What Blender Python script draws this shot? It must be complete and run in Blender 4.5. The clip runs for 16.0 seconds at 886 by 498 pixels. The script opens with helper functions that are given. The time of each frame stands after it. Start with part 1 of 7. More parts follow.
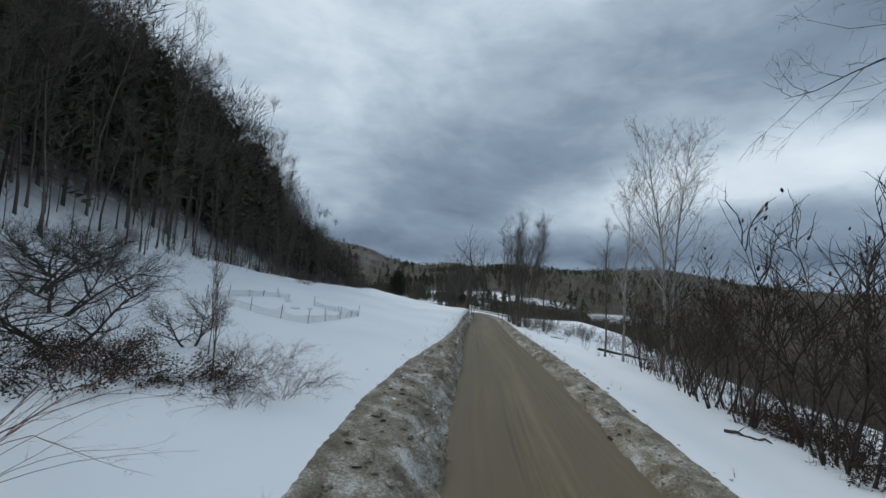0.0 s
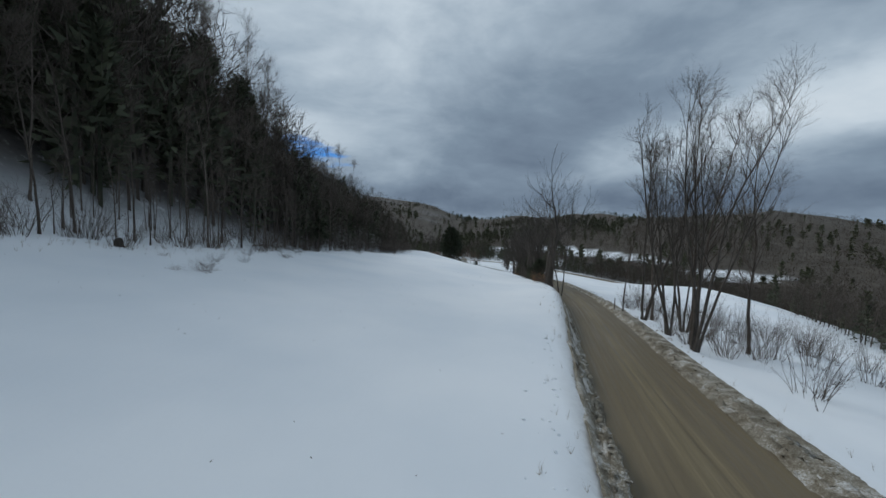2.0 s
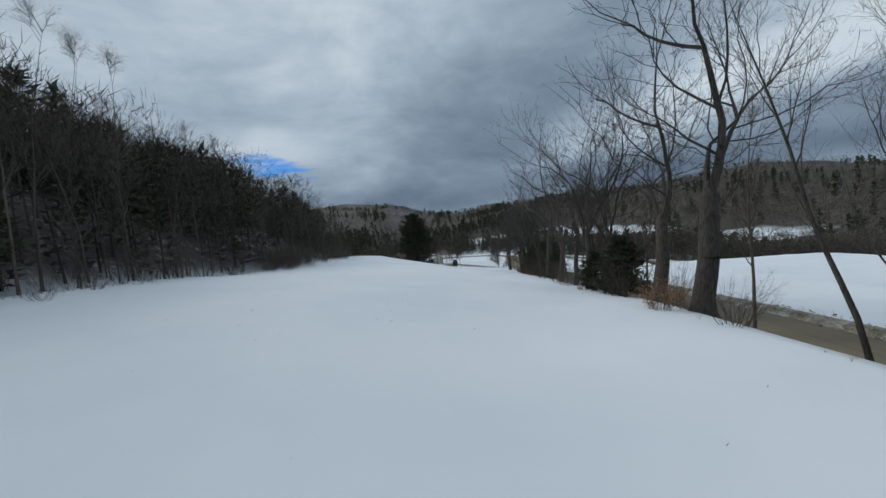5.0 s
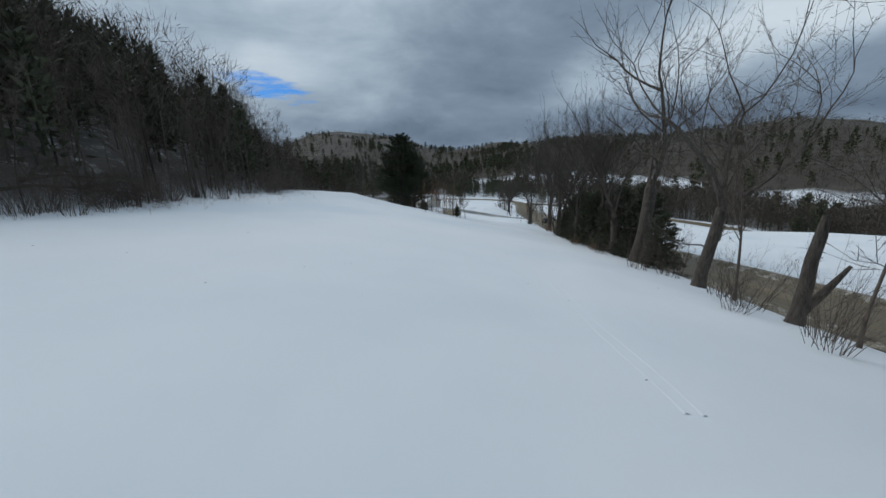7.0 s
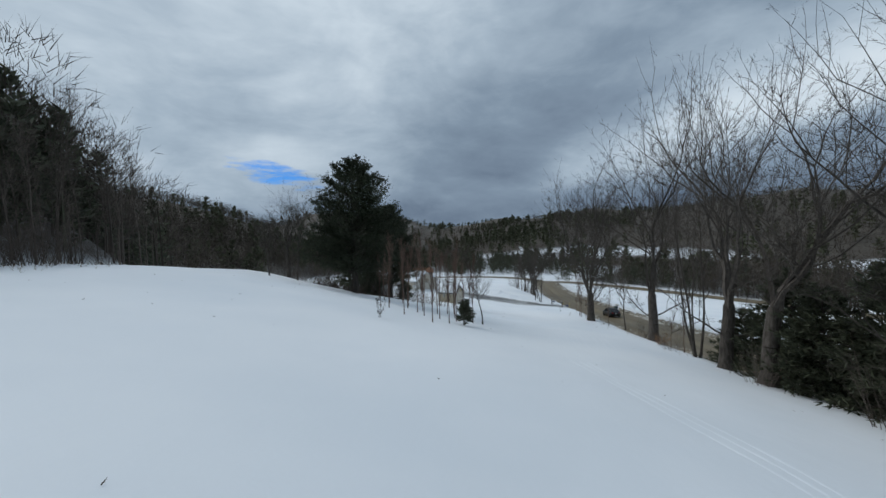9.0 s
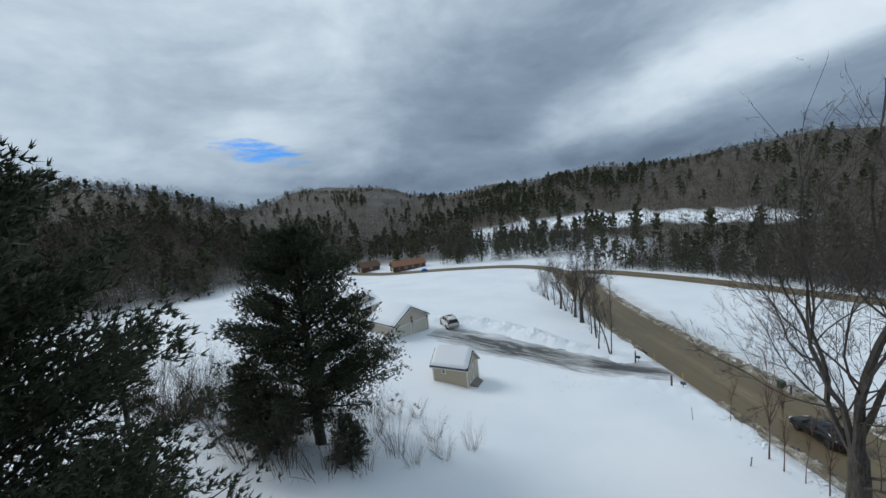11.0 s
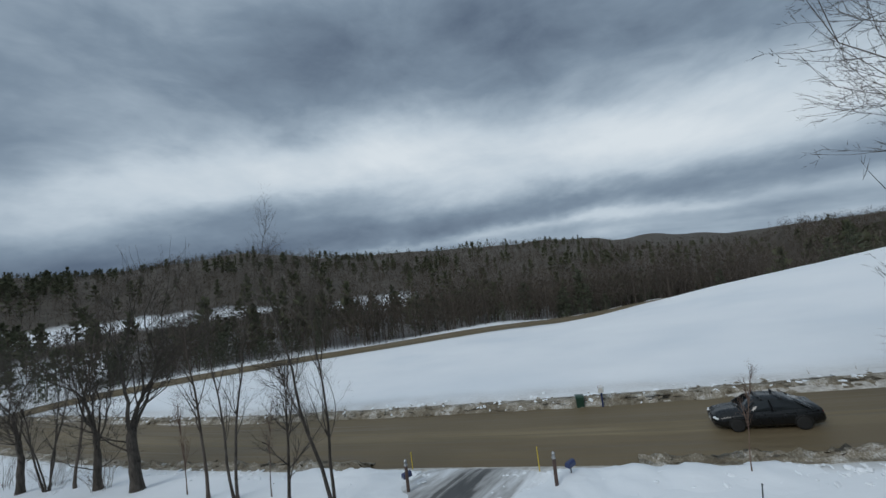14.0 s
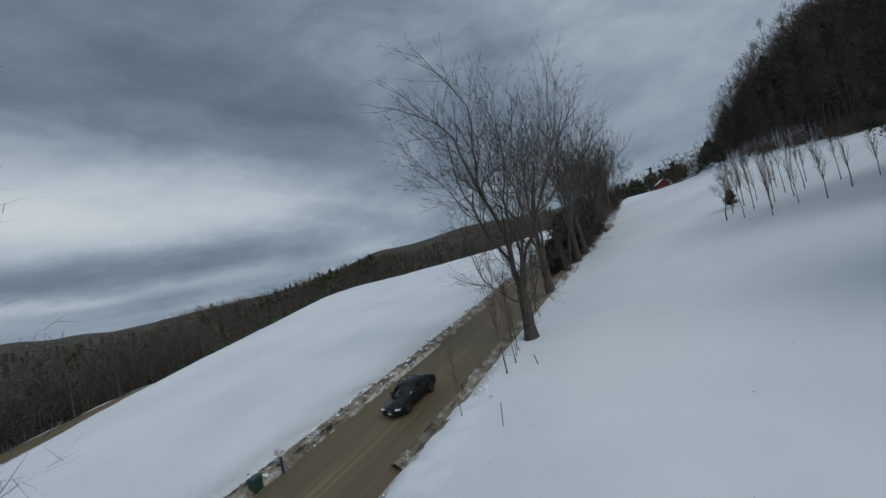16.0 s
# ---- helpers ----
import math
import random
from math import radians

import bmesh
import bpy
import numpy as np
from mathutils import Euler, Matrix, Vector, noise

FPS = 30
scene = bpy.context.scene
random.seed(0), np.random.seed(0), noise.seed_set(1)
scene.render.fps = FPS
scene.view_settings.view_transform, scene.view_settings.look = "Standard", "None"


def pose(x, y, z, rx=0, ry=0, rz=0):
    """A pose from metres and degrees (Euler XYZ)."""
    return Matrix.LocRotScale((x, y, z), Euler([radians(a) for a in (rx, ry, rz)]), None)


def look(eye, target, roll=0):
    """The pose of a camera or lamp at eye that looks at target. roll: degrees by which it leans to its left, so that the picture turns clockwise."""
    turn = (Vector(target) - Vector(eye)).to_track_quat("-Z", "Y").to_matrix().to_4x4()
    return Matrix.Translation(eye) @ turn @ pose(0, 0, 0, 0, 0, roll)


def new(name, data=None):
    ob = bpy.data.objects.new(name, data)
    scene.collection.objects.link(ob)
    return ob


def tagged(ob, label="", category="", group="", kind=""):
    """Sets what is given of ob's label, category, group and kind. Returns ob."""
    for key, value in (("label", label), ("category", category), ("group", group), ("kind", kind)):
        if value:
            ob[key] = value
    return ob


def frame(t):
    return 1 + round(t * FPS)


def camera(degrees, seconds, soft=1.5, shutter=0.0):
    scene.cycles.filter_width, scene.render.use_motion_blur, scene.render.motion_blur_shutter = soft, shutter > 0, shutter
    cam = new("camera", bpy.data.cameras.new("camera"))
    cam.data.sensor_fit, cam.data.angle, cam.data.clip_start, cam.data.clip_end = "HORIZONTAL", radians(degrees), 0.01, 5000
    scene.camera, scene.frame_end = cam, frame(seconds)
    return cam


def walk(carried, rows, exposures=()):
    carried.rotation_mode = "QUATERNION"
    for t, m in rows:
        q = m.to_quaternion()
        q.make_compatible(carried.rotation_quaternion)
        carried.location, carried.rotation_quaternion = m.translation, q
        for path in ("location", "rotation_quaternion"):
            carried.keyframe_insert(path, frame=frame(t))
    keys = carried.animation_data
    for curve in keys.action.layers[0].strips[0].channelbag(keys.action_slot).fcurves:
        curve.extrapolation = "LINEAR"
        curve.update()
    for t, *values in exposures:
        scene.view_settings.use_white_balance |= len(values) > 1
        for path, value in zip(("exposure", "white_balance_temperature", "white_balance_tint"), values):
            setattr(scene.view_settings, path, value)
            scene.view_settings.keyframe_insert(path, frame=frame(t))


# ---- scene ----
cam = camera(99.1, 16.0)
PATH = [
    (0, (-0.00, 0.00, 5.20), (-0.00, 9.98, 5.77), 5.1),
    (0.5, (0.62, 9.28, 6.30), (-0.10, 19.25, 6.53), 6.0),
    (1, (0.50, 18.75, 6.98), (-0.69, 28.68, 6.75), 5.9),
    (1.5, (0.48, 28.02, 6.44), (-1.02, 37.89, 5.84), 5.0),
    (2, (-0.01, 37.84, 5.33), (-1.62, 47.69, 4.61), 2.5),
    (2.5, (-0.73, 48.00, 3.96), (-2.30, 57.86, 3.39), -0.9),
    (3, (-1.32, 58.47, 2.72), (-2.74, 68.37, 2.41), -5.0),
    (3.2, (-1.53, 62.69, 2.30), (-2.84, 72.60, 2.07), -6.3),
    (5.3, (-4.22, 92.72, 0.84), (-5.15, 102.62, -0.22), -4.5),
    (5.5, (-4.85, 95.72, 1.28), (-5.78, 105.59, -0.04), -3.6),
    (6, (-5.38, 103.03, 1.06), (-6.38, 112.81, -0.77), -2.4),
    (6.5, (-5.73, 110.27, 0.10), (-6.76, 119.98, -2.07), -1.4),
    (7, (-6.21, 117.51, -1.01), (-7.23, 127.17, -3.36), -0.9),
    (7.5, (-6.92, 124.60, -2.50), (-7.88, 134.31, -4.70), -0.6),
    (8, (-7.74, 132.87, -3.59), (-8.65, 142.68, -5.35), -0.8),
    (8.5, (-8.78, 143.15, -4.38), (-9.61, 153.06, -5.45), -0.9),
    (9, (-9.01, 152.88, -4.52), (-10.03, 162.82, -4.85), -1.7),
    (9.5, (-9.80, 162.46, -3.65), (-10.83, 172.41, -3.44), -3.1),
    (9.7, (-10.07, 166.31, -2.90), (-11.11, 176.26, -2.66), -3.9),
    (11.8, (-11.96, 192.63, 1.15), (-12.87, 202.41, -0.72), -6.1),
    (12, (-11.88, 194.67, 0.19), (-12.69, 204.48, -1.55), -5.7),
    (12.5, (-11.92, 199.45, -2.54), (-11.78, 209.37, -3.78), -4.6),
    (13, (-11.71, 204.41, -4.74), (-8.94, 213.99, -5.39), -3.5),
    (13.5, (-11.41, 209.65, -6.53), (-4.85, 217.20, -6.59), -3.9),
    (14, (-10.59, 214.75, -8.37), (-1.23, 218.24, -7.94), -6.7),
    (14.5, (-10.02, 219.01, -9.15), (-0.10, 217.96, -8.61), -11.5),
    (15, (-8.29, 222.25, -9.46), (0.58, 217.64, -9.01), -14.4),
    (15.5, (-6.56, 223.91, -9.09), (0.65, 216.98, -8.81), -14.3),
    (16, (-4.92, 224.96, -9.15), (0.28, 216.42, -8.91), -12.4),
]
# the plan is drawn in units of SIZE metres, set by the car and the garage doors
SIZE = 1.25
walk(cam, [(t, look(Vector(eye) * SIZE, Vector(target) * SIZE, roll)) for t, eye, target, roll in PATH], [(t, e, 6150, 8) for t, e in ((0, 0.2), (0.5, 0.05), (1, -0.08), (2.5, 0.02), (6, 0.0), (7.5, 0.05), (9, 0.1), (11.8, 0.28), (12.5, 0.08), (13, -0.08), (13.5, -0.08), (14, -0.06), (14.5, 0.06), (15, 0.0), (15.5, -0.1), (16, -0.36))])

# ---- light: overcast winter sky with a veiled sun ----
world = bpy.data.worlds.new("sky")
scene.world = world
world.use_nodes = True
SUN_EL, SUN_AZ = 42.0, 68.0


def node(tree, kind, at=None, **values):
    n = tree.nodes.new(kind)
    for key, value in values.items():
        if key in n.inputs:
            n.inputs[key].default_value = value
    return n


def ramp(tree, fac, stops, mode="LINEAR"):
    n = tree.nodes.new("ShaderNodeValToRGB")
    n.color_ramp.interpolation = mode
    while len(n.color_ramp.elements) < len(stops):
        n.color_ramp.elements.new(0.5)
    for e, (p, c) in zip(n.color_ramp.elements, stops):
        e.position = p
        e.color = (*c, 1) if len(c) == 3 else c
    tree.links.new(fac, n.inputs[0])
    return n.outputs[0]


def maths(tree, op, a, b=None, c=None, clamp=False):
    n = tree.nodes.new("ShaderNodeMath")
    n.operation, n.use_clamp = op, clamp
    for k, v in enumerate((a, b, c)):
        if v is None:
            continue
        if isinstance(v, (int, float)):
            n.inputs[k].default_value = v
        else:
            tree.links.new(v, n.inputs[k])
    return n.outputs[0]


def mixed(tree, fac, a, b):
    n = tree.nodes.new("ShaderNodeMix")
    n.data_type = "RGBA"
    for k, v in ((0, fac), (6, a), (7, b)):
        if isinstance(v, (int, float)):
            n.inputs[k].default_value = v
        elif isinstance(v, tuple):
            n.inputs[k].default_value = (*v, 1)
        else:
            tree.links.new(v, n.inputs[k])
    return n.outputs[2]


def noise_tex(tree, vec, scale, detail=4.0, rough=0.55, distort=0.0):
    n = tree.nodes.new("ShaderNodeTexNoise")
    n.inputs["Scale"].default_value, n.inputs["Detail"].default_value = scale, detail
    n.inputs["Roughness"].default_value, n.inputs["Distortion"].default_value = rough, distort
    if vec is not None:
        tree.links.new(vec, n.inputs["Vector"])
    return n.outputs["Fac"]


def scaled(tree, vec, s, loc=(0, 0, 0), rot=(0, 0, 0)):
    n = tree.nodes.new("ShaderNodeMapping")
    n.inputs["Scale"].default_value, n.inputs["Location"].default_value, n.inputs["Rotation"].default_value = s, loc, rot
    tree.links.new(vec, n.inputs["Vector"])
    return n.outputs[0]


# the cloud masses that the sky shows: bearing, height, half width, half height, tilt, gain
CLOUDS = [(28, 30, 22, 16, 0, 0.12), (6, 62, 40, 24, 0, 0.10), (-6, 12, 20, 8, 10, -0.13), (-8, 26, 16, 9, 20, -0.08), (-30, 13, 20, 3.6, 14, 0.20), (-62, 17, 24, 5.5, 8, 0.24), (-100, 14, 24, 4.5, 0, 0.24), (-122, 11, 14, 3.2, 0, 0.12),
          (-55, 6, 34, 2.6, 4, -0.15), (-95, 6.5, 34, 2.2, 0, -0.10), (-90, 4.0, 30, 0.9, 0, 0.14), (-60, 32, 34, 8, 10, -0.10), (-105, 32, 40, 12, 0, -0.15), (-50, 31, 14, 7, 0, -0.05), (-165, 22, 16, 8, 0, -0.05), (24, 3.6, 30, 2.6, 0, -0.15), (-50, 10.5, 16, 2.4, 8, -0.16), (-20, 4, 26, 2.4, 0, -0.12), (31, 12.5, 8, 3.2, -10, 0.10)]


def build_sky():
    t = world.node_tree
    t.nodes.clear()
    out = t.nodes.new("ShaderNodeOutputWorld")
    sky = t.nodes.new("ShaderNodeTexSky")
    sky.sky_type, sky.sun_disc = "NISHITA", False
    sky.sun_elevation, sky.sun_rotation = radians(SUN_EL), radians(-SUN_AZ)
    clear = t.nodes.new("ShaderNodeBackground")
    clear.inputs["Strength"].default_value = 0.10
    deep = t.nodes.new("ShaderNodeVectorMath")
    deep.operation = "MULTIPLY"
    deep.inputs[1].default_value = (0.17, 0.46, 0.95)
    t.links.new(sky.outputs[0], deep.inputs[0])
    t.links.new(deep.outputs[0], clear.inputs["Color"])
    co = t.nodes.new("ShaderNodeTexCoord").outputs["Generated"]
    sep = t.nodes.new("ShaderNodeSeparateXYZ")
    t.links.new(co, sep.inputs[0])
    up = maths(t, "MAXIMUM", sep.outputs[2], 0.0)
    # cloud ceiling: the direction laid onto a flat layer
    den = maths(t, "ADD", up, 0.10)
    com = t.nodes.new("ShaderNodeCombineXYZ")
    t.links.new(maths(t, "DIVIDE", sep.outputs[0], den), com.inputs[0])
    t.links.new(maths(t, "DIVIDE", sep.outputs[1], den), com.inputs[1])
    layer = com.outputs[0]
    def lobe(azd, eld, wide, tall, tilt=0.0, soft=1.0):
        """A soft cloud mass about one bearing and height."""
        az, el = radians(azd), radians(eld)
        fwd = Vector((-math.sin(az) * math.cos(el), math.cos(az) * math.cos(el), math.sin(el)))
        right = Vector((math.cos(az), math.sin(az), 0))
        upv = right.cross(fwd)
        r2, u2 = right * math.cos(tilt) + upv * math.sin(tilt), upv * math.cos(tilt) - right * math.sin(tilt)
        p = maths(t, "DIVIDE", dot(r2), math.sin(radians(wide)))
        q = maths(t, "DIVIDE", dot(u2), math.sin(radians(tall)))
        e = maths(t, "ADD", maths(t, "MULTIPLY", p, p), maths(t, "MULTIPLY", q, q))
        g = maths(t, "POWER", 2.718, maths(t, "MULTIPLY", e, -1.0))
        return maths(t, "MULTIPLY", g, maths(t, "GREATER_THAN", dot(fwd), 0.0))
    def dot(v):
        n = t.nodes.new("ShaderNodeVectorMath")
        n.operation = "DOT_PRODUCT"
        t.links.new(warp, n.inputs[0])
        n.inputs[1].default_value = v
        return n.outputs["Value"]
    # cloud edges wander
    wn = t.nodes.new("ShaderNodeTexNoise")
    wn.inputs["Scale"].default_value, wn.inputs["Detail"].default_value, wn.inputs["Roughness"].default_value = 3.2, 5.0, 0.6
    t.links.new(scaled(t, co, (1, 1, 2.2)), wn.inputs["Vector"])
    off = t.nodes.new("ShaderNodeVectorMath")
    off.operation = "MULTIPLY_ADD"
    off.inputs[1].default_value, off.inputs[2].default_value = (0.16, 0.16, 0.10), (-0.08, -0.08, -0.05)
    t.links.new(wn.outputs["Color"], off.inputs[0])
    addv = t.nodes.new("ShaderNodeVectorMath")
    t.links.new(co, addv.inputs[0])
    t.links.new(off.outputs[0], addv.inputs[1])
    warp = addv.outputs[0]
    big = noise_tex(t, scaled(t, layer, (0.5, 0.3, 1.0), (1.3, 0.4, 0), (0, 0, radians(52))), 1.0, 3.0, 0.5, 0.3)
    mid = noise_tex(t, scaled(t, co, (1, 1, 2.0), (4, 2, 0)), 2.6, 5.0, 0.55, 0.4)
    fine = noise_tex(t, scaled(t, co, (1, 1, 2.6), (2, 7, 0)), 8.0, 5.0, 0.6, 0.5)
    f = maths(t, "ADD", maths(t, "MULTIPLY", big, 0.30), maths(t, "ADD", maths(t, "MULTIPLY", mid, 0.55), maths(t, "MULTIPLY", fine, 0.15)))
    f = maths(t, "ADD", maths(t, "MULTIPLY", maths(t, "SUBTRACT", f, 0.5), 0.75), 0.50)
    for azd, eld, wide, tall, tilt, gain in CLOUDS:
        f = maths(t, "ADD", f, maths(t, "MULTIPLY", lobe(azd, eld, wide, tall, radians(tilt)), gain))
    cloud = ramp(t, f, [(0.25, (0.115, 0.150, 0.205)), (0.40, (0.215, 0.270, 0.335)), (0.52, (0.36, 0.425, 0.49)), (0.64, (0.55, 0.61, 0.66)), (0.80, (0.72, 0.755, 0.775))])
    over = t.nodes.new("ShaderNodeBackground")
    t.links.new(cloud, over.inputs["Color"])
    over.inputs["Strength"].default_value = 1.0
    # one rift in the clouds, where blue shows
    az, el = radians(29.0), radians(9.2)
    aim = Vector((-math.sin(az) * math.cos(el), math.cos(az) * math.cos(el), math.sin(el)))
    side = Vector((math.cos(az), math.sin(az), 0))
    top = side.cross(aim)
    warp = co
    a = maths(t, "DIVIDE", dot(side), 0.095)
    b = maths(t, "DIVIDE", maths(t, "ADD", dot(top), maths(t, "MULTIPLY", dot(side), 0.20)), 0.030)
    rad = maths(t, "ADD", maths(t, "MULTIPLY", a, a), maths(t, "MULTIPLY", b, b))
    rag = maths(t, "ADD", rad, maths(t, "MULTIPLY", maths(t, "SUBTRACT", noise_tex(t, scaled(t, co, (12, 12, 60)), 1.0, 6.0, 0.65), 0.5), 4.0))
    front = maths(t, "GREATER_THAN", dot(aim), 0.0)
    hole = maths(t, "MULTIPLY", ramp(t, rag, [(0.0, (0.95, 0.95, 0.95)), (0.3, (0.65, 0.65, 0.65)), (1.0, (0, 0, 0))]), front)
    mix = t.nodes.new("ShaderNodeMixShader")
    t.links.new(hole, mix.inputs[0])
    t.links.new(over.outputs[0], mix.inputs[1])
    t.links.new(clear.outputs[0], mix.inputs[2])
    t.links.new(mix.outputs[0], out.inputs[0])


build_sky()
sun = new("sun", bpy.data.lights.new("sun", "SUN"))
sun.data.energy, sun.data.angle, sun.data.color = 1.1, radians(25), (1.0, 0.96, 0.9)
sun.rotation_euler = (radians(90 - SUN_EL), 0, radians(SUN_AZ + 180))

# ---- the lie of the land ----
def smooth(a, n):
    k = np.ones(n) / n
    return np.convolve(np.pad(a, n // 2, mode="edge"), k, mode="same")[n // 2 : len(a) + n // 2]


YS = np.arange(-120, 460, 0.5)


def along(stations, window=30):
    """A smooth line through a few stations (y, value)."""
    ys, vs = zip(*stations)
    return smooth(np.interp(YS, ys, vs), window + 1 - window % 2)


ROAD_X = along([(-120, 30), (-75, 9), (-40, 2.5), (0, 2.9), (12, 3.4), (25, 4.7), (40, 5.8), (48, 6.6), (64, 8.3), (76, 9.8), (90, 11.2), (100, 12.0),
                (115, 12.4), (135, 12.2), (150, 11.8), (165, 11.0), (180, 10.3), (194, 9.7), (208, 9.3), (216, 9.1), (229, 8.9), (242, 8.9), (252, 9.5), (270, 11), (288, 12)], 16)
ROAD_Z = along([(-120, 3), (0, 0.2), (15, 0), (35, -1.2), (68, -3.6), (85, -4.9), (100, -6.1), (111, -6.9), (136, -8.9), (155, -11), (174, -13.3),
                (187, -14.7), (200, -15.9), (215, -17.2), (239, -18.9), (257, -20.1), (288, -21.6), (330, -22.6), (460, -23)], 24)
# heights over the road 20 m and 40 m to the hill side, and where the wood begins
HILL_20 = along([(-120, 3), (0, 2.2), (25, 1.9), (54, 2.3), (75, 2.0), (100, 2.1), (132, 2.6), (160, 3.2), (180, 3.0), (190, 2.6), (205, 1.4), (218, 0.6), (230, 2.2), (250, 2.0), (300, 0.4)])
HILL_40 = along([(-120, 8), (0, 6.5), (25, 6.0), (54, 6.2), (66, 5.0), (88, 4.6), (110, 4.6), (132, 4.7), (145, 5.3), (160, 6.4), (178, 7.7), (190, 6.8), (205, 4.6), (218, 3.3), (230, 3.7), (250, 3.0), (300, 0.5)])
WOOD_X = along([(-120, -26), (0, -27), (40, -31), (54, -32), (65, -31), (88, -33), (105, -35), (120, -35.5), (132, -33), (143, -31), (152, -31), (162, -33), (175, -36), (190, -41), (203, -53), (218, -79), (250, -94), (290, -90), (340, -74), (400, -50)])
# heights over the road 9, 50 and 100 m to the valley side
VALE_9 = along([(-120, -0.3), (40, -0.3), (90, -0.5), (130, -0.5), (180, -0.1), (240, -0.3)])
VALE_50 = along([(-120, -9), (50, -8), (85, -7), (110, -6), (130, -3.2), (150, -0.6), (172, 0.6), (190, 0.0), (205, -1.8), (220, -3.2), (250, -2.4), (290, -1.2), (340, -1)])
VALE_100 = along([(-120, -26), (50, -24), (110, -20), (150, -13), (190, -11), (220, -10), (260, -6), (300, -3), (340, -2)])
# the skyline: bearing to the left of +y, foot distance, ridge distance, ridge height
RIDGES = [(-180, 340, 560, 25), (-160, 330, 540, 30), (-145, 220, 420, 22), (-133, 170, 340, 5), (-121, 150, 300, -12), (-109.5, 150, 290, -14), (-108, 170, 2400, -28),
          (-100, 170, 2400, 18), (-90, 160, 1000, 8), (-84, 150, 800, 16), (-75, 140, 750, 18), (-66, 130, 720, 17), (-56, 130, 700, 24), (-48, 130, 640, 34), (-40, 130, 620, 40),
          (-26, 130, 620, 27), (-17, 150, 600, 31), (-6, 170, 560, 20), (3, 190, 640, 10), (6.8, 200, 800, 12), (8, 240, 1250, 34), (15, 240, 1300, 68), (21, 240, 1300, 70), (26, 240, 1250, 68),
          (30, 240, 1000, 22), (33, 240, 700, 4), (36, 130, 480, 8), (41, 120, 450, 24), (47, 120, 450, 36), (60, 125, 420, 45), (90, 120, 380, 50), (120, 200, 420, 45), (180, 340, 560, 25)]
CENTRE = (-10.0, 200.0)


def step(a, b, v):
    s = np.clip((v - a) / (b - a), 0, 1)
    return s * s * (3 - 2 * s)


def polyline(points, gap=1.5, window=9):
    p = np.array(points, float)
    s = np.r_[0, np.cumsum(np.hypot(*np.diff(p, axis=0).T))]
    n = np.arange(0, s[-1], gap)
    return np.stack([smooth(np.interp(n, s, p[:, k]), window) for k in range(2)], 1)


LANE_WEST = polyline([(12, 282), (11.5, 292), (7, 301), (-3, 307), (-18, 309.5), (-30, 311), (-45, 314), (-62, 322)])
LANE_EAST = polyline([(11.5, 286), (15, 289.5), (20, 288), (27, 282), (38, 267), (49, 249), (62, 227), (78, 200), (104, 165)])


def bumps(x, y, size, seed):
    """Smooth wavy noise from a few sines."""
    r = np.random.RandomState(seed)
    out = 0
    for _ in range(7):
        a, p, k = r.uniform(0, 6.283), r.uniform(0, 6.283), 6.283 / (size * r.uniform(0.6, 1.7))
        out = out + np.sin(k * (x * np.cos(a) + y * np.sin(a)) + p)
    return out / 4.0


def open_ground(x, y):
    rx, rz = np.interp(y, YS, ROAD_X), np.interp(y, YS, ROAD_Z)
    d = x - rx
    h20, h40 = np.interp(y, YS, HILL_20), np.interp(y, YS, HILL_40)
    left = np.maximum(-d, 0)
    u = np.maximum(left - 3.4, 0)
    b = (h40 / 36.6 - h20 / 16.6) / 20.0
    a = h20 / 16.6 - 16.6 * b
    hill = np.where(u < 37, a * u + b * u * u, h40 + (a + 2 * b * 37) * (u - 37) * 0.25)
    bank = 0.75 * step(2.9, 4.0, left) * (1 - 0.45 * step(6, 18, left)) * np.interp(y, [90, 124, 135, 160, 205, 225], [1, 1.0, 0.3, 0.4, 0.45, 0.2])
    bank += np.interp(y, [42, 58, 72, 84, 104, 113, 124], [0, 0.55, 1.0, 1.3, 0.7, 0.5, 0]) * step(2.8, 3.7, left) * (1 - step(4.5, 13, left))
    wood = np.maximum(np.interp(y, YS, WOOD_X) - x, 0)
    rise = 0.70 - 0.30 * step(100, 150, y) - 0.14 * step(190, 260, y)
    climb = rise * wood * step(0, 14, wood)
    climb = 75 * (1 - np.exp(-climb / 75))
    right = np.maximum(d, 0)
    v9, v50, v100 = (np.interp(y, YS, v) for v in (VALE_9, VALE_50, VALE_100))
    vale = np.where(right < 9, v9 * step(3, 9, right), np.where(right < 50, v9 + (v50 - v9) * (np.maximum(right - 9, 0) / 41) ** 1.25, v50 + (v100 - v50) * np.clip((right - 50) / 50, 0, 1.4)))
    rim = 0.28 * step(2.8, 3.5, right) * (1 - step(4.5, 8, right))
    z = rz + np.where(d < 0, np.clip(hill, -4, 60) + bank + climb, vale + rim)
    soft = step(4.2, 12, np.abs(d))
    return z + soft * (0.10 * bumps(x, y, 14, 3) + 0.04 * bumps(x, y, 5, 4)) + step(30, 60, np.abs(d)) * 0.7 * bumps(x, y, 40, 5)


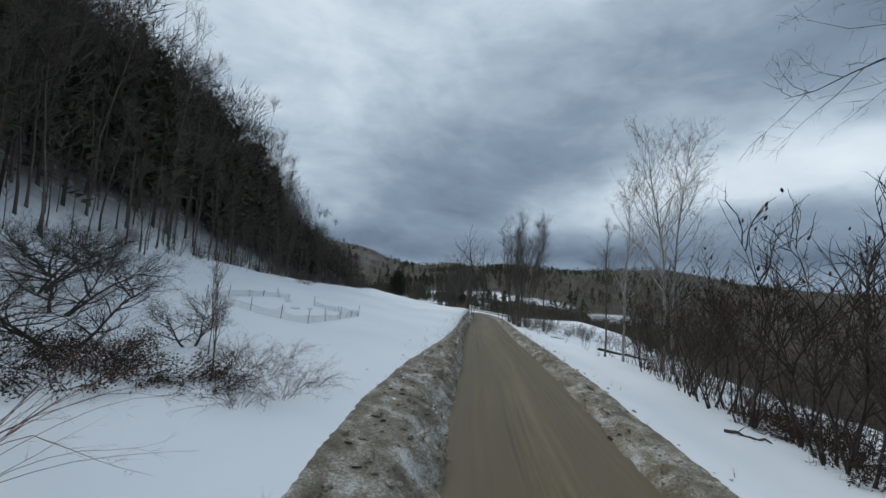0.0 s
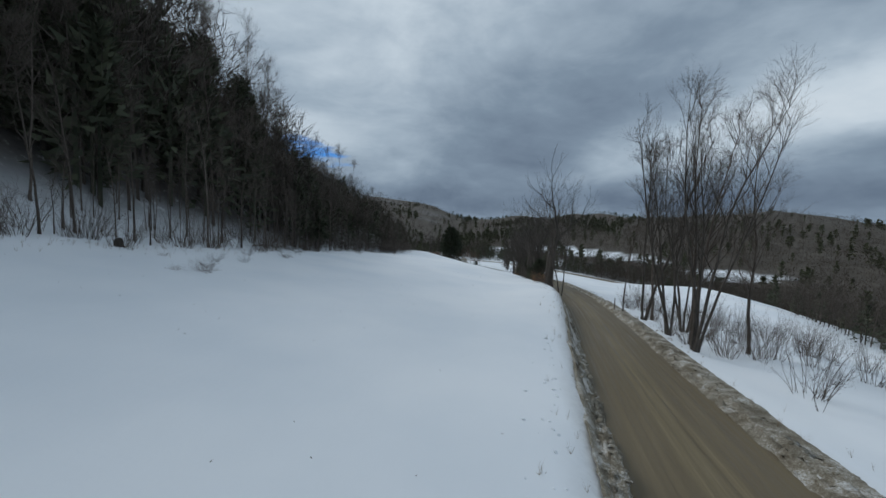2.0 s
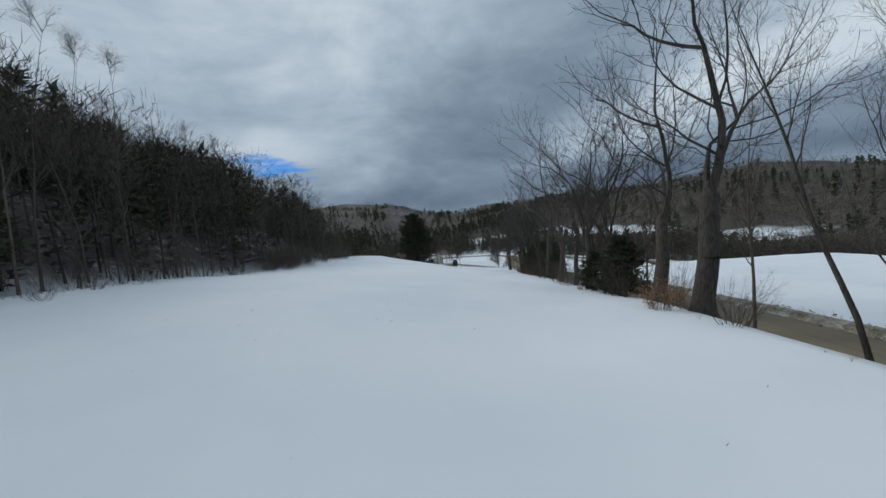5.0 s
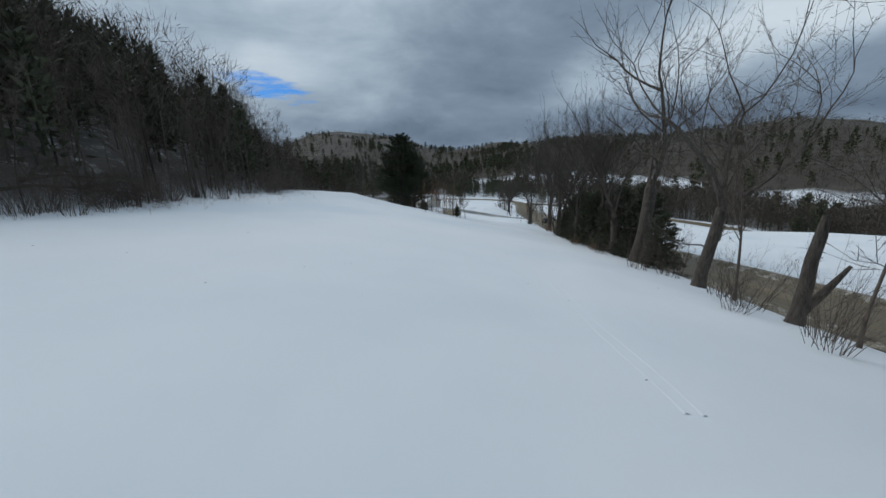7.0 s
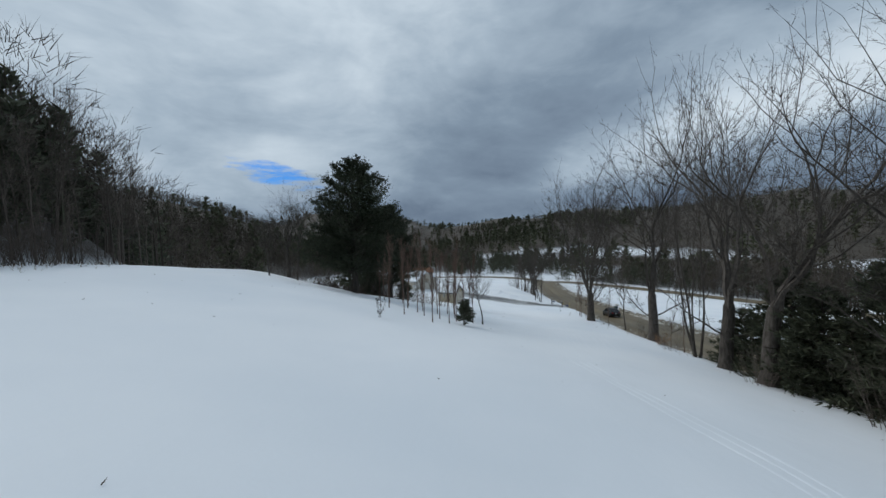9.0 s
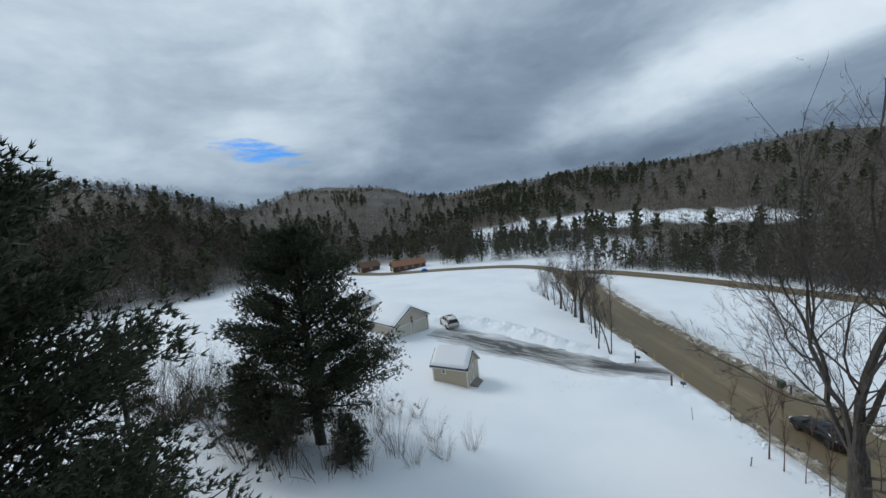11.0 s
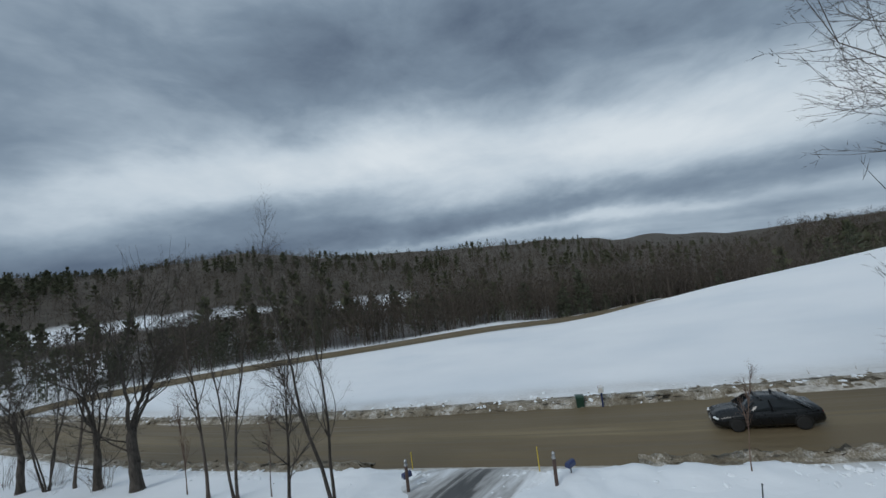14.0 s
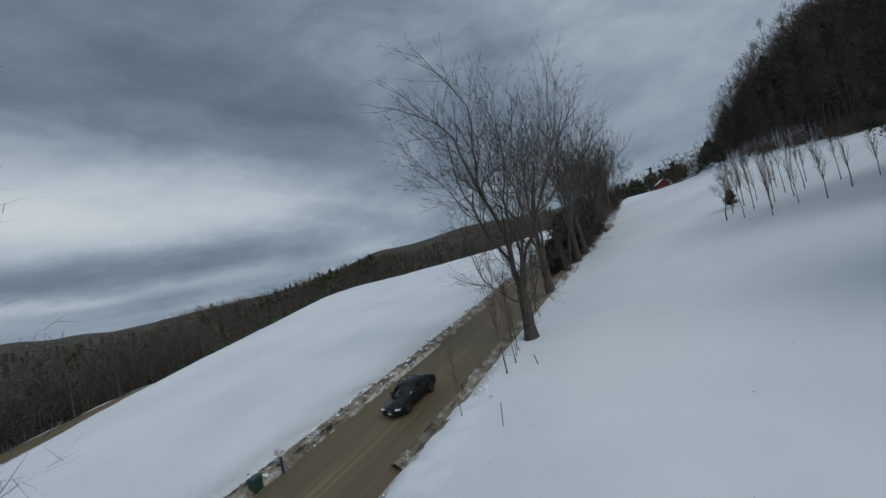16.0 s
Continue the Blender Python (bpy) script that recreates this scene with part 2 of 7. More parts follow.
def land(x, y):
    x, y = np.asarray(x, float), np.asarray(y, float)
    z = open_ground(x, y)
    az = np.degrees(np.arctan2(-(x - CENTRE[0]), y - CENTRE[1]))
    r = np.hypot(x - CENTRE[0], y - CENTRE[1])
    t = np.array(RIDGES)
    foot, ridge, top = (np.interp(az, t[:, 0], t[:, k]) for k in (1, 2, 3))
    s = np.clip((r - foot) / (ridge - foot), 0, 1.15)
    f = step(0, 1, s) * 0.55 + 0.45 * np.clip(s, 0, 1)
    amp = np.clip((r - 170) / 500, 0, 1)
    far = z.clip(-32, 60) * (1 - f) + (top + amp * (9 * bumps(x, y, 260, 8) + 4 * bumps(x, y, 110, 9))) * f
    south = step(-20, -90, y)
    return np.where(r > foot, far * (1 - south) + (z + (far - z) * step(250, 500, r)) * south, z)


def lane_cut(x, y, z, line, half=2.6):
    """Beds a lane into the land: flat across, even along."""
    zc = smooth(land(line[:, 0], line[:, 1]), 15)
    near = np.where((np.abs(x - line[:, 0].mean()) < 130) & (np.abs(y - line[:, 1].mean()) < 130))[0]
    d2 = (x[near, None] - line[:, 0]) ** 2 + (y[near, None] - line[:, 1]) ** 2
    k = d2.argmin(1)
    f = 1 - step(half + 0.3, half + 4.5, np.sqrt(d2[np.arange(len(near)), k]))
    z[near] = z[near] * (1 - f) + (zc[k] - 0.1) * f
    return zc


def ground_at(x, y):
    x, y = np.atleast_1d(np.asarray(x, float)), np.atleast_1d(np.asarray(y, float))
    z = land(x, y)
    for line in (LANE_WEST, LANE_EAST):
        lane_cut(x, y, z, line)
    d = np.abs(x - np.interp(y, YS, ROAD_X))
    bed = (1 - step(3.1, 3.5, d)) * (y < 290)
    return z - 0.14 * bed


def gz(x, y):
    return float(ground_at(x, y)[0])

# ---- materials ----
MATS = {}


def material(name, build):
    m = bpy.data.materials.new(name)
    m.use_nodes = True
    t = m.node_tree
    b = t.nodes["Principled BSDF"]
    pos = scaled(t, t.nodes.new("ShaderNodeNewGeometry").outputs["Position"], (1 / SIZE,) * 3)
    build(t, b, pos)
    MATS[name] = m
    return m


def bump(t, b, height, strength=0.4, distance=0.05):
    n = t.nodes.new("ShaderNodeBump")
    n.inputs["Strength"].default_value, n.inputs["Distance"].default_value = strength, distance
    t.links.new(height, n.inputs["Height"])
    t.links.new(n.outputs[0], b.inputs["Normal"])


def attr(t, name):
    n = t.nodes.new("ShaderNodeAttribute")
    n.attribute_name = name
    return n.outputs["Fac"]


def rand(t):
    return t.nodes.new("ShaderNodeObjectInfo").outputs["Random"]


def snow_colour(t, pos):
    a = noise_tex(t, pos, 0.09, 4.0, 0.5)
    c = ramp(t, a, [(0.3, (0.76, 0.80, 0.84)), (0.55, (0.84, 0.865, 0.89)), (0.75, (0.88, 0.90, 0.915))])
    grit = ramp(t, noise_tex(t, pos, 2.6, 6.0, 0.75), [(0.71, (0, 0, 0)), (0.80, (1, 1, 1))])
    return mixed(t, maths(t, "MULTIPLY", grit, 0.18), c, (0.42, 0.40, 0.36))


def snow_height(t, pos):
    drift = noise_tex(t, scaled(t, pos, (1, 0.35, 1), rot=(0, 0, 0.5)), 0.9, 4.0, 0.5)
    crust = noise_tex(t, pos, 7.0, 4.0, 0.6)
    return maths(t, "ADD", drift, maths(t, "MULTIPLY", crust, 0.12))


def m_ground(t, b, pos):
    c = snow_colour(t, pos)
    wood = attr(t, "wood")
    # leaf litter and snow patches, coloured darker to carry the shade under the trees
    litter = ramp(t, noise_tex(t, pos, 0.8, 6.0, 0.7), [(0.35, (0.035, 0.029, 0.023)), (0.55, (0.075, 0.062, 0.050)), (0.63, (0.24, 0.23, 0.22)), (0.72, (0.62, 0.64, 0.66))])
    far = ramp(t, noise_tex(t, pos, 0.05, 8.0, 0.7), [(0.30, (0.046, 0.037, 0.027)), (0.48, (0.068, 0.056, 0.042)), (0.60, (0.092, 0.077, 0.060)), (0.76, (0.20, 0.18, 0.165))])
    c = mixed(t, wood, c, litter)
    c = mixed(t, attr(t, "hill"), c, far)
    dirty = attr(t, "dirt")
    soil = ramp(t, noise_tex(t, pos, 3.5, 6.0, 0.7), [(0.38, (0.22, 0.18, 0.125)), (0.60, (0.52, 0.49, 0.44))])
    c = mixed(t, dirty, c, soil)
    t.links.new(c, b.inputs["Base Color"])
    b.inputs["Roughness"].default_value = 0.75
    b.inputs["Specular IOR Level"].default_value = 0.25
    bump(t, b, snow_height(t, pos), 0.18, 0.25)


def m_snow(t, b, pos):
    t.links.new(snow_colour(t, pos), b.inputs["Base Color"])
    b.inputs["Roughness"].default_value = 0.7
    b.inputs["Specular IOR Level"].default_value = 0.25
    bump(t, b, snow_height(t, pos), 0.35, 0.12)


def m_dirty_snow(t, b, pos):
    coarse = noise_tex(t, pos, 1.1, 4.0, 0.6, 0.3)
    grit = noise_tex(t, pos, 14.0, 8.0, 0.8)
    n = maths(t, "ADD", maths(t, "MULTIPLY", coarse, 0.45), maths(t, "MULTIPLY", grit, 0.55))
    c = ramp(t, n, [(0.35, (0.075, 0.06, 0.04)), (0.45, (0.155, 0.13, 0.09)), (0.52, (0.27, 0.24, 0.185)), (0.575, (0.50, 0.48, 0.44)), (0.65, (0.74, 0.75, 0.75))])
    t.links.new(c, b.inputs["Base Color"])
    b.inputs["Roughness"].default_value = 0.8
    bump(t, b, grit, 0.8, 0.05)


def m_mud(t, b, pos):
    uv = t.nodes.new("ShaderNodeUVMap").outputs[0]
    sep = t.nodes.new("ShaderNodeSeparateXYZ")
    t.links.new(uv, sep.inputs[0])
    across = sep.outputs[0]
    lines = noise_tex(t, scaled(t, uv, (2.3, 0.028, 1)), 2.0, 5.0, 0.6, 0.1)
    patch = noise_tex(t, scaled(t, uv, (0.5, 0.12, 1)), 1.0, 4.0, 0.6)
    grain = noise_tex(t, pos, 14.0, 5.0, 0.65)
    mixn = maths(t, "ADD", maths(t, "MULTIPLY", lines, 0.6), maths(t, "ADD", maths(t, "MULTIPLY", patch, 0.3), maths(t, "MULTIPLY", grain, 0.1)))
    c = ramp(t, mixn, [(0.36, (0.102, 0.077, 0.041)), (0.5, (0.174, 0.136, 0.076)), (0.62, (0.244, 0.197, 0.118)), (0.72, (0.315, 0.265, 0.175))])
    edge = ramp(t, maths(t, "ADD", maths(t, "ABSOLUTE", across), maths(t, "MULTIPLY", maths(t, "SUBTRACT", patch, 0.5), 1.6)), [(2.2 / 4, (0, 0, 0)), (3.0 / 4, (1, 1, 1))])
    c = mixed(t, maths(t, "MULTIPLY", edge, 0.6), c, (0.13, 0.10, 0.06))
    t.links.new(c, b.inputs["Base Color"])
    t.links.new(ramp(t, lines, [(0.35, (0.42, 0.42, 0.42)), (0.65, (0.75, 0.75, 0.75))]), b.inputs["Roughness"])
    b.inputs["Specular IOR Level"].default_value = 0.35
    bump(t, b, maths(t, "ADD", lines, maths(t, "MULTIPLY", grain, 0.35)), 0.5, 0.05)


def m_drive(t, b, pos):
    uv = t.nodes.new("ShaderNodeUVMap").outputs[0]
    streak = noise_tex(t, scaled(t, uv, (1.1, 0.16, 1)), 1.0, 7.0, 0.66, 0.9)
    patch = noise_tex(t, scaled(t, uv, (0.34, 0.15, 1), (3, 1, 0)), 1.0, 6.0, 0.68, 0.6)
    fine = noise_tex(t, scaled(t, uv, (3.0, 0.5, 1)), 1.0, 5.0, 0.6)
    n = maths(t, "ADD", maths(t, "MULTIPLY", streak, 0.42), maths(t, "ADD", maths(t, "MULTIPLY", patch, 0.40), maths(t, "MULTIPLY", fine, 0.18)))
    sep = t.nodes.new("ShaderNodeSeparateXYZ")
    t.links.new(uv, sep.inputs[0])
    rim = maths(t, "MULTIPLY", maths(t, "POWER", maths(t, "DIVIDE", maths(t, "ABSOLUTE", sep.outputs[0]), 3.7), 2.2), 0.30)
    ends = maths(t, "MULTIPLY", maths(t, "POWER", maths(t, "ABSOLUTE", maths(t, "DIVIDE", maths(t, "SUBTRACT", sep.outputs[1], 13.0), 15.0)), 10.0), 0.25)
    n = maths(t, "ADD", maths(t, "ADD", n, rim), ends)
    c = ramp(t, n, [(0.45, (0.045, 0.045, 0.045)), (0.485, (0.10, 0.10, 0.097)), (0.51, (0.24, 0.24, 0.235)), (0.57, (0.40, 0.405, 0.405)), (0.64, (0.66, 0.68, 0.70)), (0.71, (0.83, 0.855, 0.88))])
    t.links.new(c, b.inputs["Base Color"])
    t.links.new(ramp(t, n, [(0.42, (0.32, 0.32, 0.32)), (0.52, (0.7, 0.7, 0.7))]), b.inputs["Roughness"])
    bump(t, b, n, 0.5, 0.08)


def bark(dark, light, scale=9.0):
    def build(t, b, pos):
        n = noise_tex(t, scaled(t, pos, (1, 1, 0.22)), scale, 6.0, 0.7, 0.3)
        c = ramp(t, n, [(0.32, dark), (0.62, light)])
        tone = maths(t, "ADD", 0.75, maths(t, "MULTIPLY", rand(t), 0.5))
        mul = t.nodes.new("ShaderNodeVectorMath")
        mul.operation = "SCALE"
        t.links.new(c, mul.inputs[0])
        t.links.new(tone, mul.inputs["Scale"])
        t.links.new(mul.outputs[0], b.inputs["Base Color"])
        b.inputs["Roughness"].default_value = 0.9
        b.inputs["Specular IOR Level"].default_value = 0.2
        bump(t, b, n, 0.7, 0.03)
    return build


def leafy(stops, rough=0.7):
    def build(t, b, pos):
        n = t.nodes.new("ShaderNodeNewGeometry").outputs["Random Per Island"]
        big = noise_tex(t, pos, 0.6, 3.0)
        f = maths(t, "ADD", maths(t, "MULTIPLY", n, 0.6), maths(t, "MULTIPLY", big, 0.4))
        t.links.new(ramp(t, f, stops), b.inputs["Base Color"])
        b.inputs["Roughness"].default_value = rough
        b.inputs["Specular IOR Level"].default_value = 0.25
    return build


def plain(colour, rough=0.6, metal=0.0, grain=6.0, vary=0.12, relief=0.1, spec=0.5, coat=0.0):
    def build(t, b, pos):
        n = noise_tex(t, pos, grain, 5.0, 0.65)
        lo, hi = (tuple(min(1.0, c * (1 + s)) for c in colour) for s in (-vary, vary))
        t.links.new(ramp(t, n, [(0.3, lo), (0.7, hi)]), b.inputs["Base Color"])
        t.links.new(ramp(t, n, [(0.3, (max(rough - 0.08, 0.02),) * 3), (0.7, (min(rough + 0.08, 1),) * 3)]), b.inputs["Roughness"])
        b.inputs["Metallic"].default_value = metal
        b.inputs["Specular IOR Level"].default_value = spec
        b.inputs["Coat Weight"].default_value = coat
        b.inputs["Coat Roughness"].default_value = 0.08
        if relief:
            bump(t, b, n, relief, 0.01)
    return build


material("ground", m_ground)
material("snow", m_snow)
material("dirty_snow", m_dirty_snow)
material("mud", m_mud)
material("drive", m_drive)
material("bark_grey", bark((0.038, 0.032, 0.027), (0.115, 0.100, 0.086)))
material("bark_brown", bark((0.06, 0.048, 0.040), (0.145, 0.12, 0.10)))
material("bark_pale", bark((0.14, 0.13, 0.115), (0.38, 0.36, 0.33), 5.0))
material("bark_red", bark((0.075, 0.048, 0.038), (0.17, 0.115, 0.088)))
material("bark_dark", bark((0.03, 0.026, 0.022), (0.075, 0.065, 0.055)))
material("needle", leafy([(0.2, (0.026, 0.032, 0.019)), (0.55, (0.048, 0.058, 0.034)), (0.85, (0.088, 0.098, 0.060))]))
material("hemlock", leafy([(0.2, (0.044, 0.050, 0.032)), (0.55, (0.072, 0.080, 0.050)), (0.85, (0.112, 0.120, 0.074))]))
material("far_wood", leafy([(0.15, (0.045, 0.036, 0.029)), (0.5, (0.085, 0.070, 0.055)), (0.85, (0.15, 0.128, 0.104))], 0.95))
material("far_pine", leafy([(0.15, (0.062, 0.068, 0.041)), (0.5, (0.090, 0.096, 0.058)), (0.85, (0.128, 0.130, 0.080))], 0.9))
material("mid_wood", leafy([(0.15, (0.040, 0.033, 0.027)), (0.5, (0.078, 0.064, 0.053)), (0.85, (0.135, 0.115, 0.098))], 0.95))
material("dead_leaf", leafy([(0.2, (0.20, 0.10, 0.045)), (0.6, (0.34, 0.19, 0.09)), (0.9, (0.46, 0.29, 0.16))]))
material("fruit", plain((0.055, 0.022, 0.020), 0.9, vary=0.3))


# ---- mesh helpers ----
class Shape:
    """Collects vertices and faces of one mesh."""

    def __init__(self):
        self.v, self.f, self.n = [], [], 0

    def add(self, v, f):
        v = np.asarray(v, float).reshape(-1, 3)
        self.v.append(v)
        self.f.extend((np.asarray(f) + self.n).tolist() if len(f) and len({len(q) for q in f}) == 1 else [[i + self.n for i in q] for q in f])
        self.n += len(v)
        return self

    def box(self, centre, size, turn=0.0, bevel=0.0, m=None):
        """A box with chamfered upright edges and rims."""
        w, d, h = (s / 2 for s in size)
        c = min(bevel, 0.45 * min(size))
        if c <= 0:
            ring = [[(-w, -d), (w, -d), (w, d), (-w, d)]] * 2
            zs = [-h, h]
        else:
            o = [(-w + c, -d), (w - c, -d), (w, -d + c), (w, d - c), (w - c, d), (-w + c, d), (-w, d - c), (-w, -d + c)]
            i = [(x * (w - c) / w, y * (d - c) / d) for x, y in o]
            ring, zs = [i, o, o, i], [-h, -h + c, h - c, h]
        k = len(ring[0])
        v = [(x, y, z) for r, z in zip(ring, zs) for x, y in r]
        f = [[a * k + j, a * k + (j + 1) % k, (a + 1) * k + (j + 1) % k, (a + 1) * k + j] for a in range(len(zs) - 1) for j in range(k)]
        f += [list(range(k))[::-1], [len(v) - k + j for j in range(k)]]
        v = np.array(v)
        if turn:
            cs, sn = math.cos(turn), math.sin(turn)
            v[:, :2] = v[:, :2] @ np.array([[cs, sn], [-sn, cs]])
        v = v + np.asarray(centre)
        if m is not None:
            v = np.array([m @ Vector(p) for p in v])
        return self.add(v, f)

    def prism(self, outline, axis, a, b):
        """An outline of two coordinates drawn out along an axis from a to b."""
        k = len(outline)
        def place(p, q):
            r = list(p)
            r.insert(axis, q)
            return r
        v = [place(p, a) for p in outline] + [place(p, b) for p in outline]
        f = [[j, (j + 1) % k, k + (j + 1) % k, k + j] for j in range(k)] + [list(range(k))[::-1], [k + j for j in range(k)]]
        return self.add(v, f)

    def lathe(self, profile, sides=12, centre=(0, 0, 0)):
        a = np.linspace(0, 2 * np.pi, sides, endpoint=False)
        v = [(r * c, r * s, z) for r, z in profile for c, s in zip(np.cos(a), np.sin(a))]
        f = [[i * sides + j, i * sides + (j + 1) % sides, (i + 1) * sides + (j + 1) % sides, (i + 1) * sides + j] for i in range(len(profile) - 1) for j in range(sides)]
        f += [list(range(sides))[::-1], [(len(profile) - 1) * sides + j for j in range(sides)]]
        return self.add(np.array(v) + np.asarray(centre), f)

    def tubes(self, p0, p1, r0, r1, sides):
        p0, p1, r0, r1 = (np.asarray(q, float) for q in (p0, p1, r0, r1))
        if not len(p0):
            return self
        d = p1 - p0
        d /= np.linalg.norm(d, axis=1, keepdims=True) + 1e-9
        ref = np.where(np.abs(d[:, 2:]) < 0.9, [[0.0, 0.0, 1.0]], [[1.0, 0.0, 0.0]])
        u = np.cross(d, ref)
        u /= np.linalg.norm(u, axis=1, keepdims=True) + 1e-9
        w = np.cross(d, u)
        a = np.linspace(0, 2 * np.pi, sides, endpoint=False)
        ringv = np.cos(a)[None, :, None] * u[:, None] + np.sin(a)[None, :, None] * w[:, None]
        v = np.concatenate([p0[:, None] + ringv * r0[:, None, None], p1[:, None] + ringv * r1[:, None, None]], 1)
        base = (np.arange(len(p0)) * 2 * sides)[:, None, None]
        j = np.arange(sides)
        quad = np.stack([j, (j + 1) % sides, sides + (j + 1) % sides, sides + j], 1)
        return self.add(v.reshape(-1, 3), (base + quad[None]).reshape(-1, 4))

    def needles(self, pos, dirs, length, width, k, spread, rs):
        """Tufts: k slim blades round each direction."""
        n = len(pos)
        if not n:
            return self
        d = np.repeat(np.asarray(dirs, float), k, 0) + rs.normal(0, spread, (n * k, 3))
        d /= np.linalg.norm(d, axis=1, keepdims=True) + 1e-9
        p = np.repeat(np.asarray(pos, float), k, 0)
        ln = (length * rs.uniform(0.6, 1.15, n * k))[:, None]
        s = np.cross(d, rs.normal(0, 1, (n * k, 3)))
        s /= np.linalg.norm(s, axis=1, keepdims=True) + 1e-9
        v = np.stack([p - s * width * 0.5, p + s * width * 0.5, p + d * ln], 1).reshape(-1, 3)
        return self.add(v, np.arange(len(v)).reshape(-1, 3))

    def mesh(self, name, mat, soft=False):
        me = bpy.data.meshes.new(name)
        v = np.concatenate(self.v) if self.v else np.zeros((0, 3))
        me.from_pydata(v.tolist(), [], self.f)
        me.materials.append(MATS[mat])
        if soft:
            me.polygons.foreach_set("use_smooth", [True] * len(me.polygons))
        me.update()
        return me


def part(name, shape, mat, parent=None, label="", soft=False, at=None):
    """One mesh object, under a thing or a part if a parent is given."""
    me = shape.mesh(name, mat, soft) if isinstance(shape, Shape) else shape
    ob = new(name, me)
    if parent is not None:
        ob.parent = parent
    if at is not None:
        ob.matrix_basis = at
    if label:
        ob["label"] = label
    return ob


def thing(name, at, label, category, group="", kind=""):
    ob = new(name)
    ob.empty_display_size = 0.2
    ob.matrix_basis = at
    return tagged(ob, label, category, group, kind)


# ---- ground ----
def spread_axis(lo, hi, gap, far_lo, far_hi, grow=1.13):
    a = list(np.arange(lo, hi, gap))
    s, v = gap, a[-1]
    while v < far_hi:
        s *= grow
        v += s
        a.append(v)
    s, v = gap, lo
    while v > far_lo:
        s *= grow
        v -= s
        a.insert(0, v)
    return np.array(a)


def set_attr(me, name, values):
    a = me.attributes.new(name, "FLOAT", "POINT")
    a.data.foreach_set("value", np.asarray(values, dtype=np.float32))


def build_ground():
    xs = spread_axis(-60, 45, 0.8, -3200, 3400)
    ys = spread_axis(-14, 300, 1.25, -1500, 3600)
    X, Y = (g.ravel() for g in np.meshgrid(xs, ys))
    Z = ground_at(X, Y)
    nx, ny = len(xs), len(ys)
    i = (np.arange(ny - 1)[:, None] * nx + np.arange(nx - 1)[None]).ravel()
    s = Shape().add(np.stack([X, Y, Z], 1), np.stack([i, i + 1, i + nx + 1, i + nx], 1))
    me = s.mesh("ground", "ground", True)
    az = np.degrees(np.arctan2(-(X - CENTRE[0]), Y - CENTRE[1]))
    r = np.hypot(X - CENTRE[0], Y - CENTRE[1])
    t = np.array(RIDGES)
    foot = np.interp(az, t[:, 0], t[:, 1])
    # where the floor takes the litter colour with canopy shade painted in
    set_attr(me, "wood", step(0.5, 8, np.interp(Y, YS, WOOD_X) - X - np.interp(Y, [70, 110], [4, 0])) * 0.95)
    hill = step(0, 25, r - foot - 12) * step(60, 85, X - np.interp(Y, YS, ROAD_X) + 400 * (Y > 150)) 
    hill = np.maximum(hill, step(0, 25, r - foot - 12) * (X < 0))
    hill = np.maximum(hill, 0.8 * step(46, 72, X - np.interp(Y, YS, ROAD_X) + 7 * bumps(X, Y, 25, 44)) * step(150, 112, Y - 0.3 * (X - 60)))
    # snowless litter under the belt beyond the lane and behind the cabins
    tan = np.gradient(LANE_EAST, axis=0)
    tan /= np.linalg.norm(tan, axis=1, keepdims=True)
    near = np.where((X > 12) & (X < 190) & (Y > 150) & (Y < 345))[0]
    d2 = (X[near, None] - LANE_EAST[:, 0]) ** 2 + (Y[near, None] - LANE_EAST[:, 1]) ** 2
    k = d2.argmin(1)
    off = (X[near] - LANE_EAST[k, 0]) * -tan[k, 1] + (Y[near] - LANE_EAST[k, 1]) * tan[k, 0]
    belt = np.zeros(len(X))
    belt[near] = step(5, 15, off) * (k > 8) * 0.85
    hill = np.maximum(hill, belt)
    hill = np.maximum(hill, 0.8 * step(326, 345, Y) * (1 - step(-20, -8, X)) * step(-260, -200, X))
    for cx, cy, ax, ay in MEADOWS:
        k = ((X - cx) / ax) ** 2 + ((Y - cy) / ay) ** 2 + 0.35 * bumps(X, Y, 30, 12)
        hill = hill * step(0.75, 1.2, k)
    hill = np.where(slope_meadow(X, Y, 1.0), 0.0, hill)
    set_attr(me, "hill", hill)
    d = np.abs(X - np.interp(Y, YS, ROAD_X))
    dirt = (1 - step(3.0, 4.6, d)) * 0.9
    east = X > np.interp(Y, YS, ROAD_X)
    dirt = np.maximum(dirt, east * (1 - step(3.2, 9.0, d)) * step(180, 200, Y) * 0.62 * (0.6 + 0.4 * bumps(X, Y, 4.0, 31)))
    set_attr(me, "dirt", np.clip(dirt, 0, 1) * (Y < 292))
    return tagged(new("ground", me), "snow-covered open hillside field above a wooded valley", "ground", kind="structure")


def slope_meadow(x, y, pad=0.0):
    """Inside the long snowy meadow on the slope beyond the lane: bearing and distance from the centre."""
    az = np.degrees(np.arctan2(-(x - CENTRE[0]), y - CENTRE[1]))
    r = np.hypot(x - CENTRE[0], y - CENTRE[1])
    far = np.interp(az, [-42, -34, -28, -21, -14, -8, 3], [205, 222, 234, 243, 239, 246, 230]) + 5 * bumps(x, y, 26, 12) + pad
    near = np.interp(az, [-42, -30, -14, -6, 3], [184, 198, 202, 196, 198]) + 4 * bumps(x, y, 20, 13) - pad
    return (az > -41.5 - pad * 0.2) & (az < 2.5 + pad * 0.2) & (r > near) & (r < far)


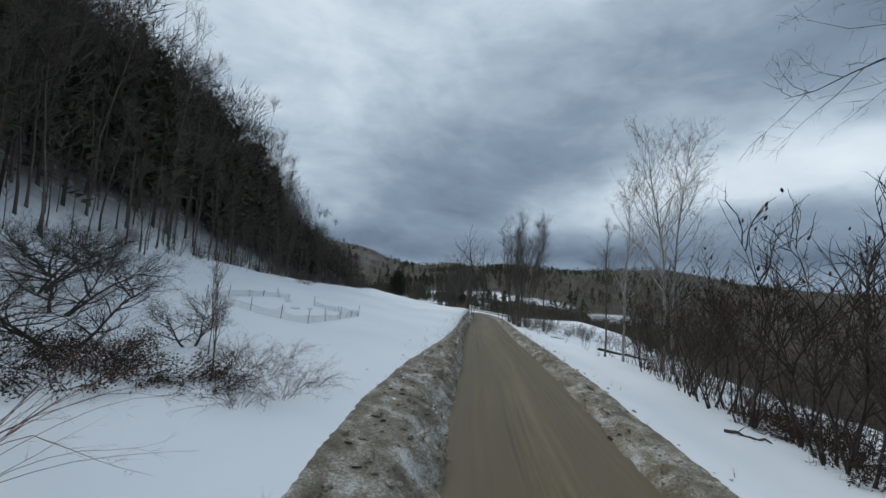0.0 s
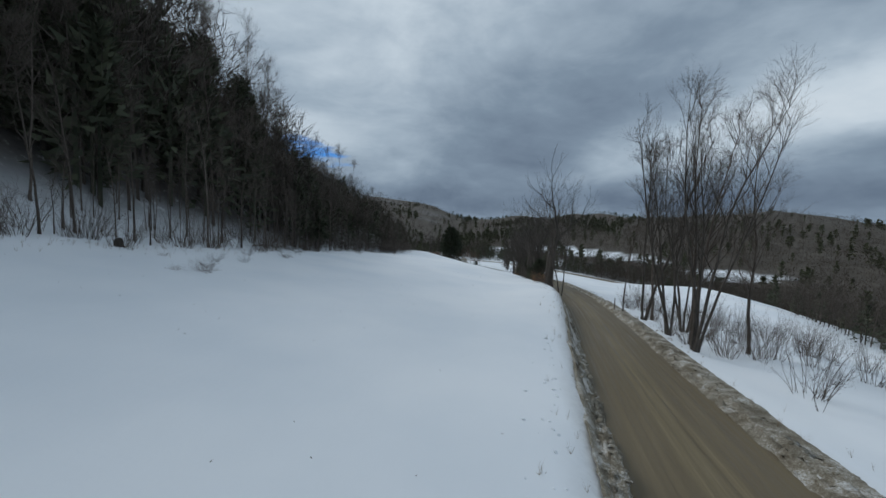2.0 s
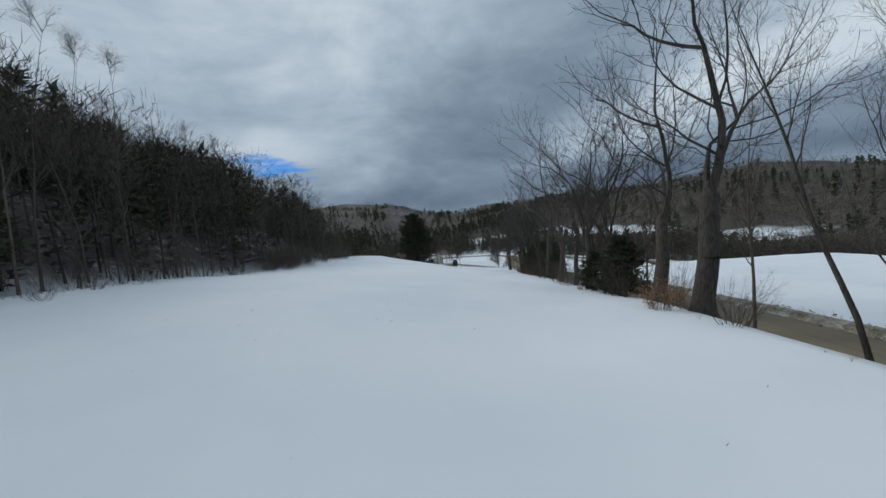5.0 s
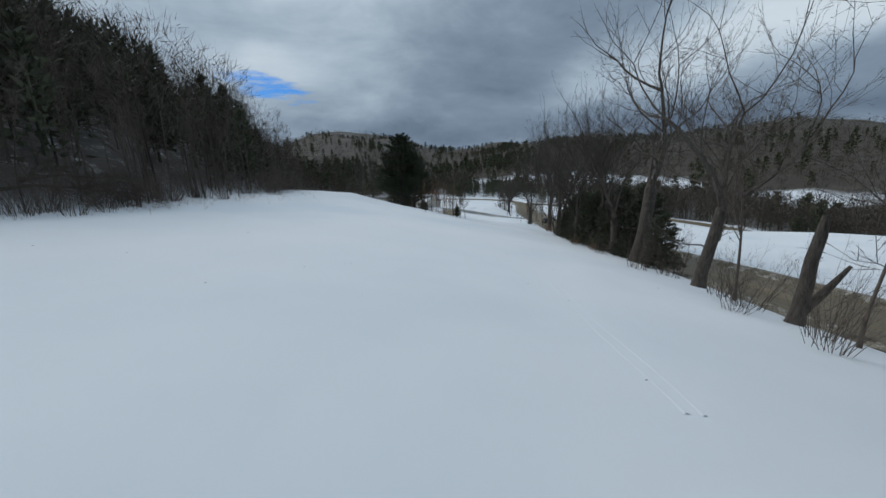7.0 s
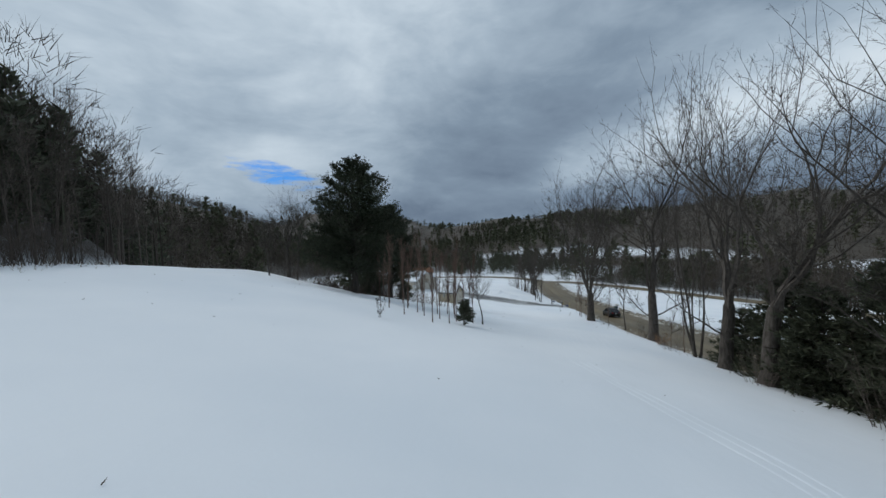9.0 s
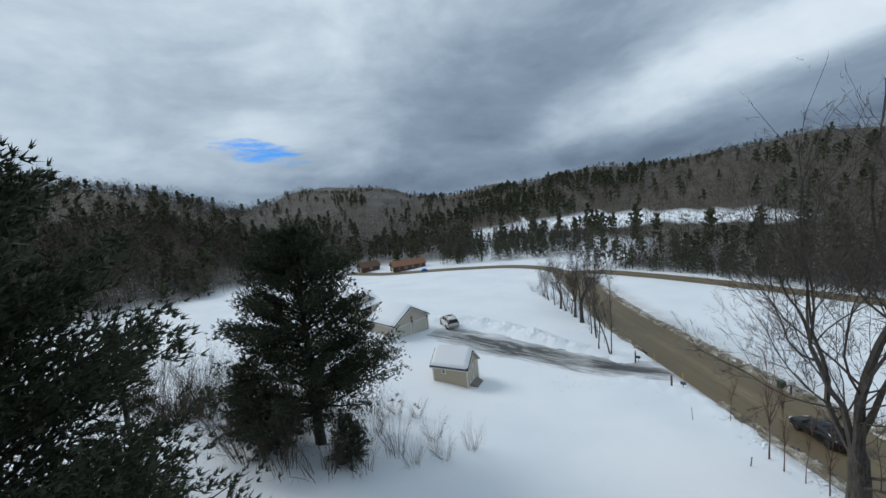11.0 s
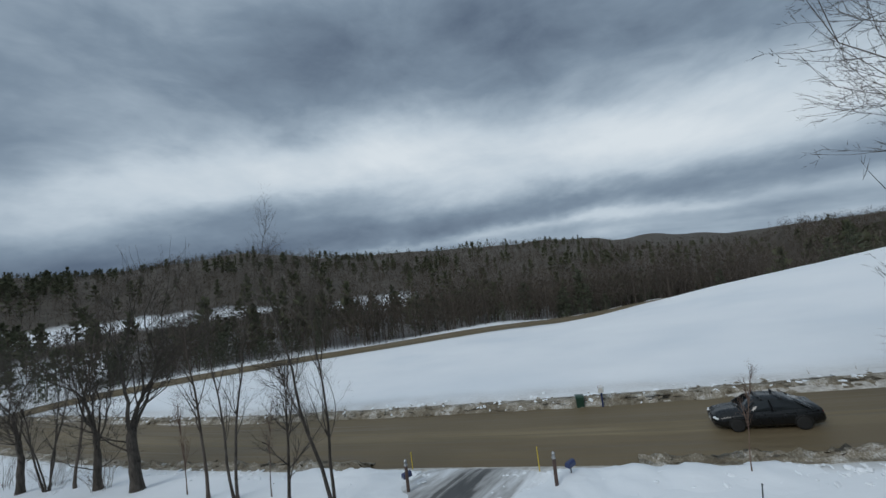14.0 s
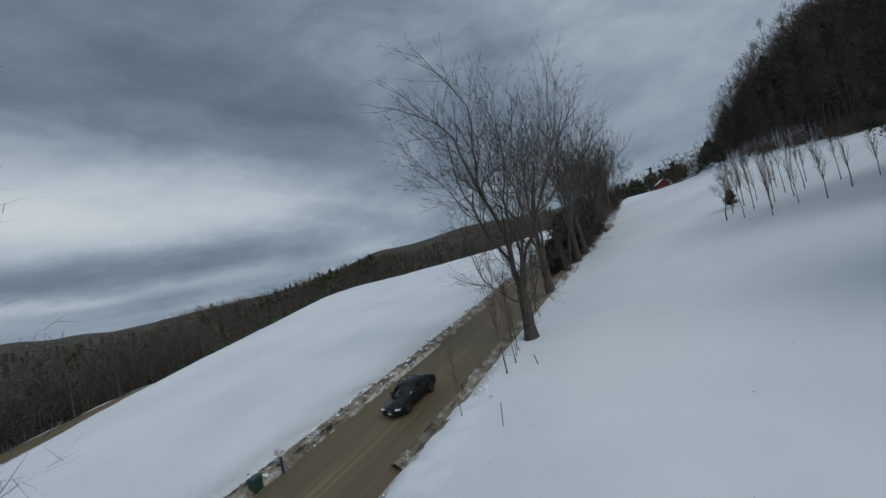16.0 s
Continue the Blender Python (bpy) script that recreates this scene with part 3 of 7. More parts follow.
# open snowy meadows among the far woods: centre and half widths
MEADOWS = [(146, 312, 26, 19), (-159, 489, 13, 8), (-124, 505, 15, 10), (-129, 664, 18, 22), (-150, 800, 40, 40), (-330, 1050, 50, 60)]
ground = build_ground()


def strip(name, line, z, half, mat, label, cols=9, lift=0.0, ragged=0.25, crown=0.05, seed=1, drape=False):
    """A lane drawn along a line; its edges wander."""
    line = np.asarray(line)
    tan = np.gradient(line, axis=0)
    tan /= np.linalg.norm(tan, axis=1, keepdims=True)
    nrm = np.stack([tan[:, 1], -tan[:, 0]], 1)
    s = np.r_[0, np.cumsum(np.hypot(*np.diff(line, axis=0).T))]
    rs = np.random.RandomState(seed)
    u = np.linspace(-1, 1, cols)
    wob = [smooth(rs.normal(0, 1, len(line)), 7) * ragged for _ in range(2)]
    v, uv = [], []
    for k in range(len(line)):
        for q in u:
            off = q * (half + (wob[0][k] if q < 0 else wob[1][k]) * abs(q))
            rut = -0.025 * (math.exp(-((off + 1.4) / 0.3) ** 2) + math.exp(-((off - 0.3) / 0.3) ** 2) + math.exp(-((off - 1.9) / 0.3) ** 2))
            v.append((*(line[k] + nrm[k] * off), z[k] + lift + crown * (1 - q * q) + rut))
            uv.append((off, s[k]))
    if drape:
        v = np.array(v)
        v[:, 2] = ground_at(v[:, 0], v[:, 1]) + np.tile(np.where(np.abs(u) > 0.97, -0.08, 0.03), len(line))
    i = (np.arange(len(line) - 1)[:, None] * cols + np.arange(cols - 1)[None]).ravel()
    sh = Shape().add(v, np.stack([i, i + 1, i + cols + 1, i + cols], 1))
    me = sh.mesh(name, mat, True)
    lay = me.uv_layers.new(name="UVMap")
    idx = np.zeros(len(me.loops), dtype=np.int32)
    me.loops.foreach_get("vertex_index", idx)
    lay.data.foreach_set("uv", np.array(uv, dtype=np.float32)[idx].ravel())
    return tagged(new(name, me), label, name.split("_")[-1] if name != "driveway" else "driveway", kind="structure")


yy = np.arange(-60, 292, 0.8)
main_line = np.stack([np.interp(yy, YS, ROAD_X), yy], 1)
strip("road", main_line, np.interp(yy, YS, ROAD_Z), 3.25, "mud", "muddy brown unpaved country road with wheel ruts", 21, ragged=0.45, seed=2)
for k, line in enumerate((LANE_WEST, LANE_EAST)):
    strip("lane", line, smooth(land(line[:, 0], line[:, 1]), 15), 2.5, "mud", "narrow muddy lane between snowy fields", 9, lift=-0.02, seed=5 + k)


def windrow(side, y0, y1, height, width, label, seed, inner=2.75, steep=False, flare=0.0):
    """The ploughed-up ridge of dirty snow at the road's edge: a lumpy strip."""
    rs = np.random.RandomState(seed)
    ys = np.arange(y0, y1, 0.2)
    us = np.linspace(0, 1, 17)
    X0 = np.interp(ys, YS, ROAD_X)
    zr = np.interp(ys, YS, ROAD_Z)
    amp = 0.75 + 0.5 * np.clip(smooth(rs.normal(0, 1, len(ys)), 9), -1, 1)
    prof = np.interp(us, [0, 0.10, 0.22, 0.45, 0.75, 1], [-0.06, 0.30, 0.85, 1.0, 0.75, 0.0] if steep else [-0.05, 0.25, 0.75, 1.0, 0.6, 0.0])
    v = np.zeros((len(ys), len(us), 3))
    for j, u in enumerate(us):
        off = inner + u * (width + flare * step(42, 10, ys)) + rs.normal(0, 0.02, len(ys)) + 0.14 * smooth(rs.normal(0, 1, len(ys)), 9)
        x = X0 + side * off
        g = ground_at(x, ys)
        rag = rs.normal(0, 0.022, len(ys)) + 0.07 * smooth(rs.normal(0, 1, len(ys)), 3) + 0.15 * bumps(x, ys, 0.8, seed) * bumps(x, ys, 2.3, seed + 1) + 0.05 * bumps(x, ys, 0.45, seed + 2)
        z = np.where(u < 0.03, zr - 0.05, np.where(u > 0.97, g - 0.06, np.maximum(zr + height * prof[j] * amp + rag * (0.4 + prof[j]), g + 0.03 + 0.03 * rag)))
        v[:, j] = np.stack([x, ys, z], 1)
    BANKS.append(v[:, 1:13].reshape(-1, 3))
    n, c = len(ys), len(us)
    i = (np.arange(n - 1)[:, None] * c + np.arange(c - 1)[None]).ravel()
    q = np.stack([i, i + 1, i + c + 1, i + c], 1)
    sh = Shape().add(v.reshape(-1, 3), q if side > 0 else q[:, ::-1])
    me = sh.mesh("snowbank", "dirty_snow", True)
    return tagged(new("snowbank", me), label, "snowbank", kind="structure")


BANKS = []
windrow(-1, -30, 62, 0.9, 1.15, "steep cut bank of dirty brown ploughed snow beside the road", 11, 2.75, True, 1.8)
windrow(-1, 62, 214, 0.36, 1.25, "low dirty ploughed snow edge along the road", 12, 2.5)
windrow(-1, 226, 288, 0.35, 1.1, "low dirty ploughed snow edge along the road", 13, 2.85)
windrow(1, -30, 100, 0.36, 1.9, "long lumpy ridge of gritty brown ploughed snow", 14, 2.65)
windrow(1, 100, 200, 0.30, 1.3, "low gritty ploughed snow ridge at the road's edge", 15, 2.8)
windrow(1, 200, 286, 0.16, 1.1, "broken crust of brown ploughed snow beside the road", 16, 2.95)

# ---- trees ----
def unit(v):
    return v / (np.linalg.norm(v) + 1e-9)


def grow(seed, height, r0, fork=0.35, stems=1, limbs=12, sub=6, twigs=5, spread=0.75, lift=0.55, bend=0.10, reach=0.42, lean=(0, 0), twig_len=0.9, stem_open=0.25, twig_r=0.008, thin=0.42, sweep=0.5):
    """A bare tree: segments (p0, p1, r0, r1, order) of trunk, limbs and branches, and the seats of its twigs."""
    rs = np.random.RandomState(seed)
    seg, seats = [], []

    def shoot(p, d, length, r, order, n, curve, up, keep=0.18):
        pts = [p]
        for k in range(n):
            ra, rb = r * (1 - (1 - keep) * k / n), r * (1 - (1 - keep) * (k + 1) / n)
            d = unit(d + rs.normal(0, curve, 3) + np.array([0, 0, up / n]))
            q = p + d * length / n
            seg.append((p, q, max(ra, 0.005), max(rb, 0.004), order))
            p = q
            pts.append(p)
        return pts

    def side(pts, f):
        k = min(int(f * (len(pts) - 1)), len(pts) - 2)
        return pts[k] + (pts[k + 1] - pts[k]) * rs.uniform(0, 1), unit(pts[k + 1] - pts[k])

    def dress(pts, length, r, order):
        n = sub if order == 1 else twigs
        for k in range(n):
            f = rs.uniform(0.2, 1.0)
            a, d = side(pts, f)
            out = unit(np.cross(d, rs.normal(0, 1, 3)))
            ang = rs.uniform(0.4, 0.9)
            way = unit(d * math.cos(ang) + out * math.sin(ang))
            if order == 1:
                ln = length * rs.uniform(0.32, 0.6) * (1.15 - 0.5 * f)
                q = shoot(a, way, ln, max(r * 0.42 * (1 - 0.5 * f), 0.009), 2, 3, 0.16, 0.35)
                dress(q, ln, 0.01, 2)
            else:
                seats.append((a, unit(way + np.array([0, 0, 0.25]))))
        if order == 2:
            seats.append((pts[-1], unit(pts[-1] - pts[-2])))

    for sidx in range(stems):
        a = rs.uniform(0, 6.28) + sidx * 6.28 / max(stems, 1)
        d0 = unit(np.array([lean[0], lean[1], 1.0]) + (stem_open if stems > 1 else 0.0) * np.array([math.cos(a), math.sin(a), 0]))
        h = height * (1 if sidx == 0 else rs.uniform(0.8, 1.0))
        base = np.array([0.16 * math.cos(a), 0.16 * math.sin(a), -0.25]) if stems > 1 else np.array([0, 0, -0.25])
        rr = r0 if stems == 1 else r0 * rs.uniform(0.6, 0.9)
        if sidx == 0 or stems > 1:
            seg.append((base, base + d0 * 0.7, rr * 1.5, rr * 1.02, 0))
        pts = shoot(base + d0 * 0.6, d0, h - 0.6, rr, 0, 12, bend * 0.5, 0.10, 0.06)
        for _ in range(limbs):
            f = fork + (1 - fork) * rs.uniform(0, 0.97) ** 0.85
            p, _d = side(pts, f)
            a = rs.uniform(0, 6.28)
            d = unit(np.array([math.cos(a) * spread, math.sin(a) * spread, lift + 0.35 * f]))
            ln = h * reach * rs.uniform(0.6, 1.1) * (1.12 - 0.75 * f)
            r = rr * (1 - 0.85 * f) * thin + 0.012
            q = shoot(p, d, ln, r, 1, 6, bend, sweep)
            dress(q, ln, r, 1)
    return seg, seats, (twig_len, twig_r, seed)


def sprays(shape, pos, dirs, length, width, k, rs):
    """Twigs: one slim leader at each seat and k finer side shoots along it."""
    n = len(pos)
    d = dirs + rs.normal(0, 0.16, (n, 3))
    d /= np.linalg.norm(d, axis=1, keepdims=True)
    ln = length * rs.uniform(0.6, 1.2, n)
    shape.needles(pos, d, length, width, 1, 0.12, rs)
    for _ in range(k):
        at = pos + d * (ln * rs.uniform(0.1, 0.8, n))[:, None]
        shape.needles(at, d, length * 0.55, width * 0.75, 1, 0.5, rs)


def seg_meshes(grown, mat, twig_mat=None, sides=(8, 4, 3), blades=3):
    """Trunk and crown meshes of a grown tree; the twigs are slim spikes."""
    seg, seats, (ln, tr, seed) = grown
    trunk, crown = Shape(), Shape()
    for order in range(3):
        s = [q for q in seg if q[4] == order]
        if s:
            (trunk if order == 0 else crown).tubes([q[0] for q in s], [q[1] for q in s], [q[2] for q in s], [q[3] for q in s], sides[order])
    if seats:
        sprays(crown, np.array([q[0] for q in seats]), np.array([q[1] for q in seats]), ln, tr * 1.15, blades, np.random.RandomState(seed))
    return trunk.mesh("trunk", mat, True), crown.mesh("crown", twig_mat or mat)


def plant(meshes, x, y, turn=0.0, size=1.0, label="", group="", name="tree", sink=0.0, category="tree"):
    ob = thing(name, Matrix.LocRotScale((x, y, gz(x, y) - sink), Euler((0, 0, turn)), (size,) * 3), label, category, group)
    part("trunk", meshes[0], "", ob)
    part("crown", meshes[1], "", ob)
    return ob


def old_tree(seed, height, r0, fork=0.24, leaders=4, open_=0.5, levels=4, laterals=3, gnarl=0.13, lean=(0.0, 0.0), low=2, twig_len=0.66, twig_r=0.018, droop=0.0):
    """A broad old bare tree: a stout trunk that forks into leaders, which fork again and again."""
    rs = np.random.RandomState(seed)
    seg, seats = [], []

    def shoot(p, d, length, ra, rb, order, n, curve, up):
        pts = [p]
        for k in range(n):
            d = unit(d + rs.normal(0, curve, 3) + np.array([0, 0, up / n]))
            q = p + d * length / n
            seg.append((p, q, ra + (rb - ra) * k / n, ra + (rb - ra) * (k + 1) / n, order))
            p = q
            pts.append(p)
        return pts, d

    def turned(d, ang):
        out = unit(np.cross(d, rs.normal(0, 1, 3)))
        return unit(d * math.cos(ang) + out * math.sin(ang))

    def branch(p, d, length, r, level):
        n = (6, 4, 3, 2)[min(level, 4) - 1]
        end = max(r * 0.52, 0.005)
        up = 0.55 if level < 3 else 0.35
        pts, d1 = shoot(p, d, length, r, end, min(level, 2), n, gnarl, up - droop * (level > 2))
        if level < levels:
            for k in range(laterals + (level < 3)):
                f = rs.uniform(0.25, 0.95) * n
                a = pts[int(f)] + (pts[min(int(f) + 1, n)] - pts[int(f)]) * (f - int(f))
                branch(a, turned(d1, rs.uniform(0.6, 1.1)), length * rs.uniform(0.42, 0.68), r * 0.32, level + 1)
            for k in range(2):
                branch(pts[-1], turned(d1, rs.uniform(0.25, 0.62)), length * rs.uniform(0.60, 0.82), end * 0.85, level + 1)
        if level >= levels - 1:
            for k in range(3 if level == levels else 2):
                a = pts[rs.randint(0, n)] + (pts[1] - pts[0]) * rs.uniform(0, 1)
                seats.append((a, turned(d1, rs.uniform(0.4, 0.9))))
            seats.append((pts[-1], d1))

    d0 = unit(np.array([lean[0], lean[1], 1.0]))
    foot = np.array([0, 0, -0.4])
    seg.append((foot, foot + d0 * 0.55, r0 * 1.75, r0 * 1.3, 0))
    seg.append((foot + d0 * 0.55, foot + d0 * 1.3, r0 * 1.3, r0 * 1.05, 0))
    pts, d1 = shoot(foot + d0 * 1.3, d0, fork * height - 0.9, r0 * 1.05, r0 * 0.86, 0, 5, gnarl * 0.35, 0.05)
    seg.append((pts[-1], pts[-1] + d1 * r0 * 1.6, r0 * 0.86, r0 * 0.3, 0))
    a0 = rs.uniform(0, 6.283)
    for k in range(leaders):
        a = a0 + k * 6.283 / leaders + rs.normal(0, 0.25)
        o = open_ * rs.uniform(0.6, 1.15) if k else open_ * 0.25
        d = unit(d1 + o * np.array([math.cos(a), math.sin(a), 0]))
        branch(pts[-1 if k < 2 else -2], d, height * 0.37 * (1.12 if k == 0 else rs.uniform(0.8, 1.05)), r0 * (0.52 if k == 0 else rs.uniform(0.32, 0.45)), 1)
    for k in range(low):
        a = rs.uniform(0, 6.283)
        branch(pts[rs.randint(2, 5)], unit(np.array([math.cos(a), math.sin(a), rs.uniform(0.0, 0.45)])), height * rs.uniform(0.13, 0.2), r0 * 0.2, 2)
    return seg, seats, (twig_len, twig_r, seed)


# grown once, planted often
MAPLE = [seg_meshes(old_tree(3, 19.0, 0.40, 0.17, 5, 0.28, 4, 3, 0.15, low=3), "bark_grey", blades=3), seg_meshes(old_tree(8, 17.0, 0.42, 0.26, 4, 0.36, 4, 2, 0.17, (0.06, -0.02), 2), "bark_grey", blades=3), seg_meshes(old_tree(21, 17.0, 0.38, 0.24, 5, 0.40, 4, 2, 0.16, low=2), "bark_grey", blades=3)]
GNARLED = [seg_meshes(old_tree(33, 18.0, 0.50, 0.34, 3, 0.46, 4, 2, 0.20, (0.12, 0.02), 2, 0.6), "bark_grey", blades=2), seg_meshes(old_tree(36, 17.0, 0.36, 0.32, 4, 0.50, 4, 2, 0.20, (-0.05, 0.05), 3, 0.6), "bark_grey", blades=2)]
STEMS = [seg_meshes(grow(s, 16.0, 0.135, 0.25, st, 14, 6, 4, 0.55, 0.95, 0.10, 0.34, stem_open=0.20, twig_len=1.0, twig_r=0.008, thin=0.30, sweep=0.7), "bark_grey") for s, st in ((5, 3), (12, 4), (31, 2))]
OVERHANG = [seg_meshes(grow(21, 17.0, 0.28, 0.58, 1, 24, 10, 7, 1.0, 0.10, 0.12, 0.75, twig_len=0.85, twig_r=0.010, thin=0.34, sweep=0.1), "bark_grey")]
POPLAR = [seg_meshes(grow(s, 20.0, 0.15, 0.28, 1, 30, 8, 5, 0.75, 0.75, 0.09, 0.42, twig_len=0.8, twig_r=0.012, thin=0.34), "bark_pale") for s in (41, 47)]
POLE = [seg_meshes(grow(s, 14.0, 0.11, 0.30, 1, 20, 6, 4, 0.55, 0.8, 0.09, 0.30, twig_len=0.9, twig_r=0.008), "bark_brown") for s in (51, 52, 53, 54, 55)]
SAPLING = [seg_meshes(grow(s, 5.2, 0.032, 0.18, 1, 16, 4, 2, 0.30, 1.0, 0.07, 0.34, twig_len=0.35, twig_r=0.004), "bark_red", sides=(6, 4, 3), blades=3) for s in (61, 62, 63, 64)]
YOUNG = [seg_meshes(grow(s, 6.5, 0.075, 0.22, 1, 20, 9, 6, 0.75, 0.6, 0.10, 0.42, twig_len=0.5, twig_r=0.005), "bark_grey") for s in (71, 72)]


def conifer(seed, height, radius, clear, whorls, per, tufts, length, width, blades, mat, droop=0.1, shape=0.8, ragged=0.3, r0=None, top_round=0.0):
    """An evergreen: trunk, whorled boughs and needle tufts along them."""
    rs = np.random.RandomState(seed)
    r0 = r0 or height * 0.022
    trunk, crown, wood = Shape(), Shape(), []
    z = np.linspace(-0.3, height, 10)
    wob = np.cumsum(rs.normal(0, 0.04, (10, 2)), 0)
    pts = np.column_stack([wob, z])
    rad = r0 * (1 - 0.93 * np.linspace(0, 1, 10))
    trunk.tubes(pts[:-1], pts[1:], rad[:-1], rad[1:], 8)
    pos, dirs = [], []
    for w in range(whorls):
        f = (w + rs.uniform(0, 0.8)) / whorls
        h = clear + (height - clear) * f
        reach = radius * ((1 - f) ** shape * (1 - top_round) + top_round * math.sqrt(max(1 - f * f, 0))) * (0.55 + 0.45 * min(1, f * 5 + 0.45))
        for _ in range(per):
            a = rs.uniform(0, 6.283)
            ln = max(reach * rs.uniform(1 - ragged, 1 + ragged * 0.6), 0.15)
            c = np.array([np.interp(h, z, pts[:, 0]), np.interp(h, z, pts[:, 1]), h])
            d = np.array([math.cos(a), math.sin(a), rs.uniform(-0.1, 0.25) + 0.5 * f - droop])
            e = c + unit(d) * ln + np.array([0, 0, 0.10 * ln])
            wood.append((c, e, max(0.012, 0.02 * ln), 0.008))
            n = max(3, int(tufts * ln))
            t = rs.uniform(0.28, 1.03, n)[:, None] ** 0.8
            sidev = np.cross(unit(d), (0, 0, 1))
            off = sidev * rs.normal(0, 0.22, n)[:, None] * ln * (1.08 - t) * 1.2
            p = c + (e - c) * t + off + rs.normal(0, 0.05 * ln + 0.03, (n, 3)) * (1, 1, 0.8)
            pos.append(p)
            dirs.append(unit(d) + off * 0.8 / max(ln * 0.3, 0.1) + np.array([0, 0, 0.25]))
    crown.needles(np.concatenate(pos), np.concatenate(dirs), length, width, blades, 0.55, rs)
    trunk.tubes([q[0] for q in wood], [q[1] for q in wood], [q[2] for q in wood], [q[3] for q in wood], 3)
    return trunk.mesh("trunk", "bark_dark", True), crown.mesh("crown", mat)


PINE = conifer(7, 12.9, 5.0, 1.7, 42, 6, 38, 0.21, 0.052, 5, "needle", -0.1, 0.55, 0.35, 0.36, 0.35)
HEMLOCK = [conifer(s, h, 2.9, 1.6, 26, 5, 9, 0.40, 0.07, 6, "hemlock", 0.15, 0.75, 0.4) for s, h in ((81, 13.0), (82, 15.5))]
BUSHY = [conifer(s, h, r, 0.35, 26, 7, 9, 0.44, 0.095, 5, "hemlock", 0.16, 0.55, 0.45) for s, h, r in ((85, 6.5, 3.0), (86, 8.0, 2.8))]
SPRUCE = [conifer(s, h, r, 0.3, 18, 5, 10, 0.26, 0.05, 7, "hemlock", 0.05, 0.8, 0.3) for s, h, r in ((91, 6.0, 2.2), (92, 1.6, 0.65))]


def canes(seed, n, height, open_, foot, r, mat, seg=4, twigs=3, twig_len=0.5, droop=0.0, side=None, curve=0.12, blades=2, low=0.35):
    """Many slim canes from one foot, arching outwards, with side twigs."""
    rs = np.random.RandomState(seed)
    p0, p1, r0, r1, pos, dirs = [], [], [], [], [], []
    for _ in range(n):
        a = rs.uniform(0, 6.283)
        f = foot * math.sqrt(rs.uniform(0, 1))
        p = np.array([math.cos(a) * f, math.sin(a) * f, -0.15])
        b = a + rs.normal(0, 0.7) if side is None else side + rs.normal(0, 0.35)
        o = open_ * rs.uniform(0.3, 1.2)
        d = unit(np.array([math.cos(b) * o, math.sin(b) * o, 1.0]))
        ln = height * rs.uniform(0.55, 1.1)
        for k in range(seg):
            q = p + d * ln / seg
            p0.append(p), p1.append(q)
            r0.append(r * (1 - 0.85 * k / seg)), r1.append(r * (1 - 0.85 * (k + 1) / seg))
            if (k + 0.5) / seg > low:
                for _t in range(twigs):
                    pos.append(p + (q - p) * rs.uniform(0, 1))
                    dirs.append(unit(d + rs.normal(0, 0.55, 3)))
            p = q
            d = unit(d + rs.normal(0, curve, 3) + np.array([math.cos(b) * 0.1 * o, math.sin(b) * 0.1 * o, -droop]))
    s = Shape().tubes(p0, p1, r0, r1, 3)
    sprays(s, np.array(pos), np.array(dirs), twig_len, max(r * 0.55, 0.005), blades, rs)
    return s, np.array(pos), rs


def shrub(mesh, x, y, turn, size, label, group="", name="shrub", leaf=None, category="shrub", tall=1.0):
    ob = thing(name, Matrix.LocRotScale((x, y, gz(x, y)), Euler((0, 0, turn)), (size, size, size * tall)), label, category, group)
    part("cane", mesh, "", ob)
    if leaf is not None:
        part("leaf", leaf, "", ob)
    return ob


BRUSH = [canes(s, 26, h, o, 0.7, 0.016, "bark_brown", 4, 3, 0.75)[0].mesh("cane", "bark_brown") for s, h, o in ((121, 3.4, 0.55), (122, 2.8, 0.8), (123, 4.2, 0.4))]

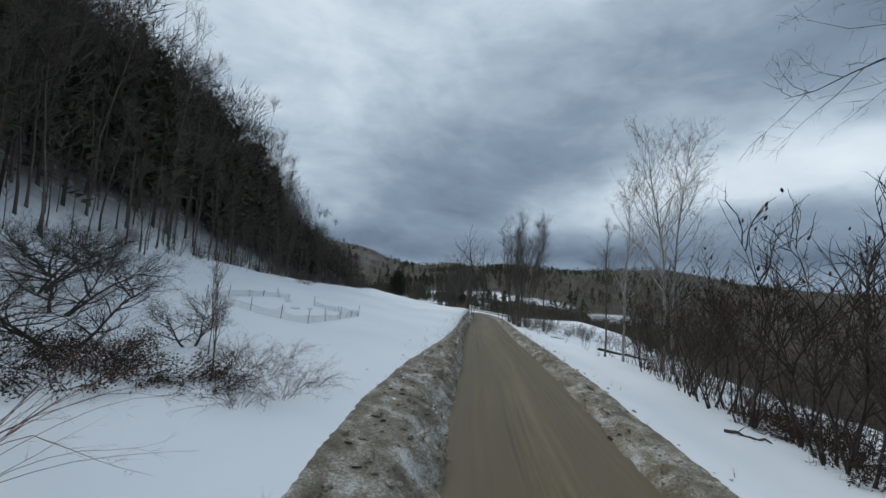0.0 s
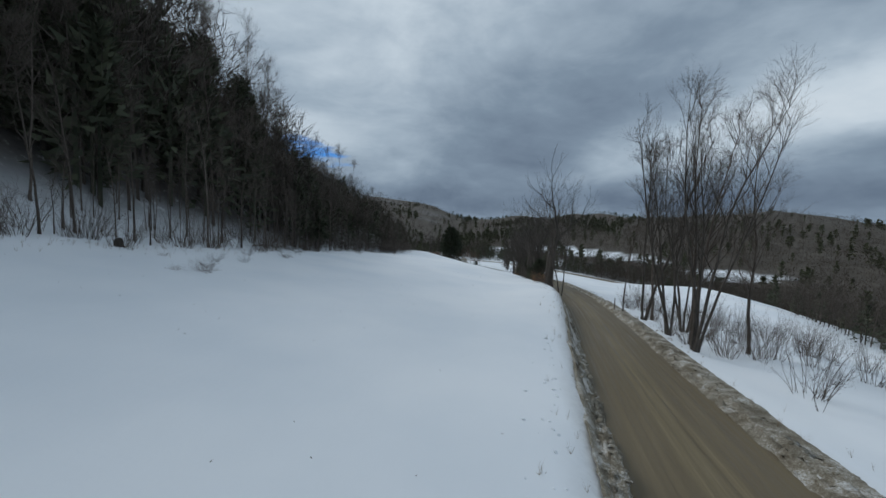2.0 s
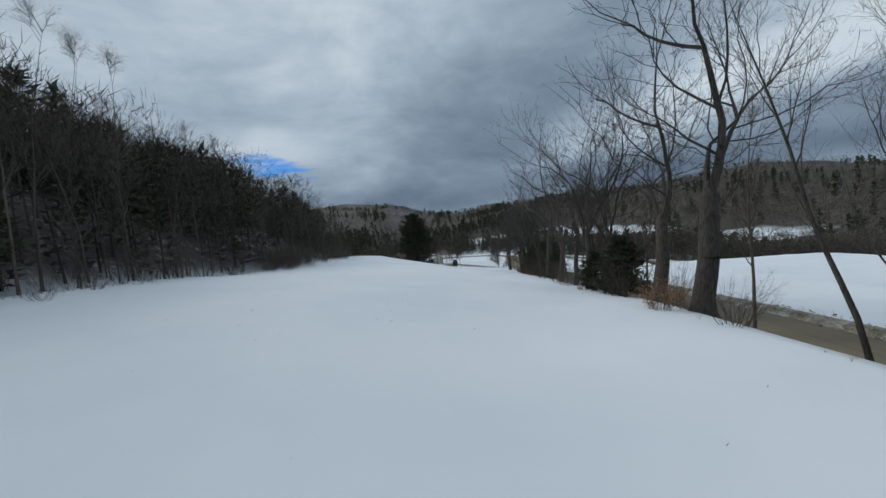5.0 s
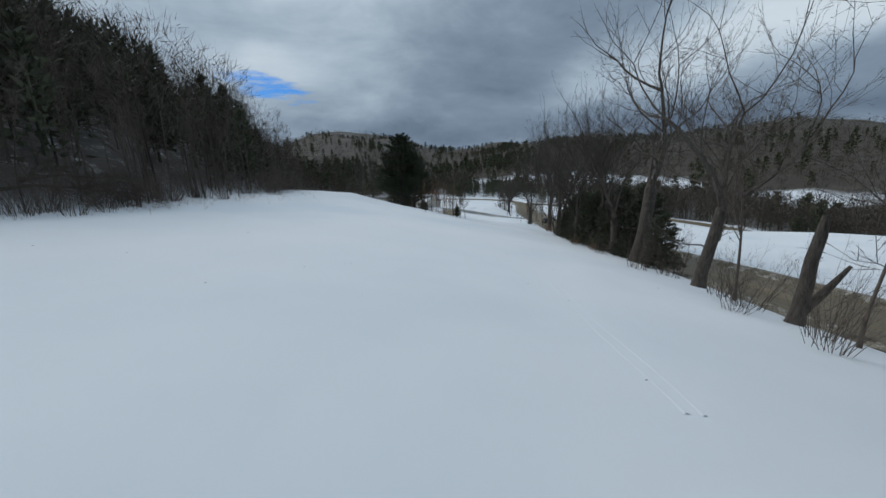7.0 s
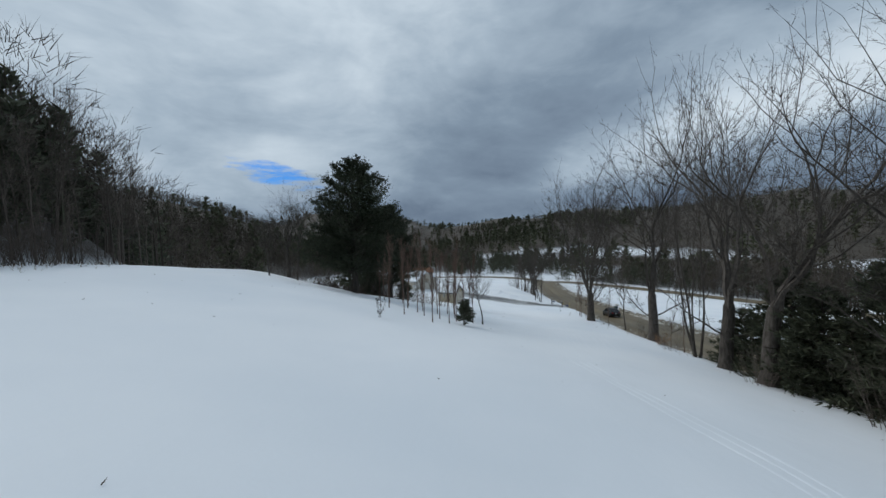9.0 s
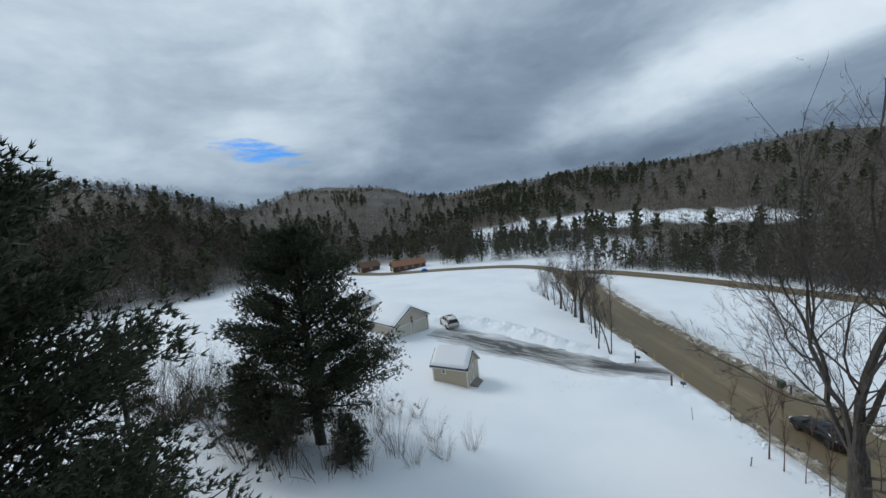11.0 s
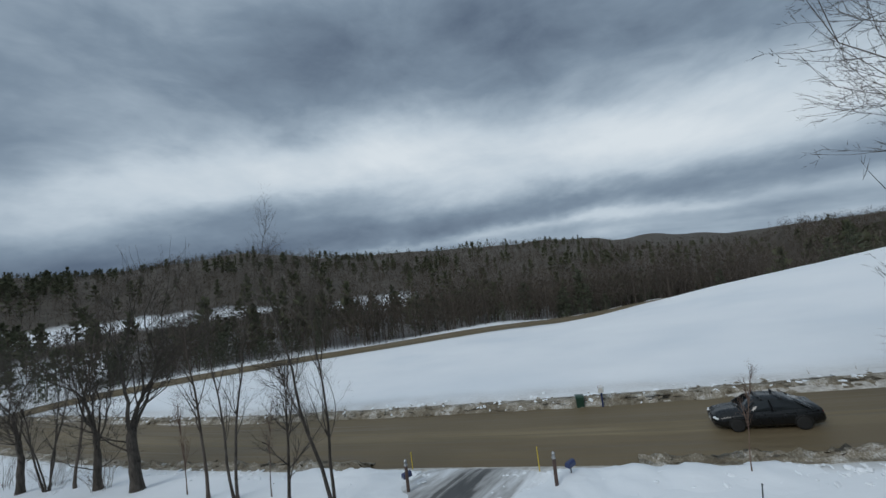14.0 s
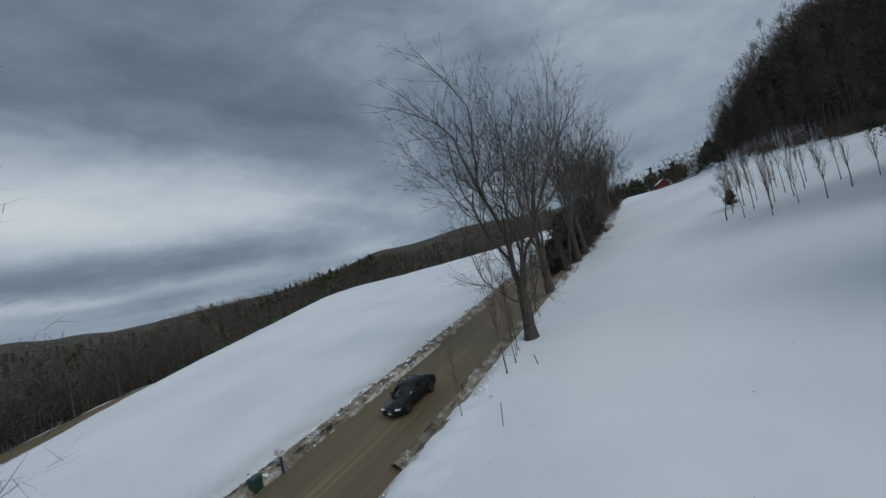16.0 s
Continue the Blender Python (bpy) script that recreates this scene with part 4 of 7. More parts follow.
# ---- trees along the road ----
rnd = random.Random(4)
for k, (x, y, kind, j, size, turn, label) in enumerate([
    (9.4, 101.8, STEMS, 2, 0.95, 0.4, "tall bare twin-stemmed tree on the snowy road verge"),
    (8.4, 110.5, GNARLED, 0, 1.05, 0.1, "massive old bare maple with rough grey bark at the roadside"),
    (8.4, 115.6, GNARLED, 0, 0.88, 0.5, "leaning old bare maple with a crooked trunk"),
    (7.8, 122.0, GNARLED, 1, 0.92, 2.3, "forked bare grey maple with crooked upper limbs"),
    (7.0, 126.4, GNARLED, 1, 1.0, 0.2, "old bare maple whose limbs fork low over the verge"),
    (7.8, 128.3, STEMS, 0, 0.72, 3.3, "bare grey tree with several upright stems on the verge"),
    (6.8, 140.6, GNARLED, 1, 0.88, 4.2, "large bare maple with a forked trunk beside the road"),
    (6.6, 149.4, GNARLED, 0, 1.0, 0.3, "huge old bare maple with a thick leaning trunk"),
    (6.2, 153.6, MAPLE, 1, 0.78, 3.4, "large bare maple rising from dark evergreens"),
    (6.4, 158.6, MAPLE, 2, 0.82, 2.2, "bare grey maple rising from dark evergreens"),
    (5.6, 165.5, MAPLE, 2, 0.80, 1.2, "large bare maple rising from dark evergreens"),
    (5.3, 173.4, MAPLE, 1, 0.86, 0.1, "bare old maple with a thick trunk by the road"),
    (5.6, 177.2, MAPLE, 2, 0.95, 2.3, "large bare maple with wide limbs beside the road"),
    (6.0, 181.0, STEMS, 1, 0.85, 2.3, "bare grey tree with several upright stems on the verge"),
    (6.3, 188.6, MAPLE, 2, 1.02, 5.1, "wide-crowned bare maple at the snowy road edge"),
    (6.0, 194.6, POLE, 2, 0.62, 1.5, "slender bare roadside tree on the snowy verge"),
    (4.3, 201.2, MAPLE, 0, 1.0, 3.9, "great bare maple standing alone on the road verge"),
    (8.8, 107.0, POLE, 3, 0.75, 0.9, "slender bare roadside tree on the snowy verge"),
    (8.7, 118.0, POLE, 0, 0.72, 2.9, "slender bare roadside tree on the snowy verge"),
    (7.6, 124.4, POLE, 4, 0.70, 1.9, "slender bare roadside tree on the snowy verge"),
    (7.2, 131.2, POLE, 1, 0.62, 4.9, "slender bare roadside tree on the snowy verge"),
    (7.0, 137.6, POLE, 3, 0.70, 5.9, "slender bare roadside tree on the snowy verge"),
    (14.6, 68.8, STEMS, 1, 1.28, 0.5, "clump of tall bare stems behind the ploughed snow"),
    (15.8, 72.0, POLE, 0, 1.45, 0.9, "slender bare tree behind the ploughed snow"),
    (15.2, 74.6, STEMS, 0, 1.25, 2.5, "clump of tall bare stems behind the ploughed snow"),
    (17.8, 76.0, POLE, 3, 1.5, 3.1, "slender bare tree behind the ploughed snow"),
    (18.8, 80.0, STEMS, 1, 1.2, 1.9, "leaning bare tree on the slope below the road"),
    (15.6, 82.6, STEMS, 2, 1.38, 4.0, "tall bare twin-stemmed tree on the road verge"),
    (17.6, 85.4, POLE, 4, 1.45, 0.3, "slender bare tree behind the ploughed snow"),
    (15.0, 87.6, POLE, 1, 0.9, 5.5, "slender bare tree behind the ploughed snow"),
    (20.5, 72.5, POLE, 2, 1.3, 1.3, "slender bare tree on the slope below the road"),
    (21.6, 36.2, POPLAR, 0, 1.12, 0.0, "tall pale-barked bare poplar on the valley slope"),
    (23.4, 37.4, POPLAR, 1, 1.10, 2.0, "tall pale-barked bare poplar on the valley slope"),
    (18.9, 38.2, POPLAR, 1, 0.86, 4.0, "tall pale-barked bare poplar on the valley slope"),
    (17.6, 39.4, POLE, 0, 0.95, 1.0, "thin pale bare tree on the valley slope"),
    (1.0, 226.6, YOUNG, 0, 1.0, 0.5, "small bare tree with a wide crown on the verge"),
    (1.8, 225.0, STEMS, 2, 0.66, 0.9, "bare tree with two upright stems by the driveway"),
    (2.1, 230.7, STEMS, 2, 0.62, 2.2, "bare tree with two stems on the snowy verge"),
    (1.9, 232.3, POLE, 0, 0.72, 0.7, "slender bare tree on the snowy verge"),
    (2.3, 238.1, MAPLE, 1, 0.64, 1.6, "old bare tree with a forked trunk on the verge"),
    (2.2, 241.3, MAPLE, 2, 0.50, 2.6, "slender bare tree on the snowy verge"),
    (2.2, 243.5, POLE, 2, 0.74, 3.6, "slender bare tree on the snowy verge"),
    (1.7, 245.2, STEMS, 1, 0.55, 4.6, "slender bare tree on the snowy verge"),
    (1.3, 247.0, MAPLE, 1, 0.45, 5.6, "slender bare tree on the snowy verge"),
    (0.8, 249.6, POLE, 0, 0.70, 0.3, "slender bare tree on the snowy verge"),
    (0.6, 253.4, STEMS, 0, 0.45, 1.0, "small many-stemmed bare tree on the verge"),
    (0.2, 257.0, STEMS, 1, 0.40, 1.0, "small many-stemmed bare tree on the verge"),
    (13.0, 8.8, OVERHANG, 0, 1.05, 0.2, "bare tree whose branches hang over the road"),
]):
    plant(kind[j], x, y, turn, size, label, "bare trees along the road")
for x, y, s, t in ((4.1, 205.0, 0.9, 0.4), (4.4, 204.0, 0.7, 1.4), (4.2, 206.2, 1.2, 2.4), (4.7, 203.0, 0.8, 3.0), (5.9, 182.6, 0.8, 1.9), (5.6, 184.0, 0.6, 0.6), (5.0, 196.8, 0.7, 5.0), (4.8, 210.5, 0.6, 0.2), (2.1, 234.0, 0.8, 0.5), (2.4, 229.0, 0.7, 1.5)):
    plant(SAPLING[int(x * 10) % 4], x, y, t, s * 1.1, "thin bare sapling in snow at the roadside", "roadside saplings")

# a snapped trunk with a jagged top
snag = thing("broken_tree", Matrix.LocRotScale((7.2, 134.0, gz(7.2, 134.0)), Euler((0, 0.06, 0)), (1, 1, 1)), "snapped dead tree trunk with a jagged pale top", "tree")
sn = Shape()
pts = np.array([(0, 0, -0.3), (0.02, 0.0, 0.5), (0.05, 0.03, 1.6), (0.0, 0.05, 2.8), (0.06, 0.02, 3.9), (0.04, 0.05, 4.7)])
rad = np.array([0.42, 0.30, 0.27, 0.24, 0.22, 0.10])
sn.tubes(pts[:-1], pts[1:], rad[:-1], rad[1:], 10)
for k in range(5):
    a = k * 1.3
    sn.tubes([(0.06 + 0.13 * math.cos(a), 0.02 + 0.13 * math.sin(a), 3.8)], [(0.08 + 0.14 * math.cos(a), 0.14 * math.sin(a), 4.3 + 0.17 * ((k * 3) % 5))], [0.07], [0.008], 5)
part("trunk", sn, "bark_grey", snag, soft=True)
part("limb", Shape().tubes([(0.0, 0.0, 0.3), (0.9, 0.1, 1.5)], [(0.9, 0.1, 1.5), (1.5, 0.0, 2.7)], [0.2, 0.16], [0.16, 0.07], 8), "bark_grey", snag)

# evergreens between the maples
for k, (x, y, s, t) in enumerate([(7.4, 119.8, 0.72, 1.2), (8.2, 121.4, 0.6, 0.2), (6.6, 123.8, 0.55, 2.2), (8.0, 152.2, 0.77, 4.0), (7.4, 155.6, 0.85, 4.4), (8.0, 158.0, 0.81, 2.0), (7.0, 161.0, 0.90, 5.0),
                                  (8.0, 163.6, 0.81, 1.0), (7.2, 166.6, 0.85, 0.4), (7.6, 169.6, 0.81, 5.5), (6.8, 172.0, 0.72, 3.0), (7.6, 175.0, 0.77, 0.9), (7.8, 179.0, 0.63, 1.3), (7.4, 147.0, 0.5, 0.6)]):
    plant(BUSHY[k % 2], x, y, t, s * (1.08 if 146 < y < 177 else 1.0), "dark green hemlock thicket with drooping boughs beside the road", "roadside hemlocks", "hemlock_tree")
for k, (x, y, s, t) in enumerate([(8.6, 108.0, 0.7, 0), (8.0, 111.0, 0.6, 1), (6.6, 118.0, 0.8, 2), (5.2, 130.0, 0.8, 3), (5.0, 134.5, 0.7, 4), (4.8, 144.5, 0.9, 5), (4.2, 151.0, 0.8, 6), (4.6, 159.0, 0.8, 1.5), (4.8, 167.0, 0.8, 2.5), (4.6, 173.0, 0.7, 3.5),
                                  (5.2, 183.0, 0.6, 0.7), (6.0, 190.0, 0.5, 1.7), (1.6, 250.0, 0.8, 0), (0.8, 254.0, 0.9, 1), (0.2, 258.0, 0.8, 2), (-0.6, 262.0, 0.8, 3), (2.2, 246.0, 0.7, 4), (2.2, 241.0, 0.6, 5), (12.2, 250.0, 0.35, 1.0), (7.6, 106.5, 0.9, 2), (8.6, 113.8, 1.0, 0.5), (7.4, 117.4, 1.0, 1.5), (7.0, 124.6, 1.0, 3.5), (6.4, 131.6, 0.9, 0.2), (6.8, 136.2, 0.9, 1.9), (6.6, 138.4, 1.0, 2.9), (6.4, 143.4, 1.0, 4.9), (6.6, 146.4, 0.9, 5.9)]):
    shrub(BRUSH[k % 3], x, y, t, s, "bare brown brush in snow on the road verge", "roadside brush")
plant(PINE, -21.7, 189.3, 0.0, 1.0, "big dark white pine with a ragged crown in snow", name="pine_tree")
plant(PINE, -21.9, 204.8, 2.4, 0.98, "dark white pine with dense long-needled boughs", name="pine_tree")
for x, y, s in ((-24.8, 196.4, 0.62), (-23.0, 192.6, 0.45)):
    plant(HEMLOCK[0], x, y, 1.0, s, "dark evergreen beside the big pine", "", "hemlock_tree")
plant(MAPLE[2], -30.5, 193.0, 0.7, 0.52, "round-crowned bare tree near the pine", "bare trees by the pine")
plant(YOUNG[0], -26.6, 187.3, 1.7, 1.1, "bare tree with a thick short trunk near the pine", "bare trees by the pine")
plant(YOUNG[1], -27.6, 184.2, 2.7, 0.75, "small bare tree in the snow near the pine", "bare trees by the pine")
rs = np.random.RandomState(17)
for k, (x, y) in enumerate([(-14.0, 176.3), (-12.1, 175.5), (-11.2, 176.8), (-10.3, 177.4), (-13.8, 180.0), (-11.2, 181.6), (-12.6, 182.1), (-13.8, 182.5), (-15.3, 184.3), (-12.0, 178.5), (-10.9, 179.0), (-13.0, 178.0),
                            (-14.8, 181.4), (-16.2, 186.2), (-17.8, 185.8), (-12.0, 184.0), (-10.2, 183.2), (-11.6, 186.0), (-14.6, 187.0), (-13.4, 185.2), (-16.6, 183.0), (-15.6, 178.8), (-9.8, 180.4), (-18.8, 188.0)]):
    plant(SAPLING[k % 4], x, y, k * 1.7, rs.uniform(0.78, 1.1), "slender reddish bare sapling in a thicket on snow", "saplings on the crest")
plant(YOUNG[1], -9.1, 181.7, 0.4, 0.72, "small bare tree with drooping side branches in snow", "saplings on the crest")
plant(SPRUCE[1], -10.3, 177.5, 0.4, 1.0, "small young spruce standing in snow", "", "spruce_tree")


# ---- the wood on the hillside ----
def light_pole(seed, height):
    return seg_meshes(grow(seed, height, 0.10, 0.26, 1, 17, 5, 4, 0.55, 0.80, 0.10, 0.27, twig_len=1.15, twig_r=0.011, thin=0.34), "bark_brown", sides=(5, 3, 3), blades=3)


def light_conifer(seed, height):
    return conifer(seed, height, 3.1, 2.2, 26, 5, 4.6, 0.75, 0.20, 5, "hemlock", 0.2, 0.7, 0.45, r0=0.22)


WOOD_BARE = [light_pole(s, h) for s, h in ((101, 15), (102, 17), (103, 13), (104, 18))]
WOOD_DARK = [light_conifer(s, h) for s, h in ((111, 12), (112, 14), (113, 10.5))]
rs = np.random.RandomState(23)
placed = []


def room(x, y, gap):
    for a, b in placed:
        if abs(a - x) < gap and abs(b - y) < gap:
            return False
    placed.append((x, y))
    return True


count = 0
while count < 185:
    y = rs.uniform(-12, 190)
    depth = rs.uniform(0, 1) ** 1.2 * 20
    x = float(np.interp(y, YS, WOOD_X)) - depth - 0.5
    if not room(x, y, 1.7):
        continue
    big = 1.42 + 0.12 * float(step(60, 80, y)) - 0.76 * float(step(100, 150, y)) + 0.08 * float(step(155, 180, y))
    if depth < 7 and rs.uniform() < 0.93 or rs.uniform() < 0.66:
        plant(WOOD_BARE[count % 4], x, y, rs.uniform(0, 6), big * rs.uniform(0.62, 1.05) * (0.8 + 0.2 * min(depth / 8, 1)), "bare slender trunk at the edge of the hillside wood", "trees of the hillside wood")
    else:
        plant(WOOD_DARK[count % 3], x, y, rs.uniform(0, 6), big * rs.uniform(0.6, 0.98), "dark hemlock in the dense hillside wood", "trees of the hillside wood", "hemlock_tree")
    count += 1


THIN = [seg_meshes(grow(s, h, 0.055, 0.28, 1, 9, 4, 2, 0.5, 0.85, 0.11, 0.26, twig_len=0.7, twig_r=0.008), "bark_brown", sides=(5, 3, 3), blades=2) for s, h in ((106, 8.5), (107, 7.0), (108, 10.0))]
for k in range(120):
    y = rs.uniform(12, 118)
    x = float(np.interp(y, YS, WOOD_X)) + 1.0 - rs.uniform(0, 1) ** 0.8 * 11
    plant(THIN[k % 3], x, y, rs.uniform(0, 6), rs.uniform(0.7, 1.2), "thin bare young trunk at the edge of the hillside wood", "young trees of the hillside wood", "young_tree")
for k in range(56):
    y = rs.uniform(120, 192)
    x = float(np.interp(y, YS, WOOD_X)) + 0.6 - rs.uniform(0, 1) * 7
    plant(THIN[k % 3], x, y, rs.uniform(0, 6), rs.uniform(0.7, 1.1), "thin bare young trunk at the edge of the hillside wood", "young trees of the hillside wood", "young_tree")
for k in range(30):
    y = 28 + 82 * (k + rs.uniform(0, 0.9)) / 30
    x = float(np.interp(y, YS, WOOD_X)) - rs.uniform(6, 19)
    plant(WOOD_BARE[k % 4], x, y, rs.uniform(0, 6), rs.uniform(1.45, 1.85), "tall bare hardwood rising above the hillside wood", "trees of the hillside wood")

def merged(name, spots, kinds, label, mat_by, category, lean=0.05):
    """Many far trees in one mesh for each material, as stuff."""
    rs = np.random.RandomState(len(spots))
    groups = {}
    for (x, y, z, size, kind) in spots:
        for mat, (v, f) in kinds[kind]:
            groups.setdefault(mat, []).append((v, f, x, y, z, size, rs.uniform(0, 6.283), rs.uniform(0.85, 1.2)))
    for mat, items in groups.items():
        s = Shape()
        vs, fs, n = [], {}, 0
        for v, f, x, y, z, size, a, tall in items:
            c, q = math.cos(a) * size, math.sin(a) * size
            vs.append(np.stack([v[:, 0] * c - v[:, 1] * q + x, v[:, 0] * q + v[:, 1] * c + y, v[:, 2] * size * tall + z], 1))
            fs.setdefault(f.shape[1], []).append(f + n)
            n += len(v)
        s.v = [np.concatenate(vs)]
        s.f = [r for group in fs.values() for r in np.concatenate(group).tolist()]
        tagged(new(name, s.mesh(name, mat)), label, category, kind="stuff")


def shape_arrays(s):
    return np.concatenate(s.v), np.array(s.f)


def tri(s):
    s.f = [q for q in s.f if len(q) == 3] + [t for q in s.f if len(q) == 4 for t in ([q[0], q[1], q[2]], [q[0], q[2], q[3]])]
    return s


def far_bare(seed, height, n, width, long, stem=0.09):
    """A far bare tree: a thin stem and a round haze of slim limbs."""
    rs = np.random.RandomState(seed)
    s = Shape().tubes([(0, 0, -0.5)], [(rs.normal(0, 0.4), rs.normal(0, 0.4), height * 0.7)], [stem], [0.03], 3)
    f = rs.uniform(0.25, 0.9, n)
    a = rs.uniform(0, 6.283, n)
    r = rs.uniform(0, 1, n) ** 0.5 * height * 0.26 * np.sin(np.clip((f - 0.08) / 0.9, 0, 1) * math.pi) ** 0.7
    pos = np.stack([np.cos(a) * r, np.sin(a) * r, f * height], 1)
    way = np.stack([np.cos(a) * 0.5, np.sin(a) * 0.5, np.full(n, 0.75)], 1)
    s.needles(pos, way, height * long, width, 1, 0.4, rs)
    return tri(s)


def far_conifer(seed, height, radius, n, length, width, clear=0.2, blunt=0.55):
    """A far evergreen: ragged tufts of boughs in uneven tiers, with a blunt top."""
    rs = np.random.RandomState(seed)
    f = rs.uniform(0, 1, n) ** 0.85
    tier = 0.75 + 0.25 * np.sin(f * 38 + seed)
    a = rs.uniform(0, 6.283, n)
    lop = 1 + 0.25 * np.sin(a + seed)
    r = radius * np.clip(1.0 - f, 0, 1) ** blunt * np.clip(0.6 + f * 2.5, 0, 1) * tier * lop * rs.uniform(0.15, 1.0, n) ** 0.5
    pos = np.stack([np.cos(a) * r, np.sin(a) * r, (clear + (0.97 - clear) * f) * height], 1)
    way = np.stack([np.cos(a), np.sin(a), 0.15 + 0.7 * f], 1)
    s = Shape().needles(pos - way * length * 0.35, way, length, width, 1, 0.45, rs)
    s.tubes([(0, 0, -0.4)], [(0, 0, height * 0.85)], [0.15], [0.05], 3)
    return tri(s)


FAR = {"bare": [("far_wood", shape_arrays(far_bare(1, 12, 34, 0.24, 0.13)))], "bare2": [("far_wood", shape_arrays(far_bare(2, 10, 34, 0.22, 0.14)))], "bare3": [("far_wood", shape_arrays(far_bare(3, 13, 34, 0.24, 0.13)))],
       "pine": [("far_pine", shape_arrays(far_conifer(4, 9.5, 2.9, 60, 1.9, 1.35, 0.10, 0.42)))], "pine2": [("far_pine", shape_arrays(far_conifer(5, 11.0, 3.1, 64, 1.9, 1.3, 0.20, 0.34)))],
       "mid": [("mid_wood", shape_arrays(far_bare(6, 13, 190, 0.062, 0.12, 0.12)))], "mid2": [("mid_wood", shape_arrays(far_bare(7, 15, 190, 0.062, 0.11, 0.13)))],
       "deep": [("hemlock", shape_arrays(far_conifer(10, 11, 3.8, 170, 1.2, 0.5, 0.06, 0.55)))], "fir": [("hemlock", shape_arrays(far_conifer(8, 9.5, 3.5, 240, 0.9, 0.38, 0.08, 0.62)))], "fir2": [("hemlock", shape_arrays(far_conifer(9, 11.0, 3.5, 240, 0.9, 0.38, 0.14, 0.5)))]}

# deep part of the hillside wood
spots = []
rs = np.random.RandomState(29)
for _ in range(2900):
    y = rs.uniform(-40, 345)
    near = y < 240
    depth = rs.uniform(0, 1) ** 0.9 * (62 if near else 80) + (float(np.interp(y, [75, 105], [7, 3])) if y < 190 else 0)
    x = float(np.interp(y, YS, WOOD_X)) - depth
    if not near:
        kind = rs.choice(["bare", "bare2", "bare3", "pine", "pine2"], p=[0.35, 0.31, 0.26, 0.04, 0.04])
    elif depth < 17:
        kind = rs.choice(["mid", "mid2", "fir", "fir2"], p=[0.32, 0.32, 0.18, 0.18])
    else:
        kind = rs.choice(["mid", "mid2", "deep"], p=[0.24, 0.24, 0.52])
    size = rs.uniform(0.85, 1.2) * float(np.interp(y, [60, 80, 95, 105, 130, 150, 162, 185, 215, 240, 285], [1.66, 1.82, 1.78, 1.58, 1.16, 0.96, 0.98, 1.12, 1.35, 1.4, 0.81]))
    spots.append((x, y, size * min(1, 0.7 + 0.03 * depth), kind))
zs = ground_at([s[0] for s in spots], [s[1] for s in spots])
merged("woodland", [(x, y, z - 0.3, s, k) for (x, y, s, k), z in zip(spots, zs)], FAR, "dense dark hillside wood of hemlock and bare hardwood", None, "woodland")


def far_woods():
    """Forest over the valley and the far hills, thinning with distance; meadows stay open."""
    rs = np.random.RandomState(37)
    t = np.array(RIDGES)
    n = 16000
    az = rs.uniform(-158, 62, n)
    u = rs.uniform(0, 1, n)
    foot, ridge, _ = (np.interp(az, t[:, 0], t[:, k]) for k in (1, 2, 3))
    r = foot + 4 + (np.minimum(ridge, 1500) * 1.02 - foot) * u ** 0.9
    x, y = CENTRE[0] - np.sin(np.radians(az)) * r, CENTRE[1] + np.cos(np.radians(az)) * r
    keep = np.ones(n, bool)
    for cx, cy, ax, ay in MEADOWS:
        keep &= ((x - cx) / ax) ** 2 + ((y - cy) / ay) ** 2 + 0.35 * bumps(x, y, 30, 12) > 1.05
    keep &= ~((x > -60) & (x < 75) & (y < 160))
    keep &= (x > np.interp(y, YS, WOOD_X) - 10) | (y > 240)
    for line in (LANE_WEST, LANE_EAST):
        keep &= ((x[:, None] - line[::4, 0]) ** 2 + (y[:, None] - line[::4, 1]) ** 2).min(1) > 60
    keep &= ~slope_meadow(x, y)
    # forest is uneven, thinner on the far mountain
    keep &= rs.uniform(0, 1, n) < np.where(r > 900, 0.6, 0.85)
    x, y, r, az = x[keep], y[keep], r[keep], az[keep]
    z = ground_at(x, y)
    stand = bumps(x, y, 150, 21) + 0.5 * bumps(x, y, 55, 22)
    dark = rs.uniform(0, 1, len(x)) < np.clip(0.9 * (stand + 0.1 * (az < -86) - 0.25 * (az < -40) + 0.40 * ((az > -24) & (az < 8)) - 0.5 * (az > 26) - 0.12), 0.06, 0.85) * (r < 850)
    kinds = np.where(dark, rs.choice(["pine", "pine2"], len(x)), rs.choice(["bare", "bare2", "bare3"], len(x)))
    crest = np.interp(az, t[:, 0], np.minimum(t[:, 2], 1500))
    size = rs.uniform(0.65, 1.15, len(x)) * np.where(az > 20, 0.8, 0.92) * np.where(dark, 1.15, 1.0) * (1 - 0.52 * np.clip((r / crest - 0.80) / 0.12, 0, 1))
    return [(a, b, c - 0.3, s, k) for a, b, c, s, k in zip(x, y, z, size, kinds)]


spots = far_woods()
base = len(spots)
# the valley wood beyond the eastern field
rs = np.random.RandomState(43)
for _ in range(1600):
    y = rs.uniform(-60, 225)
    lo = float(np.interp(y, [-60, 60, 100, 130, 160, 190, 225], [44, 42, 44, 55, 68, 74, 84]))
    far = rs.uniform(0, 1) ** 1.4 * 90
    kind = rs.choice(["mid", "mid2", "fir"], p=[0.45, 0.45, 0.10]) if far < 10 else rs.choice(["bare", "bare2", "bare3", "pine", "pine2"], p=[0.33, 0.31, 0.28, 0.04, 0.04])
    spots.append((lo + far + np.interp(y, YS, ROAD_X), y, 0, rs.uniform(0.5, 0.9), kind))
